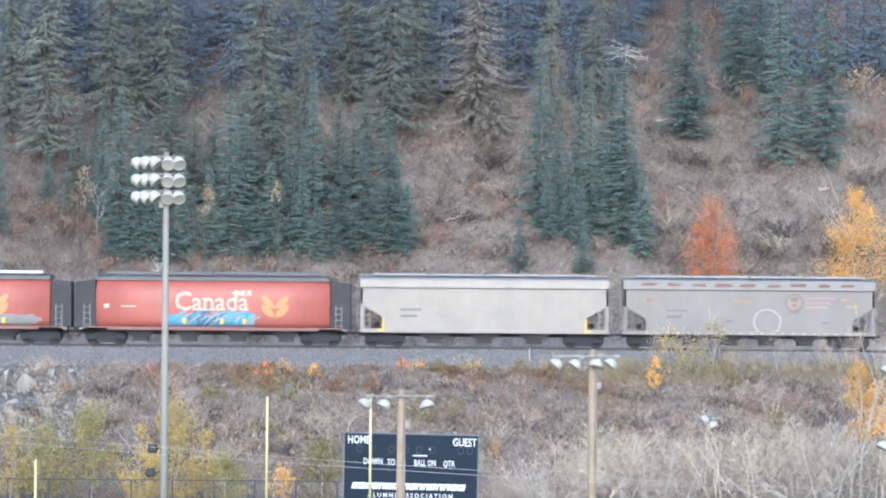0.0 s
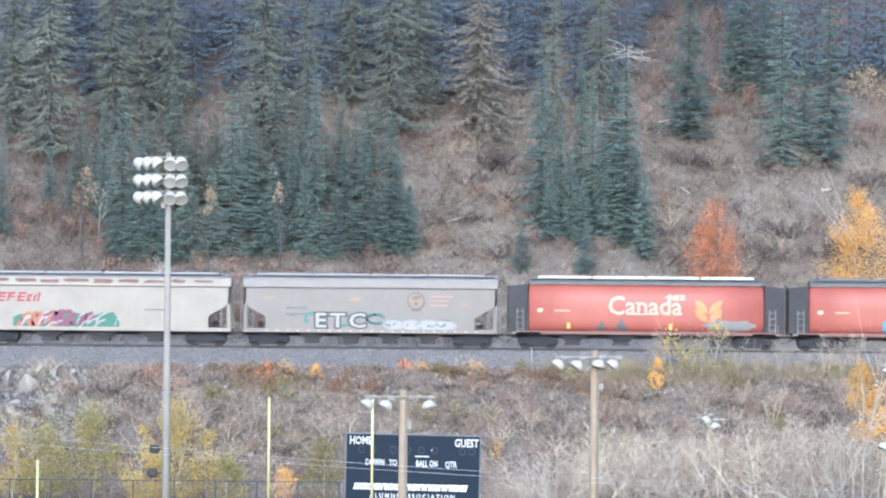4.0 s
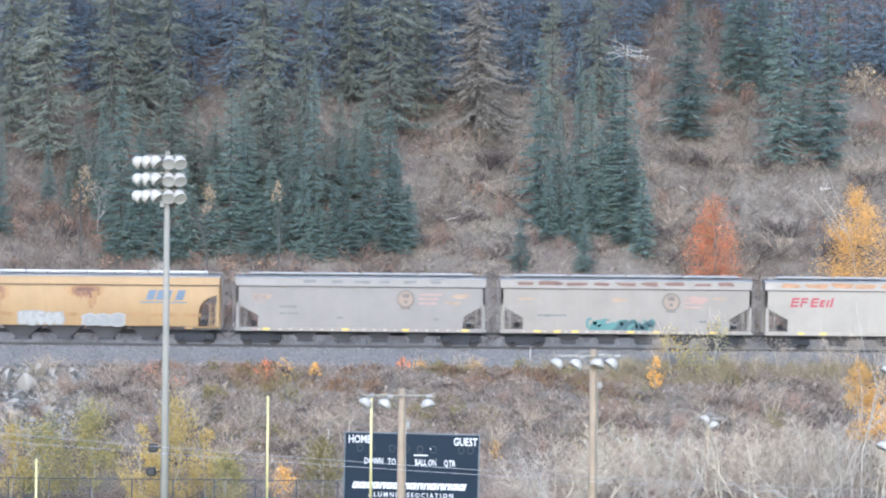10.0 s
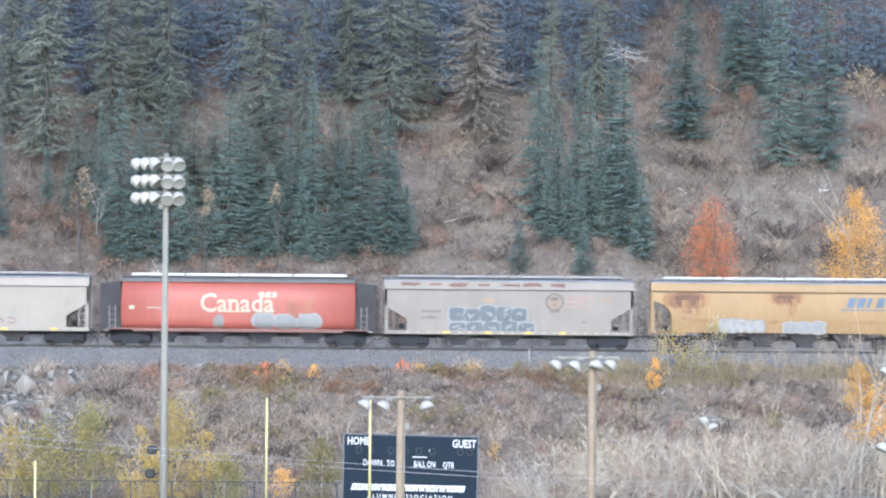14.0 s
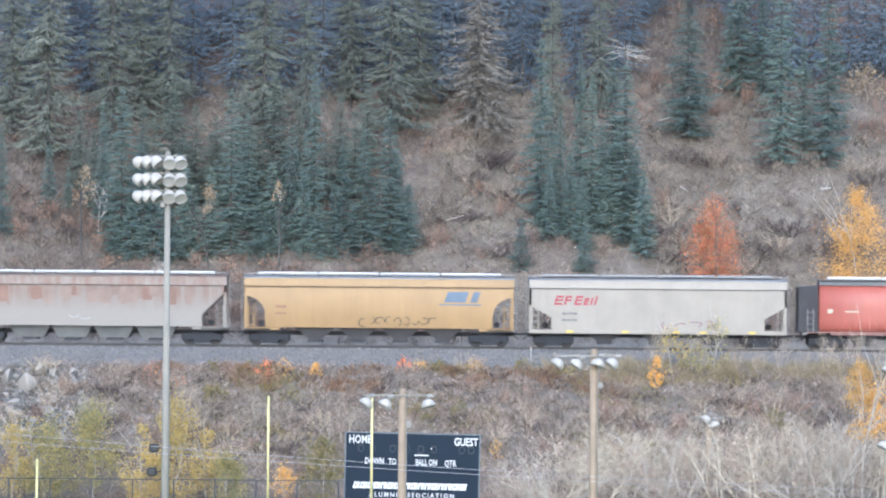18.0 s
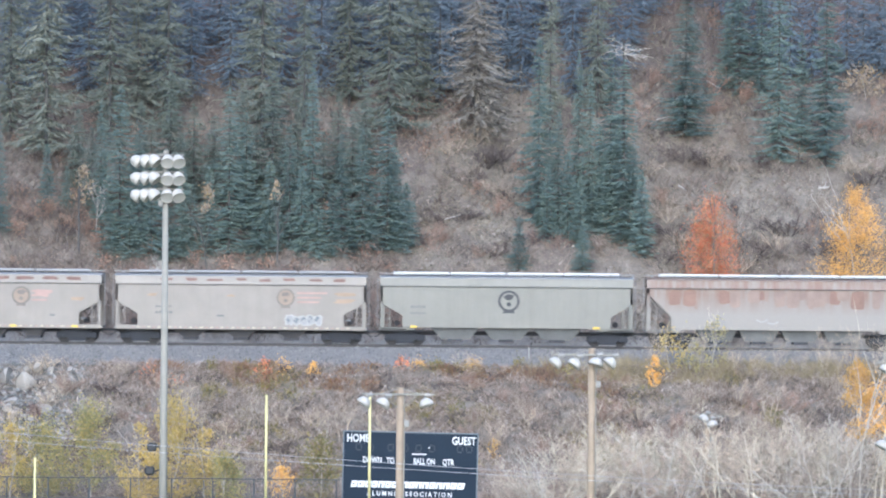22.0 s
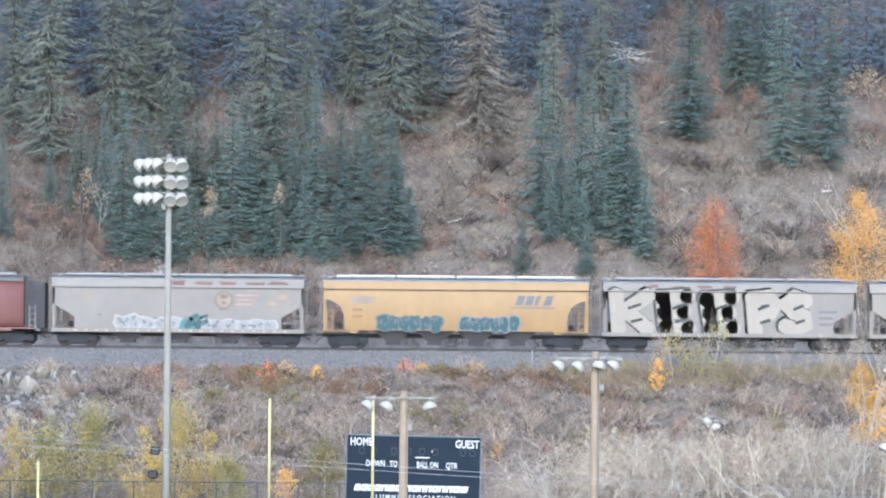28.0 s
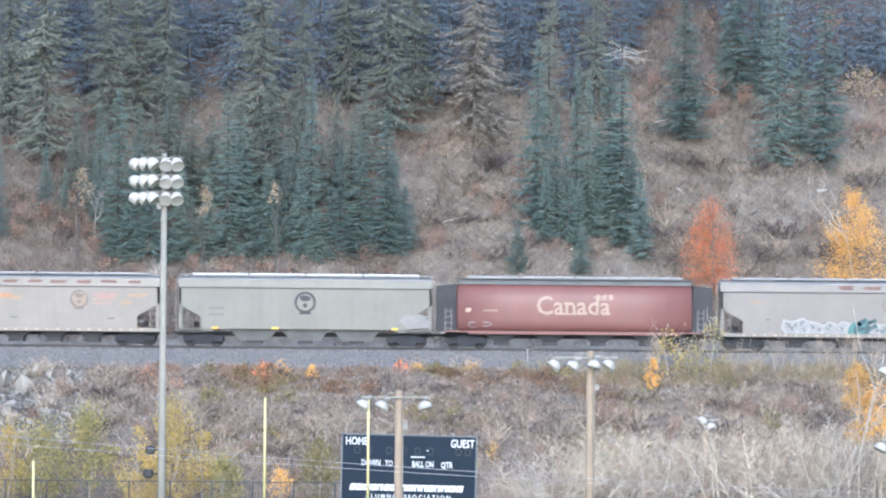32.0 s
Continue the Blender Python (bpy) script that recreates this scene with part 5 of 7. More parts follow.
def build_train():
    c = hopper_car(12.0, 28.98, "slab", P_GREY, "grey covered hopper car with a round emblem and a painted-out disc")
    roundel(c, 3.0, 3.13)
    faded_bars(c, 3.8, 3.38, 1.9)
    data_lines(c, -5.5, 2.5, 1.3)
    stain(c, -6.4, 3.1, 0.5, 0.3, P_RUSTY, 4)
    b = bmesh.new()
    blob(b, 1.2, 1.85, 0.92, 0.85, random.Random(2), 18, 0.03, 0.85)
    disc = mark(c, "painted_disc", b, SPRAY["white"], "white sprayed ring")
    b = bmesh.new()
    blob(b, 1.2, 1.85, 0.82, 0.76, random.Random(2), 18, 0.03, 0.85)
    mark(c, "disc_face", b, P_GREY, "", 0.02, disc)
    chord_rust(c, RUST_RED, 1, 9, 0, 9, 0.8)

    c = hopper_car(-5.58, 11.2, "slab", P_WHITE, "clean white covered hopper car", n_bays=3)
    data_lines(c, -5.6, 2.4, 1.3)
    sill_tabs(c, (-6.9, 6.9), SAFETY_YELLOW, 1.08)
    for s in (-1, 1):
        b = box(bmesh.new(), s * 6.78 - 0.05, s * 6.78 + 0.05, -0.02, 0.0, 1.2, 1.95)
        part("grab_iron", shaped(b, "slab", 0.035), SAFETY_YELLOW, c["ob"], "yellow grab iron beside the end opening")

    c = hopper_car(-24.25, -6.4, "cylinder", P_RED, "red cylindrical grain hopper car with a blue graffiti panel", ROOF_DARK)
    canada(c)
    tag_wild(c, -2.95, 2.8, 1.12, 2.25, "blue", ["sky", "navy", "sky", "white"], "bright blue sprayed panel with pale and dark strokes", 5, 52, 0.13, 0.1)
    sill_tabs(c, (-1.9, 0.6, 2.1), SAFETY_YELLOW, 1.6)

    c = hopper_car(-43.0, -25.1, "cylinder", P_RED, "red cylindrical grain hopper car with white hatch covers", HATCH_WHITE)
    canada(c)
    b = bmesh.new()
    for u, h in ((-3.0, 0.75), (-1.7, 0.95)):
        patch(b, [(u - 0.55, 1.2), (u + 0.55, 1.2), (u + 0.12, 1.2 + h * 0.7), (u, 1.2 + h), (u - 0.2, 1.2 + h * 0.5)])
    mark(c, "graffiti", b, SPRAY["slate"], "two grey sprayed spikes", 0.014)
    stain(c, 5.6, 1.6, 1.8, 0.4, END_GREY, 9)
    sill_tabs(c, (-5.2, 1.6, 4.75), SAFETY_YELLOW, 1.55)

    c = hopper_car(-61.05, -43.93, "slab", P_GREY, "grey covered hopper car with white and teal graffiti")
    roundel(c, 3.05, 3.1)
    faded_bars(c, 3.95, 3.35, 1.6)
    data_lines(c, -5.6, 2.5, 1.5)
    tag_lines(c, -4.5, 0.9, 1.4, 2.2, "teal", "teal sprayed haze behind white letters", 15, 5, 0.2)
    tag_word(c, "ETC", -2.0, 1.72, 1.35, "white", "black", "white sprayed capitals with black contours", 1.25)
    tag_letters(c, 1.0, 5.6, 1.15, 1.85, 4, "white", "silver", "white sprayed letters", 16, "teal")

    c = hopper_car(-79.13, -61.73, "slab", P_WHITE, "white covered hopper car with red lettering and colourful graffiti", n_bays=3)
    slanted_name(c, -7.0, -4.1, 2.85, 0.62, MARK_RED)
    tag_wild(c, -5.9, 1.2, 1.0, 2.2, "green", ["orange", "magenta", "white"], "orange, magenta and green graffiti panel", 21, 40)
    chord_rust(c, RUST_RED, 2)
    data_lines(c, 2.9, 2.3, 2.0, MARK_GREY, 1)

    c = hopper_car(-96.9, -79.92, "slab", P_WHITE, "white covered hopper car with red lettering and a rusty top chord", n_bays=3)
    slanted_name(c, -6.75, -3.85, 2.85, 0.62, MARK_RED)
    chord_rust(c, RUST_ORANGE, 3, 9, 0, 9, 1.1)
    tag_letters(c, 1.7, 5.9, 1.2, 2.15, 6, "white", "slate", "white sprayed letters with thin grey outlines", 31, "slate", 0.15, 0.8)
    sill_tabs(c, (-6.0, -4.5, 5.8), SAFETY_YELLOW)

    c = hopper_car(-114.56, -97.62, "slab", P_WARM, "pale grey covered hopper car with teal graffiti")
    roundel(c, 3.0, 3.1)
    faded_bars(c, 3.8, 3.3, 1.7, MARK_FADED, True)
    tag_wild(c, -2.5, 1.5, 1.05, 1.75, "teal", ["teal", "deep_teal"], "teal sprayed cloud with dark strokes", 41, 14)
    tag_lines(c, -2.7, 1.9, 1.0, 2.1, "teal", "loose teal sprayed loops", 42, 8, 0.16)
    chord_rust(c, RUST_RED, 4)
    data_lines(c, -5.9, 2.1, 1.9, MARK_SLATE, 1)
    sill_tabs(c, (-5.9, -4.6, -3.4, 0.3, 2.0, 5.8), SAFETY_YELLOW)

    c = hopper_car(-132.25, -115.4, "slab", P_GREY, "grey covered hopper car with a round emblem")
    roundel(c, 3.0, 3.15)
    faded_bars(c, 3.85, 3.4, 1.6)
    data_lines(c, -5.4, 2.5, 1.2)
    stain(c, -6.7, 3.1, 0.4, 0.3, P_RUSTY, 12)
    sill_tabs(c, (-6.3, -1.0, 3.0, 7.0), SAFETY_YELLOW)
    chord_rust(c, MARK_GREY, 14, 9, 2, 8, 0.7)

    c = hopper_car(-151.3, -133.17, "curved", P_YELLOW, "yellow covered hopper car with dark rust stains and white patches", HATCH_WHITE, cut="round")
    block_name(c, 3.7, 6.7, 2.95, 0.65, MARK_BLUE, False)
    run_stain(c, -6.6, 3.35, 1.2, 0.55, 3)
    run_stain(c, 0.0, 3.5, 0.95, 0.35, 5)
    run_stain(c, 0.5, 3.05, 0.22, 0.45, 8)
    for xx, rx in ((-5.6, 0.9), (-0.9, 0.5), (3.4, 0.7), (5.4, 0.9), (7.2, 0.6)):
        b = bmesh.new()
        blob(b, xx, 1.95, rx, 0.12, random.Random(int(xx * 10)), 18, 0.25, 0.7)
        mark(c, "rust_stain", b, RUST_STEPS[0], "", 0.008)
    tag_letters(c, -4.4, -1.45, 1.25, 2.2, 5, "white", "silver", "white block of painted-out letters", 51)
    tag_letters(c, -0.1, 2.6, 1.2, 2.15, 3, "silver", "grey", "silver painted-out letters", 52)
    data_lines(c, -6.9, 2.5, 0.7, RUST_DARK)

    c = hopper_car(-169.1, -152.3, "slab", P_WARM, "pale grey covered hopper car with blue-grey bubble graffiti", n_bays=3)
    roundel(c, 3.05, 3.15)
    faded_bars(c, 3.8, 3.4, 1.9)
    tag_letters(c, -4.0, 1.2, 1.8, 2.9, 5, "slate", "silver", "slate blue sprayed bubble letters, upper row", 61, "silver", 0.08, 0.5)
    tag_letters(c, -4.0, 1.75, 1.0, 1.95, 5, "slate", "silver", "slate blue sprayed bubble letters, lower row", 62, "silver", 0.08, 0.6)
    sill_tabs(c, (-4.2, -1.4, 1.3, 3.6), SAFETY_YELLOW)
    chord_rust(c, RUST_RED, 5, 9, 0, 7, 0.8)
    data_lines(c, -5.8, 2.4, 1.2)

    c = hopper_car(-187.7, -169.85, "cylinder", P_RED, "red cylindrical grain hopper car with grey graffiti", HATCH_WHITE)
    canada(c, True)
    tag_letters(c, 1.0, 5.4, 1.2, 2.3, 3, "silver", "grey", "grey painted-out letters", 71, "silver", 0.08)
    stain(c, -1.3, 1.6, 0.35, 0.5, END_GREY, 5)

    c = hopper_car(-206.07, -188.67, "slab", P_WHITE, "white covered hopper car with red lettering", n_bays=3)
    slanted_name(c, -6.95, -4.05, 2.85, 0.62, MARK_RED)
    sill_tabs(c, (-5.9, -2.2, 1.2, 3.0, 6.3), SAFETY_YELLOW)
    tag_lines(c, 0.2, 3.8, 1.3, 1.8, "magenta", "faint reddish scrawl", 81, 4, 0.05)
    data_lines(c, -6.4, 2.2, 1.2)

    c = hopper_car(-225.1, -206.92, "curved", P_YELLOW, "yellow covered hopper car with blue lettering and a dark scrawl", HATCH_WHITE, cut="round")
    block_name(c, 4.0, 6.7, 2.95, 0.7, MARK_BLUE, True)
    tag_lines(c, -1.4, 3.9, 1.35, 1.95, "black", "thin dark sprayed scrawl", 91, 9, 0.05)
    data_lines(c, -6.9, 2.5, 0.7, RUST_DARK)

    c = hopper_car(-244.15, -226.1, "slab", P_RUSTY, "pale covered hopper car washed with pinkish rust", HATCH_WHITE, P_RUSTY, cut="deep", sill=False, bay=BAY_SHADE_GREY)
    rg = random.Random(44)
    for k in range(22):
        xx, w, z0 = rg.uniform(-7.3, 7.2), rg.uniform(0.12, 0.5), rg.uniform(2.5, 3.3)
        b = bmesh.new()
        blob(b, xx, (3.86 + z0) / 2, w, (3.86 - z0) / 2, rg, 16, 0.07, 0.45)
        mark(c, "rust_streak", b, RUST_SOFT if k % 3 else RUST_WASH, "", 0.008 + 0.0002 * k)
    tag_lines(c, -1.6, -0.2, 1.7, 2.1, "grey", "small grey scrawl", 95, 2, 0.08)

    c = hopper_car(-261.95, -244.9, "slab", P_GREEN, "pale grey-green covered hopper car with a dark ring emblem", HATCH_WHITE, n_bays=3, sill=False, bay=BAY_SHADE_GREY)
    roundel(c, 0.15, 3.0, 0.72, MARK_DARK, P_GREEN)
    data_lines(c, -6.4, 2.5, 1.2)
    sill_tabs(c, (-6.2, 6.0), SAFETY_YELLOW, 1.25)

    c = hopper_car(-279.65, -262.72, "slab", P_WARM, "warm white covered hopper car with small graffiti", n_bays=3)
    roundel(c, 3.0, 3.1)
    faded_bars(c, 3.75, 3.35, 2.0)
    tag_letters(c, 3.0, 5.4, 1.3, 2.0, 5, "silver", "white", "grey and white outlined letters", 101, "slate", 0.25)
    chord_rust(c, RUST_RED, 6, 9, 1, 9, 0.7)
    data_lines(c, -5.7, 2.4, 1.2)

    c = hopper_car(-297.3, -280.4, "slab", P_WARM, "warm white covered hopper car with pale yellow graffiti")
    roundel(c, 3.0, 3.1)
    faded_bars(c, 3.7, 3.35, 1.4, MARK_FADED, True)
    tag_letters(c, -4.3, 0.9, 1.05, 2.15, 6, "pale_yellow", "black", "pale yellow sprayed letters with black contours", 111, "black", 0.3, 0.7)
    b = bmesh.new()
    patch(b, [(-5.5, 1.5), (-4.2, 1.5), (-4.2, 2.0), (-5.5, 2.0)])
    mark(c, "paint_patch", b, SPRAY["bluegrey"], "blue-grey paint patch", 0.011)
    chord_rust(c, RUST_RED, 7, 9, 2, 9, 0.8)
    sill_tabs(c, (-6.3, -3.0, 0.2, 2.5, 6.6), SAFETY_YELLOW)

    c = hopper_car(-315.1, -298.02, "slab", P_GREY, "grey covered hopper car covered by huge black and white graffiti")
    big_piece(c)
    chord_rust(c, RUST_RED, 8, 9, 1, 5, 0.7)
    data_lines(c, 6.0, 2.6, 1.0, MARK_SLATE, 3)

    c = hopper_car(-333.8, -315.9, "curved", P_YELLOW, "yellow covered hopper car with dark teal graffiti", HATCH_WHITE, cut="round")
    block_name(c, 3.6, 6.5, 2.95, 0.65, MARK_SLATE, False)
    tag_letters(c, -5.2, -0.95, 1.2, 2.25, 6, "deep_teal", "slate", "dark teal sprayed bubble letters", 121, "slate", 0.25)
    tag_letters(c, 0.3, 4.2, 1.2, 2.25, 6, "deep_teal", "bluegrey", "dark teal sprayed letters with pale contours", 122, "slate", 0.25)
    stain(c, -6.2, 3.25, 0.8, 0.3, MARK_TAN, 6)
    data_lines(c, -6.9, 2.5, 0.8, RUST_DARK)

    c = hopper_car(-351.9, -334.9, "slab", P_GREY, "light grey covered hopper car with white and teal graffiti", n_bays=3)
    roundel(c, 3.05, 3.15)
    faded_bars(c, 3.85, 3.4, 1.6)
    tag_letters(c, -4.2, 0.1, 1.1, 2.1, 5, "silver", "white", "white-edged sprayed letters", 131, "slate", 0.3, 0.6)
    tag_wild(c, -0.3, 1.6, 1.0, 2.1, "teal", ["teal", "deep_teal"], "teal sprayed cloud", 132, 8)
    tag_letters(c, 1.3, 6.6, 1.05, 1.95, 6, "silver", "white", "grey and white sprayed bubble letters", 133, "slate", 0.15)
    chord_rust(c, RUST_RED, 9, 9, 4, 9)

    c = hopper_car(-370.5, -352.6, "cylinder", P_BROWN, "dull brown-red cylindrical grain hopper car", ROOF_GREY)
    canada(c, True, MARK_WORN)
    tag_lines(c, -7.2, -5.6, 1.4, 1.8, "silver", "small pale scrawl", 141, 2, 0.06)

    c = hopper_car(-388.1, -371.0, "slab", P_GREEN, "pale grey-green covered hopper car with a dark ring emblem", HATCH_WHITE, n_bays=3, sill=False, bay=BAY_SHADE_GREY)
    roundel(c, 0.0, 3.0, 0.72, MARK_DARK, P_GREEN)
    data_lines(c, -6.4, 2.5, 1.2)
    sill_tabs(c, (-6.0, -2.0, 6.0), SAFETY_YELLOW, 1.25)
    stain(c, 7.4, 1.75, 0.9, 0.5, END_GREY, 15)

    c = hopper_car(-406.1, -389.17, "slab", P_WARM, "warm white covered hopper car with a faded emblem")
    roundel(c, 3.0, 3.1)
    faded_bars(c, 3.9, 3.35, 1.7, MARK_FADED, True)
    chord_rust(c, RUST_RED, 10, 9, 3, 9, 0.8)
    stain(c, -2.0, 3.3, 0.5, 0.15, RUST_ORANGE, 17)


build_train()


build_track()
loose_stones("ballast", "grey crushed stone ballast beside the track", "ballast", STONES, 26000, (-36, 36, 314.9, 319.4), (0.025, 0.085), 5, 3.0)
loose_stones("rubble", "grey broken rubble strewn below the boulders", "rubble", RUBBLE, 2600, (-31.5, -23.0, 301, 315.2), (0.05, 0.22), 6)


# ---- the slope: coloured trees, dead wood, undergrowth ----
def leafy(name, x, y, h, r, material, label, category, seed, count=2600, start=0.15, size=0.09, bark=PALE_BARK, taper=0.4, clumps=30):
    me = bare_tree_mesh(seed, h * 1.15, 0.42, 1, 2, 0.012, bark, 2, 0.04)
    ob = plant(name, (("stem", me), ("leaves", leaf_cloud(seed + 1, h, r, start, count, size, material, taper, clumps))), x, y, 1, 1, 0, label, category)
    return ob


leafy("aspen_tree", 18.9, 336.4, 6.5, 1.9, RED_LEAF, "slender aspen with orange-red autumn leaves", "aspen tree", 201, 13000, 0.02, 0.052, OLD_BARK, clumps=80)
leafy("aspen_tree", 28.9, 335.9, 6.9, 2.5, ORANGE_LEAF, "broad aspen with orange-yellow autumn leaves", "aspen tree", 203, 10500, 0.05, 0.056, clumps=44)
leafy("aspen_sapling", -25.4, 338.6, 6.7, 0.8, PALE_LEAF, "thin sapling with pale dry leaves at its top", "sapling", 205, 330, 0.58, 0.08, BARK, taper=0.1)
leafy("aspen_sapling", -16.7, 338.7, 6.3, 0.75, PALE_LEAF, "thin sapling with a clump of tan leaves", "sapling", 207, 420, 0.74, 0.08, BARK)
leafy("aspen_sapling", -11.8, 338.7, 6.6, 0.45, PALE_LEAF, "thin sapling with a few tan leaves", "sapling", 209, 150, 0.8, 0.08, BARK)
leafy("bush", 31.2, 355.5, 2.4, 1.6, PALE_LEAF, "straggling bush with pale leaves", "bush", 211, 600, 0.2, 0.1)


def dead_top(x, y, h, seed, label):
    """A straight dead trunk that keeps its branches near the top only."""
    rg = random.Random(seed)
    ob = base("dead_tree", pose(x, y, float(ground_z(x, y)) - 0.2), label, "dead tree")
    part("trunk", tube(bmesh.new(), (0, 0, 0), (0, 0, h), 0.14, 0.04, 7), BARK, ob)
    for k in range(20):
        b = bmesh.new()
        a, p = rg.uniform(0, math.tau), Vector((0, 0, h * rg.uniform(0.93, 0.985)))
        d = Vector((math.cos(a), 0.6 * math.sin(a), rg.uniform(-0.4, 0.5)))
        r = 0.022
        for s in range(4):
            q = p + d * rg.uniform(0.35, 0.6)
            tube(b, p, q, r, r * 0.75, 4, False)
            e = d + Vector((rg.gauss(0, 0.6), rg.gauss(0, 0.6), rg.gauss(0.1, 0.4)))
            tube(b, q, q + e * 0.35, r * 0.7, r * 0.3, 3, False)
            p, r, d = q, r * 0.75, (d + Vector((rg.gauss(0, 0.35), rg.gauss(0, 0.35), rg.gauss(0, 0.3)))).normalized()
        part("branch", b, SNAG_WOOD, ob)


def dead_tree(x, y, h, seed, label):
    plant("dead_tree", (("stem", bare_tree_mesh(seed, h, 0.75, 1, 2, 0.03, BLEACHED, 3)),), x, y, 1, 1, seed * 40, label, "dead tree")


dead_top(12.81, 341.60, 14.11, 221, "bleached dead tree with a tangle of bare top branches")
dead_tree(-19.9, 336.5, 2.8, 223, "small bare grey snag")
dead_tree(-24.6, 341.5, 4.4, 225, "thin bare snag among young spruces")


def log(x, y, turn, length, r, tilt=0):
    b = tube(bmesh.new(), (-length / 2, 0, 0), (length * 0.2, 0.1, 0.05), r, r * 0.8, 7)
    tube(b, (length * 0.2, 0.1, 0.05), (length / 2, -0.05, 0.1), r * 0.8, r * 0.4, 7)
    tube(b, (0, 0.05, 0), (0.3, 0.3, 0.5), r * 0.4, r * 0.15, 5)
    ob = tagged(new("fallen_log", mesh_of(b, "fallen_log", BLEACHED)), "bleached fallen log on the dry slope", "log", "fallen logs")
    ob.matrix_world = pose(x, y, float(ground_z(x, y)) + r * 0.8, 0, tilt, turn)


log(17.6, 345.4, -40, 1.8, 0.07, 30)
log(18.2, 350.2, 10, 2.0, 0.08)
log(1.0, 342.5, 20, 2.2, 0.06, -12)
log(27.5, 345.8, 15, 0.8, 0.12)
log(16.3, 351.5, 25, 1.6, 0.07, -10)
log(20.4, 354.5, 30, 2.5, 0.07, 25)


def stump(x, y):
    b = tube(bmesh.new(), (0, 0, -0.2), (0.04, 0, 0.42), 0.12, 0.08, 8)
    ob = tagged(new("stump", mesh_of(b, "stump", BLEACHED)), "pale weathered stump on the slope", "stump")
    ob.matrix_world = pose(x, y, float(ground_z(x, y)))


stump(-2.7, 339.9)


def open_slope(x, y, rg):
    """The bare swath between the groups of spruces."""
    u = y - 335
    return (x > -3.5 + 0.12 * u) & (np.sin(x * 0.35 + 1) + np.sin(y * 0.4) + rg.uniform(-1.2, 1.2, len(x)) > -0.9)


scatter_blades("dead_grass", "dry beige grass and twigs on the slope", HILL_GRASS, 60000, (-36, 36, 331, 362), (0.15, 0.5), (0.012, 0.03), 1.0, 31, open_slope)
scatter_blades("slope_brush", "grey leafless brush on the slope", BANK_TWIG, 34000, (-36, 36, 331, 368), (0.3, 0.8), (0.012, 0.03), 1.2, 32)
scatter_blades("undergrowth", "red-brown autumn undergrowth among the spruces", HILL_BRUSH, 52000, (-38, 38, 331, 376), (0.3, 0.8), (0.015, 0.04), 1.0, 33, lambda x, y, rg: np.sin(x * 0.28 + 2) + np.sin(y * 0.31 + x * 0.1) + rg.uniform(-1, 1, len(x)) > 0.1, 0.4)

scatter_blades("wood_floor_brush", "red-brown leafy brush on the floor of the wood", HILL_BRUSH, 12000, (10, 27, 352, 384), (0.4, 1.1), (0.02, 0.05), 0.8, 34, None, 0.5)
scatter_blades("spruce_skirt_brush", "red-brown and grey brush below the spruces", HILL_BRUSH, 30000, (-38, -3, 332, 352), (0.3, 0.9), (0.02, 0.04), 0.9, 35, None, 0.5)

RED_TWIG = by_piece("reddish_twig", [(0.24, 0.15, 0.125), (0.32, 0.22, 0.18), (0.2, 0.13, 0.11), (0.36, 0.27, 0.22)], 0.9)
SLOPE_SHRUB = [bare_tree_mesh(s, 1.6, 0.7, 6, 2, 0.009, m, 3, 0.6) for s, m in ((231, RED_TWIG), (232, GREY_TWIG), (233, BANK_TWIG))]
rg_shrub = random.Random(23)
for k in range(230):
    sx, sy = rg_shrub.uniform(-34, 34), 332 + 34 * rg_shrub.random() ** 1.3
    kind = 0 if sx < -2 or sy > 352 else rg_shrub.randrange(3)
    q = rg_shrub.uniform(0.5, 1.25)
    plant("slope_shrub", (("stem", SLOPE_SHRUB[kind]),), sx, sy, q * 1.2, q, rg_shrub.uniform(0, 360), ("reddish", "grey", "grey-brown")[kind] + " leafless shrub on the dry slope", "shrub", "shrubs on the slope", 0.05)

DENSE_SHRUB = [bare_tree_mesh(s, 1.9, 0.8, 9, 2, 0.011, DARK_TWIG, 3, 0.7) for s in (241, 242)]
for k, (sx, sy, q) in enumerate(((3.2, 348.1, 1.3), (0.4, 341.9, 1), (1.4, 341.9, 0.8), (17.6, 348.3, 1), (21.3, 343.0, 0.9), (16.8, 341.3, 1.2), (24.7, 341.3, 1.1), (22.4, 339.7, 1.2), (22.7, 347.0, 0.9), (19.4, 347.3, 0.9), (5.8, 339.3, 1),
                                  (3.8, 338.5, 0.9), (-1.0, 340.4, 0.8), (28.1, 342.5, 0.9), (30.9, 346.6, 1), (15.8, 338.9, 1), (-27.5, 341.0, 1), (-29.2, 342.4, 0.8), (1.8, 346.0, 0.9), (4.9, 344.3, 1), (26.4, 347.2, 0.8), (26.7, 339.7, 1))):
    plant("slope_shrub", (("stem", DENSE_SHRUB[k % 2]),), sx, sy, q * 1.4, q * 0.8, 47 * k, "dense dark leafless shrub on the dry slope", "shrub", "shrubs on the slope", 0.05)
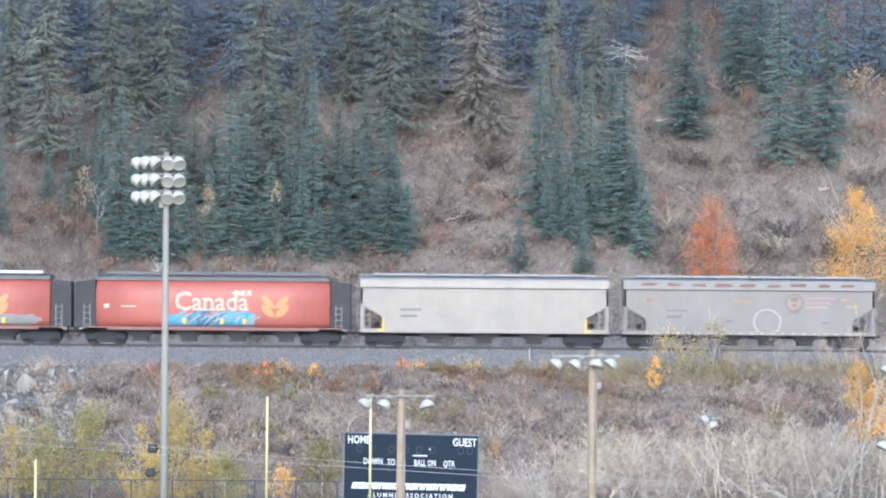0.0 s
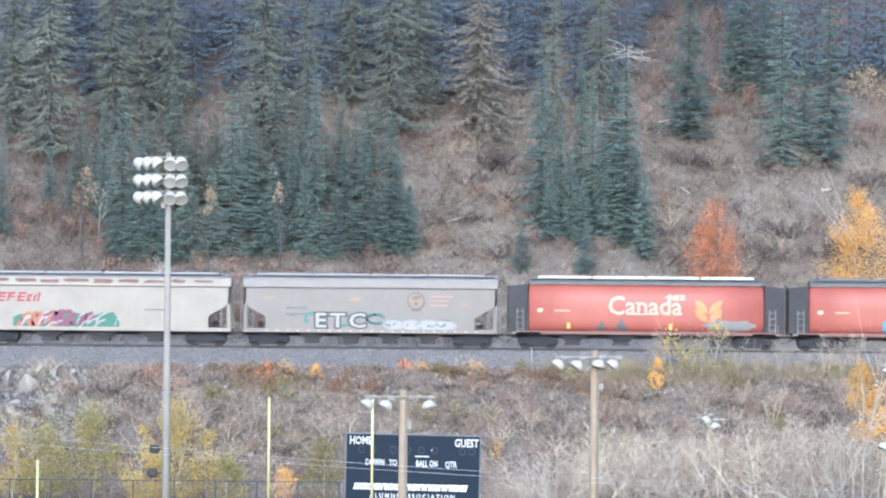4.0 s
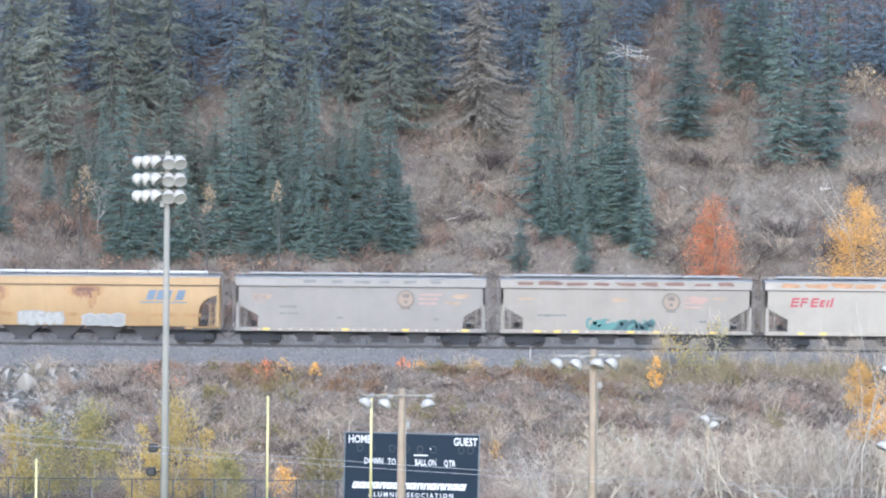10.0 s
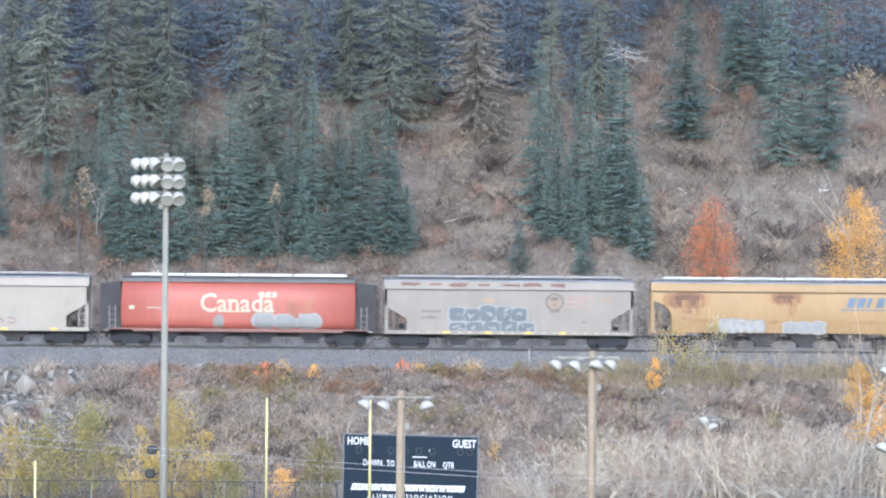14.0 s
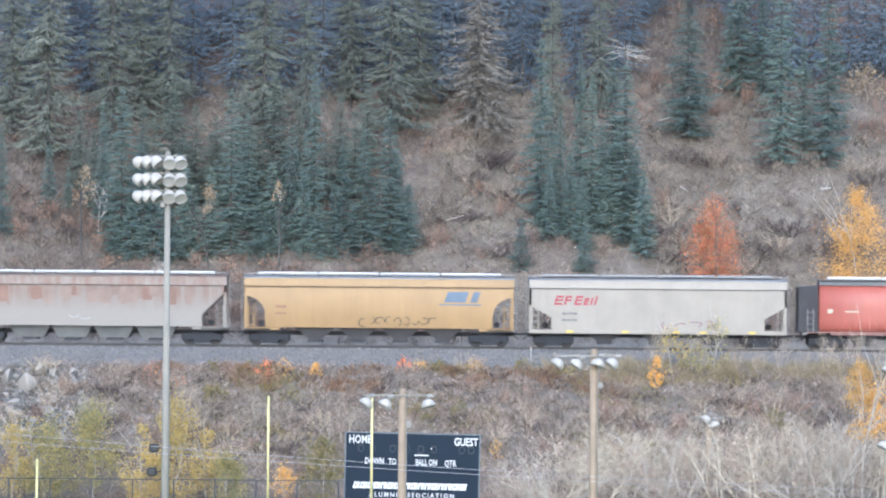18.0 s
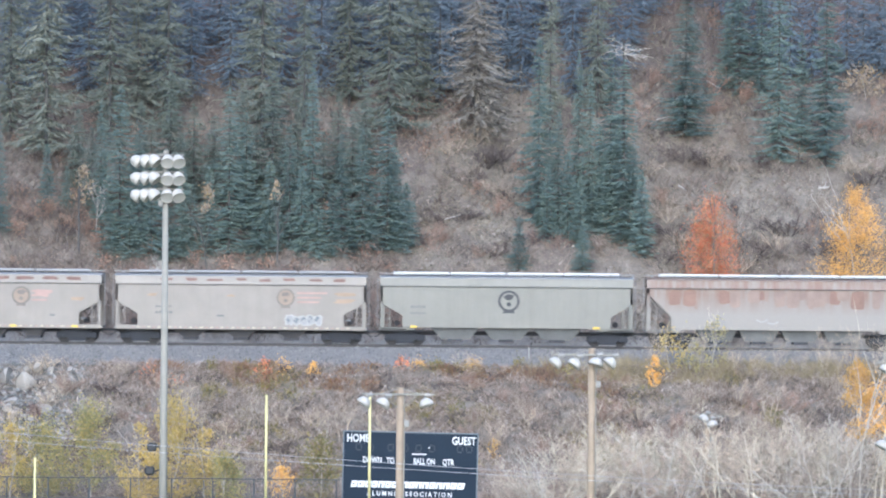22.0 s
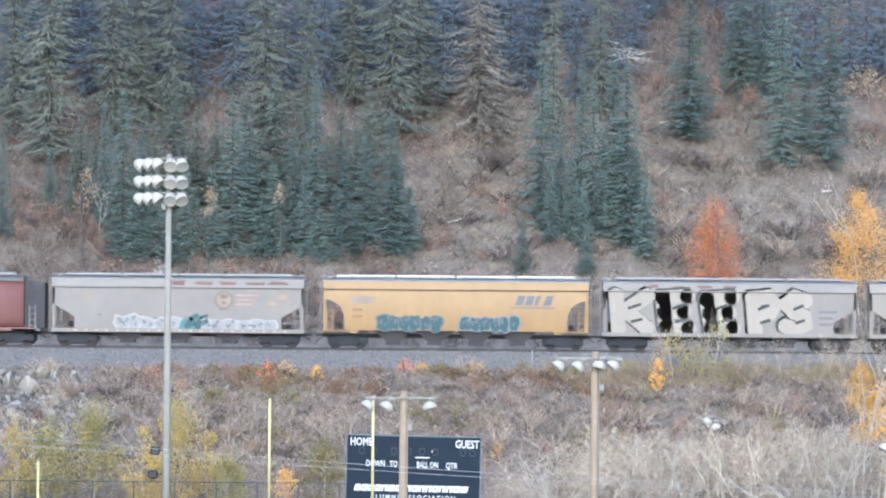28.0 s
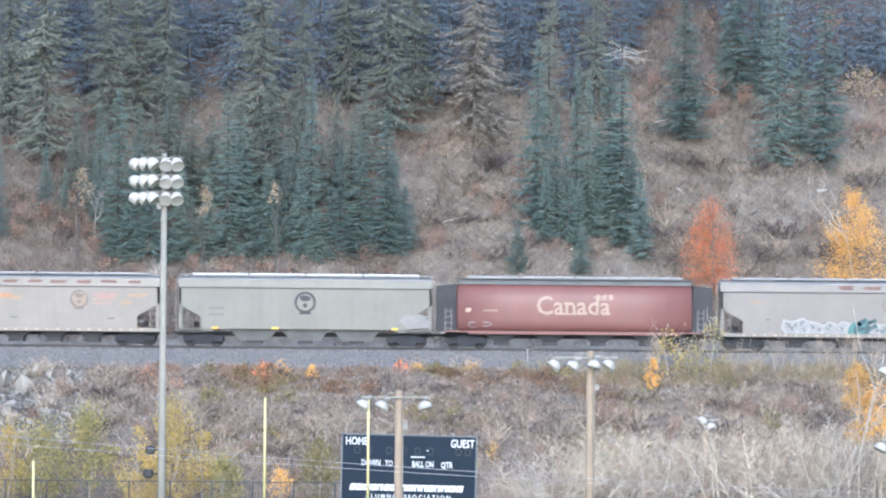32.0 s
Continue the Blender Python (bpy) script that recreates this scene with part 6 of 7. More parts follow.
for k, (sx, sy, h, r) in enumerate(((-30.2, 344.0, 1.3, 1.2), (-28.7, 343.0, 1.2, 1.1), (-27.2, 341.8, 1.1, 1), (-25.7, 343.2, 1.2, 1), (-24.5, 340.1, 1, 0.9), (-30.3, 341.2, 1, 1.1), (-26.6, 344.6, 1.2, 0.9), (-3.9, 347.0, 1.4, 1.2), (-5.8, 341.2, 1, 1),
                                     (-8.0, 341.2, 0.9, 0.9), (-1.0, 349.0, 1.4, 1.3), (0.6, 349.8, 1.2, 1.2), (5.9, 348.2, 1.2, 1), (-2.3, 351.0, 1.3, 1.2), (2.5, 345.1, 1, 1), (20.5, 361.1, 1.5, 1.4), (21.8, 359.7, 1.3, 1.2), (23.1, 361.4, 1.4, 1.3),
                                     (-12.6, 339.6, 0.8, 0.9), (-15.4, 339.3, 0.8, 0.9), (31.5, 352.0, 1.3, 1.1), (-13.7, 347.3, 1, 0.9), (-5.1, 348.4, 1.2, 1), (-21.6, 337.4, 0.9, 1), (-18.9, 337.3, 0.8, 0.9), (-14.4, 337.7, 0.9, 1), (-10.4, 337.9, 0.8, 1), (-6.9, 337.9, 0.9, 1), (-4.3, 338.3, 0.8, 0.9), (-12.6, 337.2, 0.7, 0.8), (-23.6, 337.6, 0.9, 1))):
    leafy("bush", sx, sy, h, r, RUSSET_LEAF, "low bush with russet autumn leaves among the spruces", "bush", 741 + 2 * k, int(260 * r), 0.05, 0.075, BARK, 0.2, 18)

# ---- the bank below the track ----
scatter_blades("bank_brush", "tangled grey leafless brush on the railway bank", BANK_TWIG, 130000, (-36, 36, 293, 315.3), (0.14, 0.46), (0.01, 0.024), 1.3, 41, lambda x, y, rg: ~((x < -24.5 + rg.uniform(-2, 2, len(x))) & (y > 302)), 0.45)
scatter_blades("rusty_shrubs", "low rust-red shrubs along the top of the bank", RUST_SHRUB, 9000, (-19, 12, 311.5, 315.2), (0.1, 0.35), (0.02, 0.05), 0.9, 42, lambda x, y, rg: np.sin(x * 0.9) + np.sin(x * 0.37 + y) + rg.uniform(-0.8, 0.8, len(x)) > 0.1, 0.5)
scatter_blades("olive_shrubs", "low olive-yellow shrubs on the bank", OLIVE_SHRUB, 15000, (-20, 22, 300, 315.0), (0.1, 0.4), (0.02, 0.05), 0.9, 43, lambda x, y, rg: np.sin(x * 0.55 + 1.7) + np.sin(y * 0.8 + 0.3 * x) + rg.uniform(-0.6, 0.6, len(x)) > 0.75, 0.6)


BANK_LITTER = by_piece("bank_litter", [(0.05, 0.042, 0.042), (0.42, 0.37, 0.34), (0.08, 0.065, 0.062), (0.52, 0.46, 0.42), (0.14, 0.11, 0.1), (0.34, 0.29, 0.26)], 0.9, 0.3, 0)
scatter_blades("bank_litter", "pale broken stalks and dark leaf litter on the railway bank", BANK_LITTER, 24000, (-24, 36, 298, 314.8), (0.1, 0.32), (0.025, 0.06), 1.1, 47, None, 0.5)
# dark blades in clumps: shade of the pits between branches, given as colour
scatter_blades("dark_brush", "dark tangled brush put in for the shaded pits of the bank", DARK_TWIG, 30000, (-27, 36, 300, 314.8), (0.2, 0.6), (0.015, 0.04), 1.3, 44, lambda x, y, rg: np.sin(x * 1.1 + np.sin(y * 1.4)) + np.sin(y * 1.6 + 0.5 * x) + rg.uniform(-0.7, 0.7, len(x)) > 0.6, 0.3)
scatter_blades("dark_slope_brush", "dark leafless brush on the slope", DARK_TWIG, 30000, (-36, 36, 331, 368), (0.2, 0.7), (0.015, 0.04), 1.2, 45, lambda x, y, rg: np.sin(x * 0.9 + 2 * np.sin(y * 0.5)) + np.sin(y * 1.1 + 0.4 * x) + rg.uniform(-0.7, 0.7, len(x)) > 0.7, 0.2)


scatter_blades("fringe_grass", "beige and olive grass along the foot of the ballast", FRINGE, 12000, (4, 36, 313.2, 316.4), (0.3, 1.0), (0.012, 0.03), 0.5, 48, lambda x, y, rg: x + rg.uniform(-4, 4, len(x)) > 9, 0.1)
scatter_blades("slope_litter", "pale broken stalks lying on the dry slope", BANK_LITTER, 15000, (-4, 36, 332, 352), (0.03, 0.12), (0.03, 0.1), 2.4, 49, open_slope, 0.3)


def boulder(x, y, s, seed, flat=0.8):
    rg = random.Random(seed)
    b = bmesh.new()
    bmesh.ops.create_icosphere(b, subdivisions=3, radius=s * 1.25)
    cuts = [(Vector((rg.gauss(0, 1), rg.gauss(0, 1), rg.gauss(0, 1))).normalized(), s * rg.uniform(0.3, 0.62)) for _ in range(12)]
    for v in b.verts:
        for n, d in cuts:
            e = v.co.dot(n) - d
            if e > 0:
                v.co -= n * e
        v.co.z *= flat
    ob = tagged(new("boulder", mesh_of(b, "boulder", ROCK)), "pale angular riprap boulder on the bank", "boulder", "riprap boulders")
    ob.matrix_world = pose(x, y, float(ground_z(x, y)) + s * 0.25, rg.uniform(-20, 20), rg.uniform(-20, 20), rg.uniform(0, 360))


rg_rock = random.Random(9)
for k in range(48):
    u = rg_rock.random()
    boulder(-29.6 + 5.5 * u ** 1.4 + rg_rock.gauss(0, 0.3), rg_rock.uniform(304, 314.2), rg_rock.uniform(0.16, 0.5) * (1.4 if k < 8 else 1), 300 + k)
for bx, by, bs, bf in ((-28.4, 313.1, 0.8, 1.1), (-27.4, 312.8, 0.85, 1.25), (-26.4, 314.1, 0.6, 0.9), (-28.9, 314.2, 0.6, 0.8), (-27.1, 314.3, 0.45, 0.9), (-29.3, 312.4, 0.7, 1.0), (-24.3, 314.1, 0.5, 0.6), (-23.7, 313.7, 0.42, 0.6), (-26.2, 306.8, 0.5, 0.8), (-27.9, 309.5, 0.55, 0.8), (-25.6, 313.9, 0.4, 0.8)):
    boulder(bx, by, bs, int(by * 31 + bx * 7), bf)

def thicket_mesh(seed, tall, fan, stems, material, twig=0.009, bushy=1.0, thick=0.02):
    """A leafless willow: stems that fan out from one foot and bend upwards, with side shoots and fine twigs."""
    rg = random.Random(seed)
    verts, faces = [], []

    def blade(p, q, r):
        d = (q - p).normalized()
        e = d.orthogonal().normalized()
        g = (e * math.cos(len(verts)) + d.cross(e) * math.sin(len(verts))) * r
        i = len(verts)
        verts.extend((tuple(p - g), tuple(p + g), tuple(q)))
        faces.append((i, i + 1, i + 2))

    def rod(p, q, r0, r1):
        d = (q - p).normalized()
        e = d.orthogonal().normalized()
        f, i = d.cross(e), len(verts)
        for c, r in ((p, r0), (q, r1)):
            verts.extend(tuple(c + (e * math.cos(a) + f * math.sin(a)) * r) for a in (0, 2.094, 4.189))
        faces.extend(((i, i + 1, i + 4, i + 3), (i + 1, i + 2, i + 5, i + 4), (i + 2, i, i + 3, i + 5)))

    for k in range(stems):
        a, t = rg.uniform(0, math.tau), fan * rg.uniform(0.15, 1)
        d = Vector((math.cos(a) * math.sin(t), math.sin(a) * math.sin(t), math.cos(t)))
        p, r = Vector((rg.gauss(0, 0.025 * tall), rg.gauss(0, 0.025 * tall), -0.2)), thick * rg.uniform(0.7, 1.3)
        length = tall * rg.uniform(0.7, 1.0)
        n = 7
        for s in range(n):
            q = p + d * length / n
            rod(p, q, r, r * 0.82)
            p, r = q, r * 0.82
            d = (d + Vector((rg.gauss(0, 0.17), rg.gauss(0, 0.17), 0.05))).normalized()
            if s < 1:
                continue
            for _ in range(2 if s < 3 else 3):
                e = (d * 0.7 + Vector((rg.gauss(0, 0.7), rg.gauss(0, 0.7), rg.uniform(-0.1, 0.35)))).normalized()
                m = length * rg.uniform(0.14, 0.34) * (1.1 - 0.07 * s)
                c, o = p + e * m * 0.5, (e + Vector((rg.gauss(0, 0.2), rg.gauss(0, 0.2), 0.2))).normalized()
                rod(p, c, r * 0.6, r * 0.42)
                blade(c, c + o * m * 0.6, max(twig, r * 0.42))
                for _ in range(int(rg.uniform(3, 6) * bushy)):
                    v = p + (c - p) * rg.uniform(0.3, 1) if rg.random() < 0.5 else c + o * m * 0.6 * rg.uniform(0, 0.8)
                    w = (e + Vector((rg.gauss(0, 0.7), rg.gauss(0, 0.7), rg.uniform(-0.3, 0.4)))).normalized()
                    blade(v, v + w * m * rg.uniform(0.25, 0.6), twig * rg.uniform(0.7, 1.2))
    return faces_mesh("stem", verts, faces, material)


BARE = [bare_tree_mesh(s, 7.0, 0.8, 3, 3, 0.01, GREY_TWIG, 3) for s in (501, 502, 503, 504)]
WILLOW = [thicket_mesh(s, 5.0, 1.15, 9, m, 0.0095, 1.7, 0.021) for s, m in ((531, GREY_TWIG), (532, PINK_TWIG), (533, GREY_TWIG), (534, PALE_TWIG))]
POPLAR = [thicket_mesh(s, 6.0, 0.8, 3, m, 0.014, 1.0, 0.062) for s, m in ((541, PALE_BARK), (542, PALE_TWIG), (543, PALE_BARK))]
rg_bare = random.Random(55)
for k in range(72):
    bx = 3.6 + 30 * ((k * 0.618) % 1)
    by = 281.6 + 19 * rg_bare.random() ** 1.2
    top = 6.0 + min(2.4, max(0, (bx - 3) * 0.13)) + rg_bare.uniform(-1.6, 0.5) - (2.0 if bx < 6 else 0)
    h = min(5.6, max(2.2, top + 1.0 - float(ground_z(bx, by))))
    q = h / 5.0
    plant("willow_shrub", (("stem", WILLOW[k % 4]),), bx, by, q * rg_bare.uniform(0.9, 1.2), q, rg_bare.uniform(0, 360),
          ("leafless grey-brown shrub willow in the thicket", "leafless pinkish shrub willow in the thicket", "leafless grey-brown shrub willow in the thicket", "leafless cream-stemmed shrub willow in the thicket")[k % 4], "bare shrub", "leafless thicket")
for k in range(26):
    bx, by = rg_bare.uniform(-28, 34), rg_bare.uniform(299, 310)
    plant("bare_shrub", (("stem", BARE[k % 4]),), bx, by, 0.42, rg_bare.uniform(0.25, 0.4), rg_bare.uniform(0, 360), "small leafless grey shrub on the bank", "bare shrub", "shrubs on the bank")
for k in range(170):
    bx, by = rg_bare.uniform(-31, 33), rg_bare.uniform(299, 314.6)
    q = rg_bare.uniform(0.4, 1.0)
    plant("bank_shrub", (("stem", SLOPE_SHRUB[(k * 7) % 5 // 2]),), bx, by, q * 1.3, q, rg_bare.uniform(0, 360), "low leafless tangled shrub on the railway bank", "shrub", "shrubs on the bank", 0.05)
for k, (bx, by, h) in enumerate(((5.6, 280.8, 4.4), (8.9, 280.9, 6.2), (11.0, 281.2, 5.0), (14.4, 280.8, 4.8), (18.2, 280.7, 5.2), (20.0, 280.9, 6.2), (22.6, 281, 7.2), (25.6, 280.8, 6.6), (6.9, 281.4, 5.6), (12.6, 281.6, 6.0), (16.4, 281.4, 6.2), (21.3, 281.8, 7.0), (24.2, 281.6, 7.6), (27.4, 281.2, 6.6))):
    plant("bare_tree", (("stem", POPLAR[k % 3]),), bx, by, h / 6, h / 6, 67 * k, "forked pale-barked leafless poplar at the edge of the thicket", "bare tree", "leafless thicket")
DRY_YELLOW_LEAF = by_piece("dry_yellow_leaf", [(0.46, 0.4, 0.22), (0.54, 0.47, 0.26), (0.38, 0.34, 0.2), (0.56, 0.44, 0.16)], 0.8, 0.3, 0.4)
# shrubs that stand up before the train
for x, y, h, r, mat, n, seed in ((15.0, 314.8, 3.0, 1.0, YELLOW_LEAF, 480, 601), (16.4, 314.6, 2.8, 1.1, DRY_YELLOW_LEAF, 520, 602), (17.9, 314.8, 3.5, 1.1, DRY_YELLOW_LEAF, 520, 603), (13.9, 312.6, 2.2, 0.5, ORANGE_LEAF, 500, 605),):
    leafy("shrub", x, y, h, r, mat, "thin-leaved autumn shrub at the foot of the ballast" if h < 4 else "orange-leaved small tree on the bank", "shrub", seed, n, 0.15, 0.075, PALE_BARK, 0.2, 26)
for x, y, top, r, low, n, seed in ((24.6, 281.8, 11.3, 1.2, 8.9, 2300, 607), (25.9, 281.4, 10.6, 1.2, 7.6, 1900, 609), (24.4, 281.0, 8.4, 0.8, 7.2, 320, 611)):
    h = top - float(ground_z(x, y))
    leafy("tree", x, y, h, r, ORANGE_LEAF, "small autumn tree with orange leaves on the bank", "autumn tree", seed, n, 1 - (top - low) / h, 0.062, PALE_BARK, 0.2, 36)
# low autumn bushes along the top of the bank
for x, y, h, r, mat, n, seed in ((-11.6, 313.8, 1.1, 0.7, RED_LEAF, 300, 621), (-10.5, 314.1, 1, 0.7, ORANGE_LEAF, 260, 623), (-15.2, 313.9, 0.9, 0.7, OLIVE_SHRUB, 260, 625), (-8.4, 313.9, 0.9, 0.6, ORANGE_LEAF, 240, 627), (-14.9, 309.5, 1.4, 1, OLIVE_SHRUB, 500, 629), (-2.6, 315.0, 0.8, 0.6, RED_LEAF, 260, 631), (-1.6, 315.0, 0.7, 0.7, ORANGE_LEAF, 200, 633), (-0.3, 315.0, 0.7, 0.7, OLIVE_SHRUB, 260, 635), (2.0, 315.0, 0.9, 0.7, ORANGE_LEAF, 260, 637),
                                (5.1, 315.0, 0.8, 0.7, OLIVE_SHRUB, 240, 639), (8.6, 314.3, 0.9, 0.7, GREEN_YELLOW_LEAF, 260, 641), (-17.3, 311.5, 1, 0.8, RED_LEAF, 120, 643), (-19.1, 313.3, 0.9, 0.8, RED_LEAF, 110, 645), (18.9, 312.9, 1, 0.8, OLIVE_SHRUB, 180, 647), (3.4, 301.7, 1.5, 0.5, ORANGE_LEAF, 160, 649)):
    leafy("bush", x, y, h, r, mat, "low bush with autumn leaves at the top of the bank", "bush", seed, n, 0.1, 0.06, BARK, 0.2, 16)
for x, h, k in ((14.2, 2.6, 2), (16.9, 3.2, 3), (19.4, 2.6, 0), (20.6, 2.2, 1), (22.1, 2.9, 1), (23.6, 2.0, 3), (25.2, 2.6, 2), (26.2, 2.4, 0), (27.0, 3.2, 3), (28.6, 2.9, 1), (30.5, 3.0, 0)):
    plant("bare_shrub", (("stem", BARE[k]),), x, 314.4, 0.3, h / 7.3, 70 * k, "thin leafless shrub beside the track", "bare shrub", "shrubs beside the track")
# yellowing trees behind the fence
for x, y, h, r, mat, n, seed in ((-24.3, 291, 5.2, 1.9, GREEN_YELLOW_LEAF, 5700, 701), (-21.4, 292, 5.4, 1.9, GREEN_YELLOW_LEAF, 5400, 703), (-26.0, 290, 4.4, 1.4, YELLOW_LEAF, 2100, 705),
                                (-16.2, 291, 5.9, 1.9, YELLOW_LEAF, 5100, 707), (-18.2, 290, 4.6, 1.4, YELLOW_LEAF, 2700, 709), (-14.3, 292, 4.4, 1.2, YELLOW_LEAF, 1800, 711),
                                (-13.0, 289, 2.6, 1.6, GREEN_YELLOW_LEAF, 2700, 713), (-9.5, 290, 2.2, 1.0, ORANGE_LEAF, 600, 715), (-7.2, 290, 3.8, 1.5, OLIVE_SHRUB, 2700, 717), (-29.0, 292, 4.2, 1.6, GREEN_YELLOW_LEAF, 2100, 719)):
    leafy("poplar_sapling", x, y, h, r, mat, "young poplar with yellowing autumn leaves", "poplar tree", seed, n, 0.08, 0.07, PALE_BARK, 0.2, 30)


# ---- the sports field ----
def lamp_head(ob, x, y, z, aim, r=0.3):
    """A floodlight: a deep dome, its open face, and the ballast box behind it on the arm."""
    m = Matrix.Translation((x, y, z)) @ Vector(aim).to_track_quat("Z", "Y").to_matrix().to_4x4()
    b = lathe(bmesh.new(), m, [(0.02, -0.36), (0.4 * r, -0.34), (0.72 * r, -0.26), (0.92 * r, -0.13), (r, 0.02), (0.96 * r, 0.02), (0.85 * r, -0.1), (0.5 * r, -0.2), (0.02, -0.22)], 20)
    lamp = part("lamp_head", b, LAMP_WHITE, ob, "white dome-shaped floodlight", True)
    part("lens", lathe(bmesh.new(), m, [(0.001, -0.02), (0.5 * r, -0.03), (0.95 * r, 0.0)], 18), LAMP_INSIDE, lamp)
    e = m @ Vector((0, 0, -0.34))
    b = box(bmesh.new(), e.x - 0.04, e.x + 0.28, e.y - 0.1, e.y + 0.12, e.z + 0.08, e.z + 0.26, 0.05)
    tube(b, e, (e.x + 0.1, e.y, e.z + 0.16), 0.06, 0.06, 8)
    part("ballast_box", b, LAMP_GREY, lamp)


def steel_light_pole(x, y, top):
    ob = base("floodlight_pole", pose(x, y, 0), "tall galvanised steel pole with three tiers of white floodlights", "light pole")
    part("pole", tube(bmesh.new(), (0, 0, 0), (0, 0, top), 0.2, 0.1, 20), GALVANISED, ob, "", True)
    part("pole_cap", tube(bmesh.new(), (0, 0, top), (0, 0, top + 0.12), 0.12, 0.09, 12), GALVANISED, ob)
    part("base_plate", box(bmesh.new(), -0.3, 0.3, -0.3, 0.3, 0, 0.05, 0.01), GALVANISED, ob)
    for k in range(3):
        z = top - 0.06 - k * 0.68
        part("crossarm", box(bmesh.new(), -0.92, 0.72, -0.05, 0.05, z - 0.04, z + 0.03, 0.01), GALVANISED, ob)
        for q, yy, aim in ((-1.12, 0.2, (0.8, -0.15, -0.4)), (-0.78, 0.05, (0.75, -0.18, -0.55)), (-0.42, -0.1, (0.6, -0.25, -0.7)), (0.08, -0.22, (0.0, -0.75, -0.6)), (0.52, -0.24, (0.3, -0.8, -0.75))):
            p = Vector((q, yy - 0.1, z - 0.27))
            mm = Matrix.Translation(p) @ Vector(aim).to_track_quat("Z", "Y").to_matrix().to_4x4()
            b = lathe(bmesh.new(), mm, [(0.005, -0.3), (0.09, -0.29), (0.165, -0.24), (0.225, -0.13), (0.252, 0.0), (0.262, 0.12), (0.245, 0.12), (0.21, 0.02), (0.1, -0.05), (0.005, -0.06)], 20)
            lamp = part("lamp_head", b, LAMP_WHITE, ob, "white round floodlight", True)
            part("lens", lathe(bmesh.new(), mm, [(0.001, 0.08), (0.12, 0.085), (0.242, 0.09)], 18), LAMP_INSIDE, lamp)
            part("bracket", tube(bmesh.new(), (max(-0.88, min(0.68, q)), 0, z), p, 0.025, 0.025, 6), GALVANISED, lamp)
            e = mm @ Vector((0, 0, -0.27))
            part("lamp_socket", tube(bmesh.new(), mm @ Vector((0, 0, -0.22)), e, 0.06, 0.05, 8), LAMP_GREY, lamp)
    part("junction_box", box(bmesh.new(), -0.28, -0.1, -0.2, -0.05, top - 2.1, top - 1.85, 0.02), LAMP_GREY, ob)
    for z, q in ((9.62, -0.42), (8.68, -0.5)):
        b = box(bmesh.new(), q - 0.22, q + 0.16, -0.2, 0.15, z - 0.17, z + 0.17, 0.06)
        part("loudspeaker", b, BLACK, ob, "black loudspeaker clamped to the pole")
        part("clamp", tube(bmesh.new(), (q, 0, z), (0, 0, z), 0.03, 0.03, 6), BLACK, ob)


steel_light_pole(-10.99, 190.0, 21.26)


def timber_light_pole(x, y, top, lamps, arm, label, drop=0.12):
    """Lamps: places along the arm, their turn; some hang in front of it."""
    ob = base("floodlight_pole", pose(x, y, 0), label, "light pole", "timber floodlight poles")
    part("pole", tube(bmesh.new(), (0, 0, 0), (0, 0, top), 0.21, 0.165, 14), POLE_WOOD, ob, "", True)
    part("crossarm", box(bmesh.new(), arm[0], arm[1], -0.27, -0.19, top - 0.36, top - 0.27, 0.01), GALVANISED, ob)
    for s in (-1, 1):
        part("brace", tube(bmesh.new(), (s * 0.12, -0.18, top - 0.06), (s * 0.95, -0.22, top - 0.3), 0.025, 0.025, 6), GALVANISED, ob)
        part("brace", tube(bmesh.new(), (s * 0.12, -0.18, top - 0.95), (s * 0.85, -0.22, top - 0.34), 0.022, 0.022, 6), GALVANISED, ob)
    for q, dz, side in lamps:
        lamp_head(ob, q, -0.34, top - 0.83 + dz, (side, -0.1, -0.72), 0.35)
    part("switch_box", box(bmesh.new(), 0.2, 0.42, -0.12, 0.08, top - 1.85, top - 1.55, 0.02), LAMP_GREY, ob)
    part("conduit", tube(bmesh.new(), (0.2, -0.1, 0.5), (0.2, -0.1, top - 0.4), 0.022, 0.022, 6), GALVANISED, ob)
    return ob


timber_light_pole(-1.91, 225.00, 11.15, ((-1.75, 0.05, -0.55), (-0.85, 0.0, -0.45), (1.25, 0.0, 0.2)), (-1.8, 1.6), "brown timber pole with white floodlights on a crossarm")
timber_light_pole(7.07, 225.00, 13.08, ((-1.78, 0.05, -0.6), (-0.88, 0.02, -0.55), (0.15, 0.05, -0.2), (0.78, 0.08, -0.62)), (-1.8, 1.2), "brown timber pole with four white floodlights")
timber_light_pole(16.18, 291.50, 8.1, ((-0.25, 0.35, -0.5), (0.35, 0.0, 0.25)), (-0.8, 0.8), "timber light pole half hidden in the leafless thicket")
timber_light_pole(21.38, 225.00, 12.83, ((-0.55, 0.1, -0.4), (0.6, 0.0, 0.2), (-0.72, -3.45, -0.4)), (-1.0, 1.0), "timber light pole with lamps at two heights")


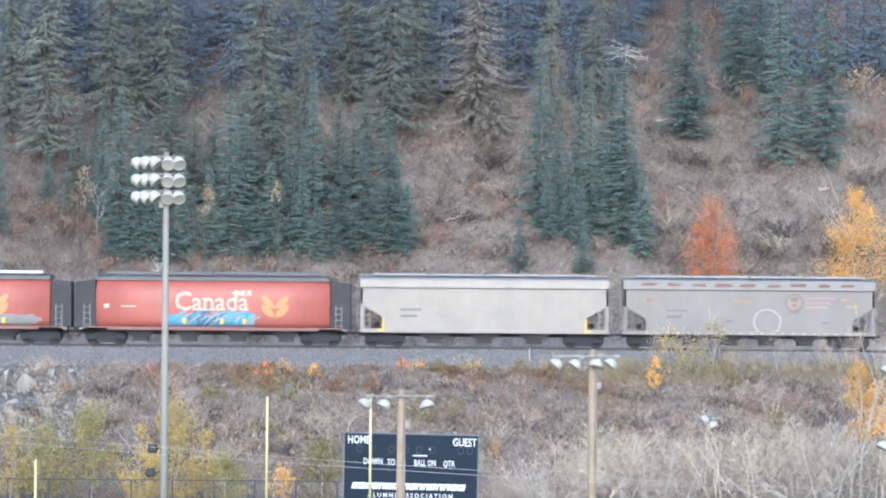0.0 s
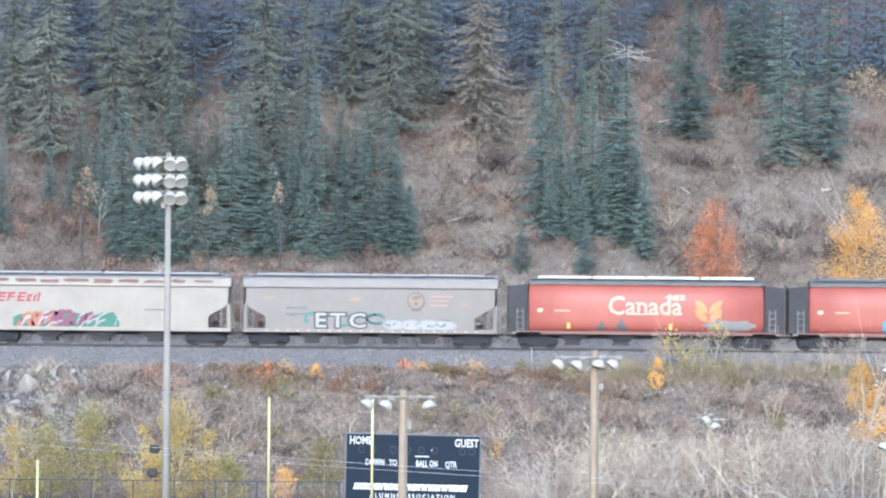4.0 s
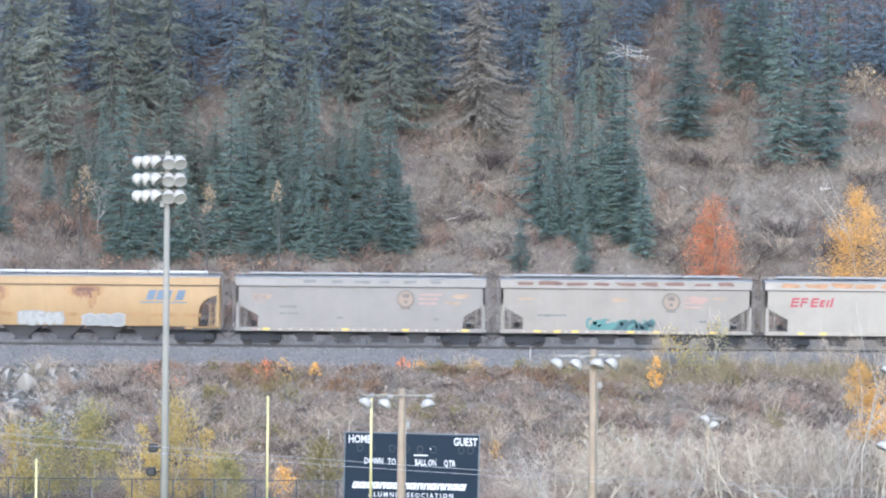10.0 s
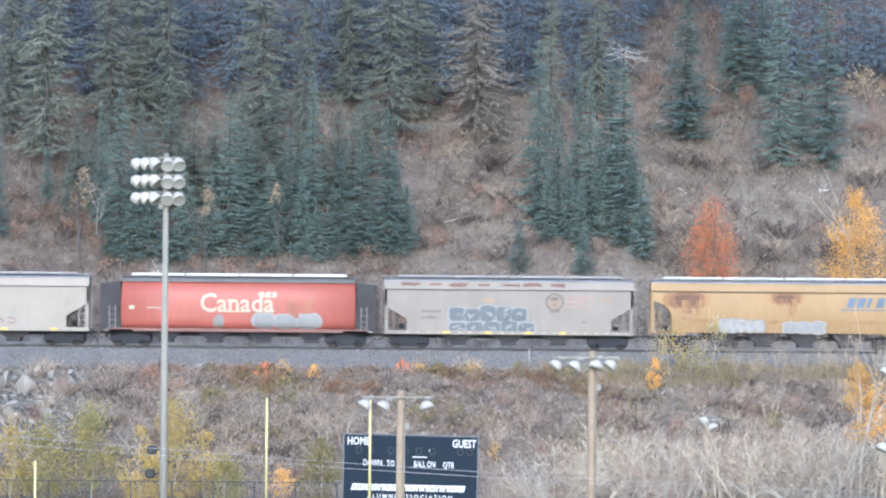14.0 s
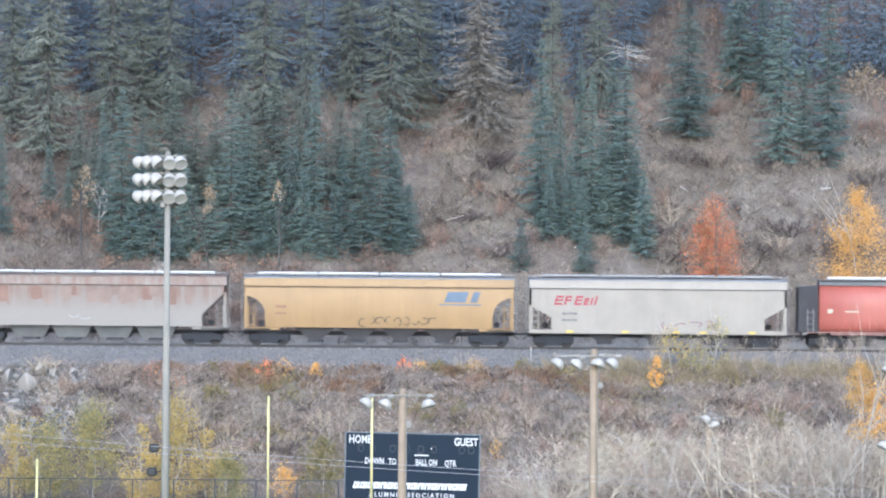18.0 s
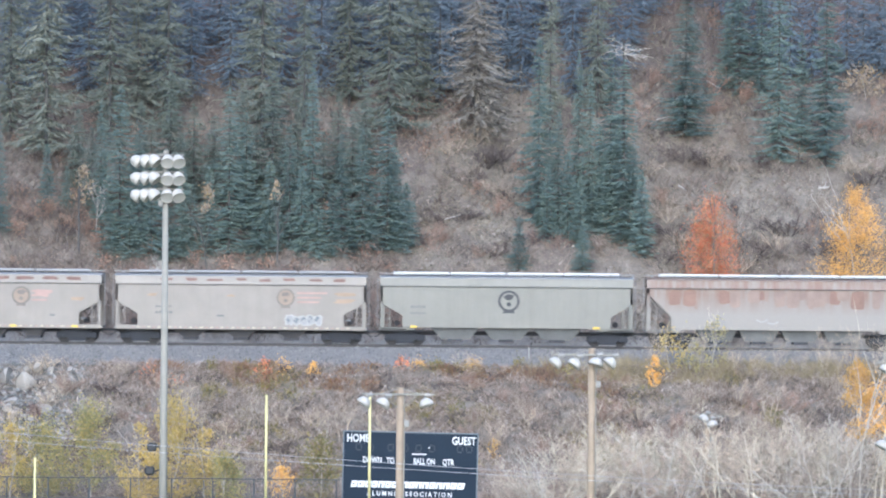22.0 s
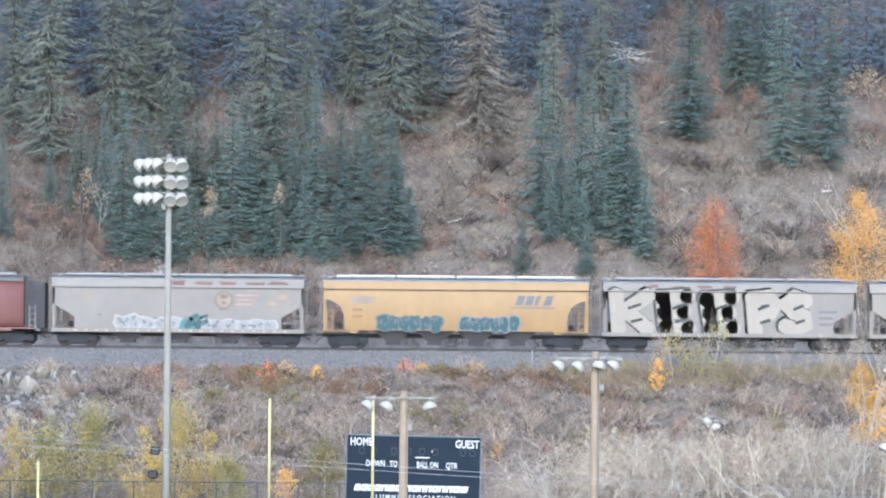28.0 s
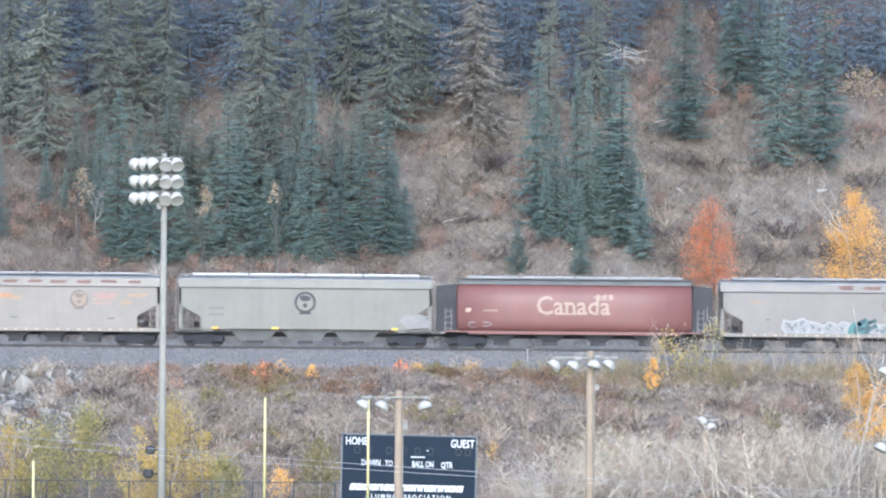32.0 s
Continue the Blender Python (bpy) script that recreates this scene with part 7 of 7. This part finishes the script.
def scoreboard(x, y, z_top, w, h):
    ob = base("scoreboard", pose(x - 0.12, y, 0, 0, 0.9), "dark blue football scoreboard with white lettering on steel legs", "scoreboard")
    part("panel", box(bmesh.new(), -w / 2, w / 2, -0.12, 0.12, z_top - h, z_top, 0.02), BOARD_BLUE, ob)
    t = 0.07
    for x0, x1, z0, z1 in ((-w / 2 - t, w / 2 + t, z_top + 0.003, z_top + t), (-w / 2 - t, w / 2 + t, z_top - h - t, z_top - h - 0.003), (-w / 2 - t, -w / 2 - 0.003, z_top - h, z_top), (w / 2 + 0.003, w / 2 + t, z_top - h, z_top)):
        part("trim", box(bmesh.new(), x0, x1, -0.15, 0.13, z0, z1), BOARD_TRIM, ob)
    for s in (-0.36, 0.36):
        part("leg", box(bmesh.new(), s * w - 0.12, s * w + 0.12, 0.13, 0.37, -0.1, z_top - 0.3), BOARD_TRIM, ob)

    def words(text, cx, cz, size, wide=0.8, bold=0.008, track=1.0):
        o = part("lettering", letters(text, size, WHITE_LETTER, "lettering", 0, wide, bold, 0.006, track), None, ob, "white words")
        o.location = (cx, -0.135, cz)

    words("HOME", -w * 0.395, z_top - 0.36, 0.62, 0.72, 0.012)
    words("GUEST", w * 0.4, z_top - 0.39, 0.62, 0.72, 0.012)
    words("DOWN", -w * 0.285, z_top - 1.55, 0.48, 0.66, 0.01)
    words("TO GO", -w * 0.11, z_top - 1.57, 0.48, 0.66, 0.01)
    words("BALL ON", w * 0.105, z_top - 1.58, 0.48, 0.62, 0.01)
    words("QTR", w * 0.285, z_top - 1.6, 0.48, 0.66, 0.01)
    words("ALUMNI ASSOCIATION", 0.0, z_top - 3.42, 0.36, 0.9, 0.008, 1.5)
    # the sponsor's name: white blocks of its size
    rg = random.Random(4)
    q = -w * 0.445
    for k in range(17):
        if k == 7:
            q += 0.16
            continue
        ww, zt, hh = rg.choice((0.33, 0.36, 0.38)), z_top - 2.72, 0.36
        sl = 0.1
        b = prism(bmesh.new(), [(q, zt - hh), (q + ww, zt - hh), (q + ww + sl * 0.5, zt - hh * 0.5), (q + ww + sl, zt), (q + sl, zt)], -0.136, -0.126)
        o = part("sponsor_block", b, WHITE_LETTER, ob, "heavy slanted white block of a painted-out name")
        n = rg.random()
        b = prism(bmesh.new(), [(q + 0.13, zt - hh * (0.62 if n < 0.6 else 1.0)), (q + 0.21, zt - hh * (0.62 if n < 0.6 else 1.0)), (q + 0.24, zt - hh * 0.36), (q + 0.16, zt - hh * 0.36)], -0.14, -0.13)
        part("notch", b, BOARD_BLUE, o)
        q += ww + 0.035
    for q in (-0.39, -0.3, -0.15, -0.04, 0.06, 0.16, 0.37, 0.44):
        b = bmesh.new()
        for dz in (0.0, 0.34):
            box(b, q * w - 0.13, q * w + 0.13, -0.134, -0.126, z_top - 1.0 + dz - 0.03, z_top - 1.0 + dz + 0.02)
        for dx in (-0.16, 0.13):
            box(b, q * w + dx, q * w + dx + 0.04, -0.134, -0.126, z_top - 0.95, z_top - 0.7)
        part("digit", b, DIGIT, ob, "unlit segment digit")
    b = bmesh.new()
    box(b, 0.1, 0.9, -0.134, -0.126, z_top - 1.2, z_top - 1.13)
    box(b, 1.0, 1.07, -0.136, -0.126, z_top - 0.83, z_top - 0.76)
    part("rule", b, WHITE_LETTER, ob)


scoreboard(-1.66, 268.00, 7.49, 7.44, 3.85)


def goal_post(xl, xr, y, top):
    x = (xl + xr) / 2
    ob = base("goal_post", pose(x, y, 0), "yellow steel football goal post with two tall uprights", "goal post")
    h = (xr - xl) / 2
    for s in (-1, 1):
        part("upright", tube(bmesh.new(), (s * h, 0, 3.05), (s * h, 0, top), 0.072, 0.064, 12), POST_YELLOW, ob, "", True)
    part("crossbar", tube(bmesh.new(), (-h - 0.1, 0, 3.05), (h + 0.1, 0, 3.05), 0.09, 0.09, 12), POST_YELLOW, ob, "", True)
    part("neck", tube(tube(bmesh.new(), (0, 1.2, 0), (0, 1.2, 2.0), 0.13, 0.13, 12), (0, 1.2, 2.0), (0, 0, 3.0), 0.13, 0.11, 12), POST_YELLOW, ob, "", True)


goal_post(-9.54, -3.88, 262.00, 9.72)
ob_post = base("boundary_post", pose(-22.17, 262.00, 0), "single yellow steel post on the field", "post")
part("tube", tube(bmesh.new(), (0, 0, 0), (0, 0, 6.15), 0.072, 0.066, 12), POST_YELLOW, ob_post, "", True)
part("cap", tube(bmesh.new(), (0, 0, 6.15), (0, 0, 6.15 + 0.03), 0.09, 0.05, 12), POST_YELLOW, ob_post)


def fence(x0, x1, y, top, step):
    ob = base("chain_link_fence", pose(0, y, 0), "dark chain-link fence with steel posts at the edge of the field", "fence")
    n = int((x1 - x0) / step)
    for k in range(n + 1):
        x = x0 + k * step
        g = float(ground_z(x, y))
        part("post", tube(bmesh.new(), (x, 0, g - 0.2), (x, 0, top + 0.03), 0.04, 0.04, 8), FENCE, ob)
        if k < n:
            part("top_rail", tube(bmesh.new(), (x, 0, top), (x + step, 0, top), 0.028, 0.028, 6), FENCE, ob)
    verts, faces = [], []
    g = float(ground_z(x0, y))
    h = top - g
    k = x0 - h
    while k < x1:
        for s in (1, -1):
            p, q = (k, 0.0, g) if s > 0 else (k, 0.01, top), (k + h, 0.0, top) if s > 0 else (k + h, 0.01, g)
            if p[0] > x0 and q[0] < x1:
                i = len(verts)
                verts += [(p[0] - 0.003, p[1], p[2]), (p[0] + 0.003, p[1], p[2]), (q[0] + 0.003, q[1], q[2]), (q[0] - 0.003, q[1], q[2])]
                faces.append((i, i + 1, i + 2, i + 3))
        k += 0.11
    part("mesh", faces_mesh("mesh", verts, faces, FENCE), None, ob)


fence(-34.57, -3.57, 277.00, 4.43, 2.38)


def wire(x0, z0, x1, z1, y, sag, label):
    b = bmesh.new()
    rings = []
    for k in range(25):
        u = k / 24
        c = Vector((x0 + (x1 - x0) * u, y, z0 + (z1 - z0) * u - sag * 4 * u * (1 - u)))
        rings.append([b.verts.new(c + Vector((0, 0.007 * math.cos(a), 0.007 * math.sin(a)))) for a in (0, 1.26, 2.51, 3.77, 5.03)])
    for p, q in zip(rings, rings[1:]):
        for k in range(5):
            b.faces.new((p[k], p[(k + 1) % 5], q[(k + 1) % 5], q[k]))
    tagged(new("overhead_wire", mesh_of(b, "overhead_wire", WIRE)), label, "wire", "overhead wires")


wire(-23.53, 12.45, 23.65, 9.77, 150, 0.473, "thin grey overhead wire crossing before the field")
wire(-23.53, 12.08, 23.65, 9.55, 150, 0.334, "thin grey overhead wire crossing before the field")


def marker(x, y, h):
    ob = base("trackside_marker", pose(x, y, float(ground_z(x, y))), "thin white marker stake beside the ballast", "marker post")
    part("stake", box(bmesh.new(), -0.03, 0.03, -0.015, 0.015, -0.3, h, 0.005), LAMP_WHITE, ob)
    part("tip", box(bmesh.new(), -0.035, 0.035, -0.02, 0.02, h, h + 0.06, 0.008), MARK_FADED, ob)


marker(5.79, 317.10, 0.85)

# ---- what moves ----
# seconds, metres run by the train since the start: the rows of its walk
TRAVEL = [
    (0, 0.00), (0.5, 5.97), (1, 11.89), (1.5, 17.79), (2, 23.79), (2.5, 29.73), (3, 35.69), (3.5, 41.62),
    (5.5, 65.27), (6, 71.18), (6.5, 77.09), (7, 82.97), (7.5, 88.86), (8, 94.76), (8.5, 100.62), (9, 106.49),
    (9.5, 112.42), (10, 118.31), (10.5, 124.18), (11, 130.02), (11.5, 135.90), (12, 141.78), (12.5, 147.60), (13, 153.45),
    (13.5, 159.33), (14, 165.16), (14.5, 170.97), (16.5, 194.28), (17, 200.10), (17.5, 205.91), (18, 211.68), (18.5, 217.49),
    (19, 223.27), (19.5, 229.05), (20, 234.83), (20.5, 240.50), (21, 246.32), (21.5, 252.05), (22, 257.75), (22.5, 263.51),
    (23, 269.23), (23.5, 274.94), (24, 280.30), (24.5, 285.95), (25, 291.62), (25.5, 297.34), (27.5, 319.97), (28, 325.57),
    (28.5, 331.20), (29, 336.85), (29.5, 342.47), (30, 348.12), (30.5, 353.67), (31, 359.31), (31.5, 364.91), (32, 370.52),
]


def run_at(t):
    return float(np.interp(t, [r[0] for r in TRAVEL], [r[1] for r in TRAVEL]))


def motions():
    for ob in [o for o in scene.objects if o.name.startswith("covered_hopper_car")]:
        x = ob.location.x
        walk(ob, [(t, pose(x + s, TRACK_Y, RAIL_Z)) for t, s in TRAVEL])
    # the wheels roll while their car passes before the camera
    for ob, off, x in WHEELS:
        inside = [k / FPS for k in range(int(32.0 * FPS) + 1) if -36 < x + run_at(k / FPS) < 36]
        rows = [(t, pose(off, 0, 0.42) @ Matrix.Rotation(run_at(t) / 0.42 % math.tau, 4, "Y")) for t in inside]
        if inside[0] > 0.01:
            rows.insert(0, (0.0, rows[0][1]))
        if inside[-1] < 31.99:
            rows.append((32.0, rows[-1][1]))
        walk(ob, rows)


motions()
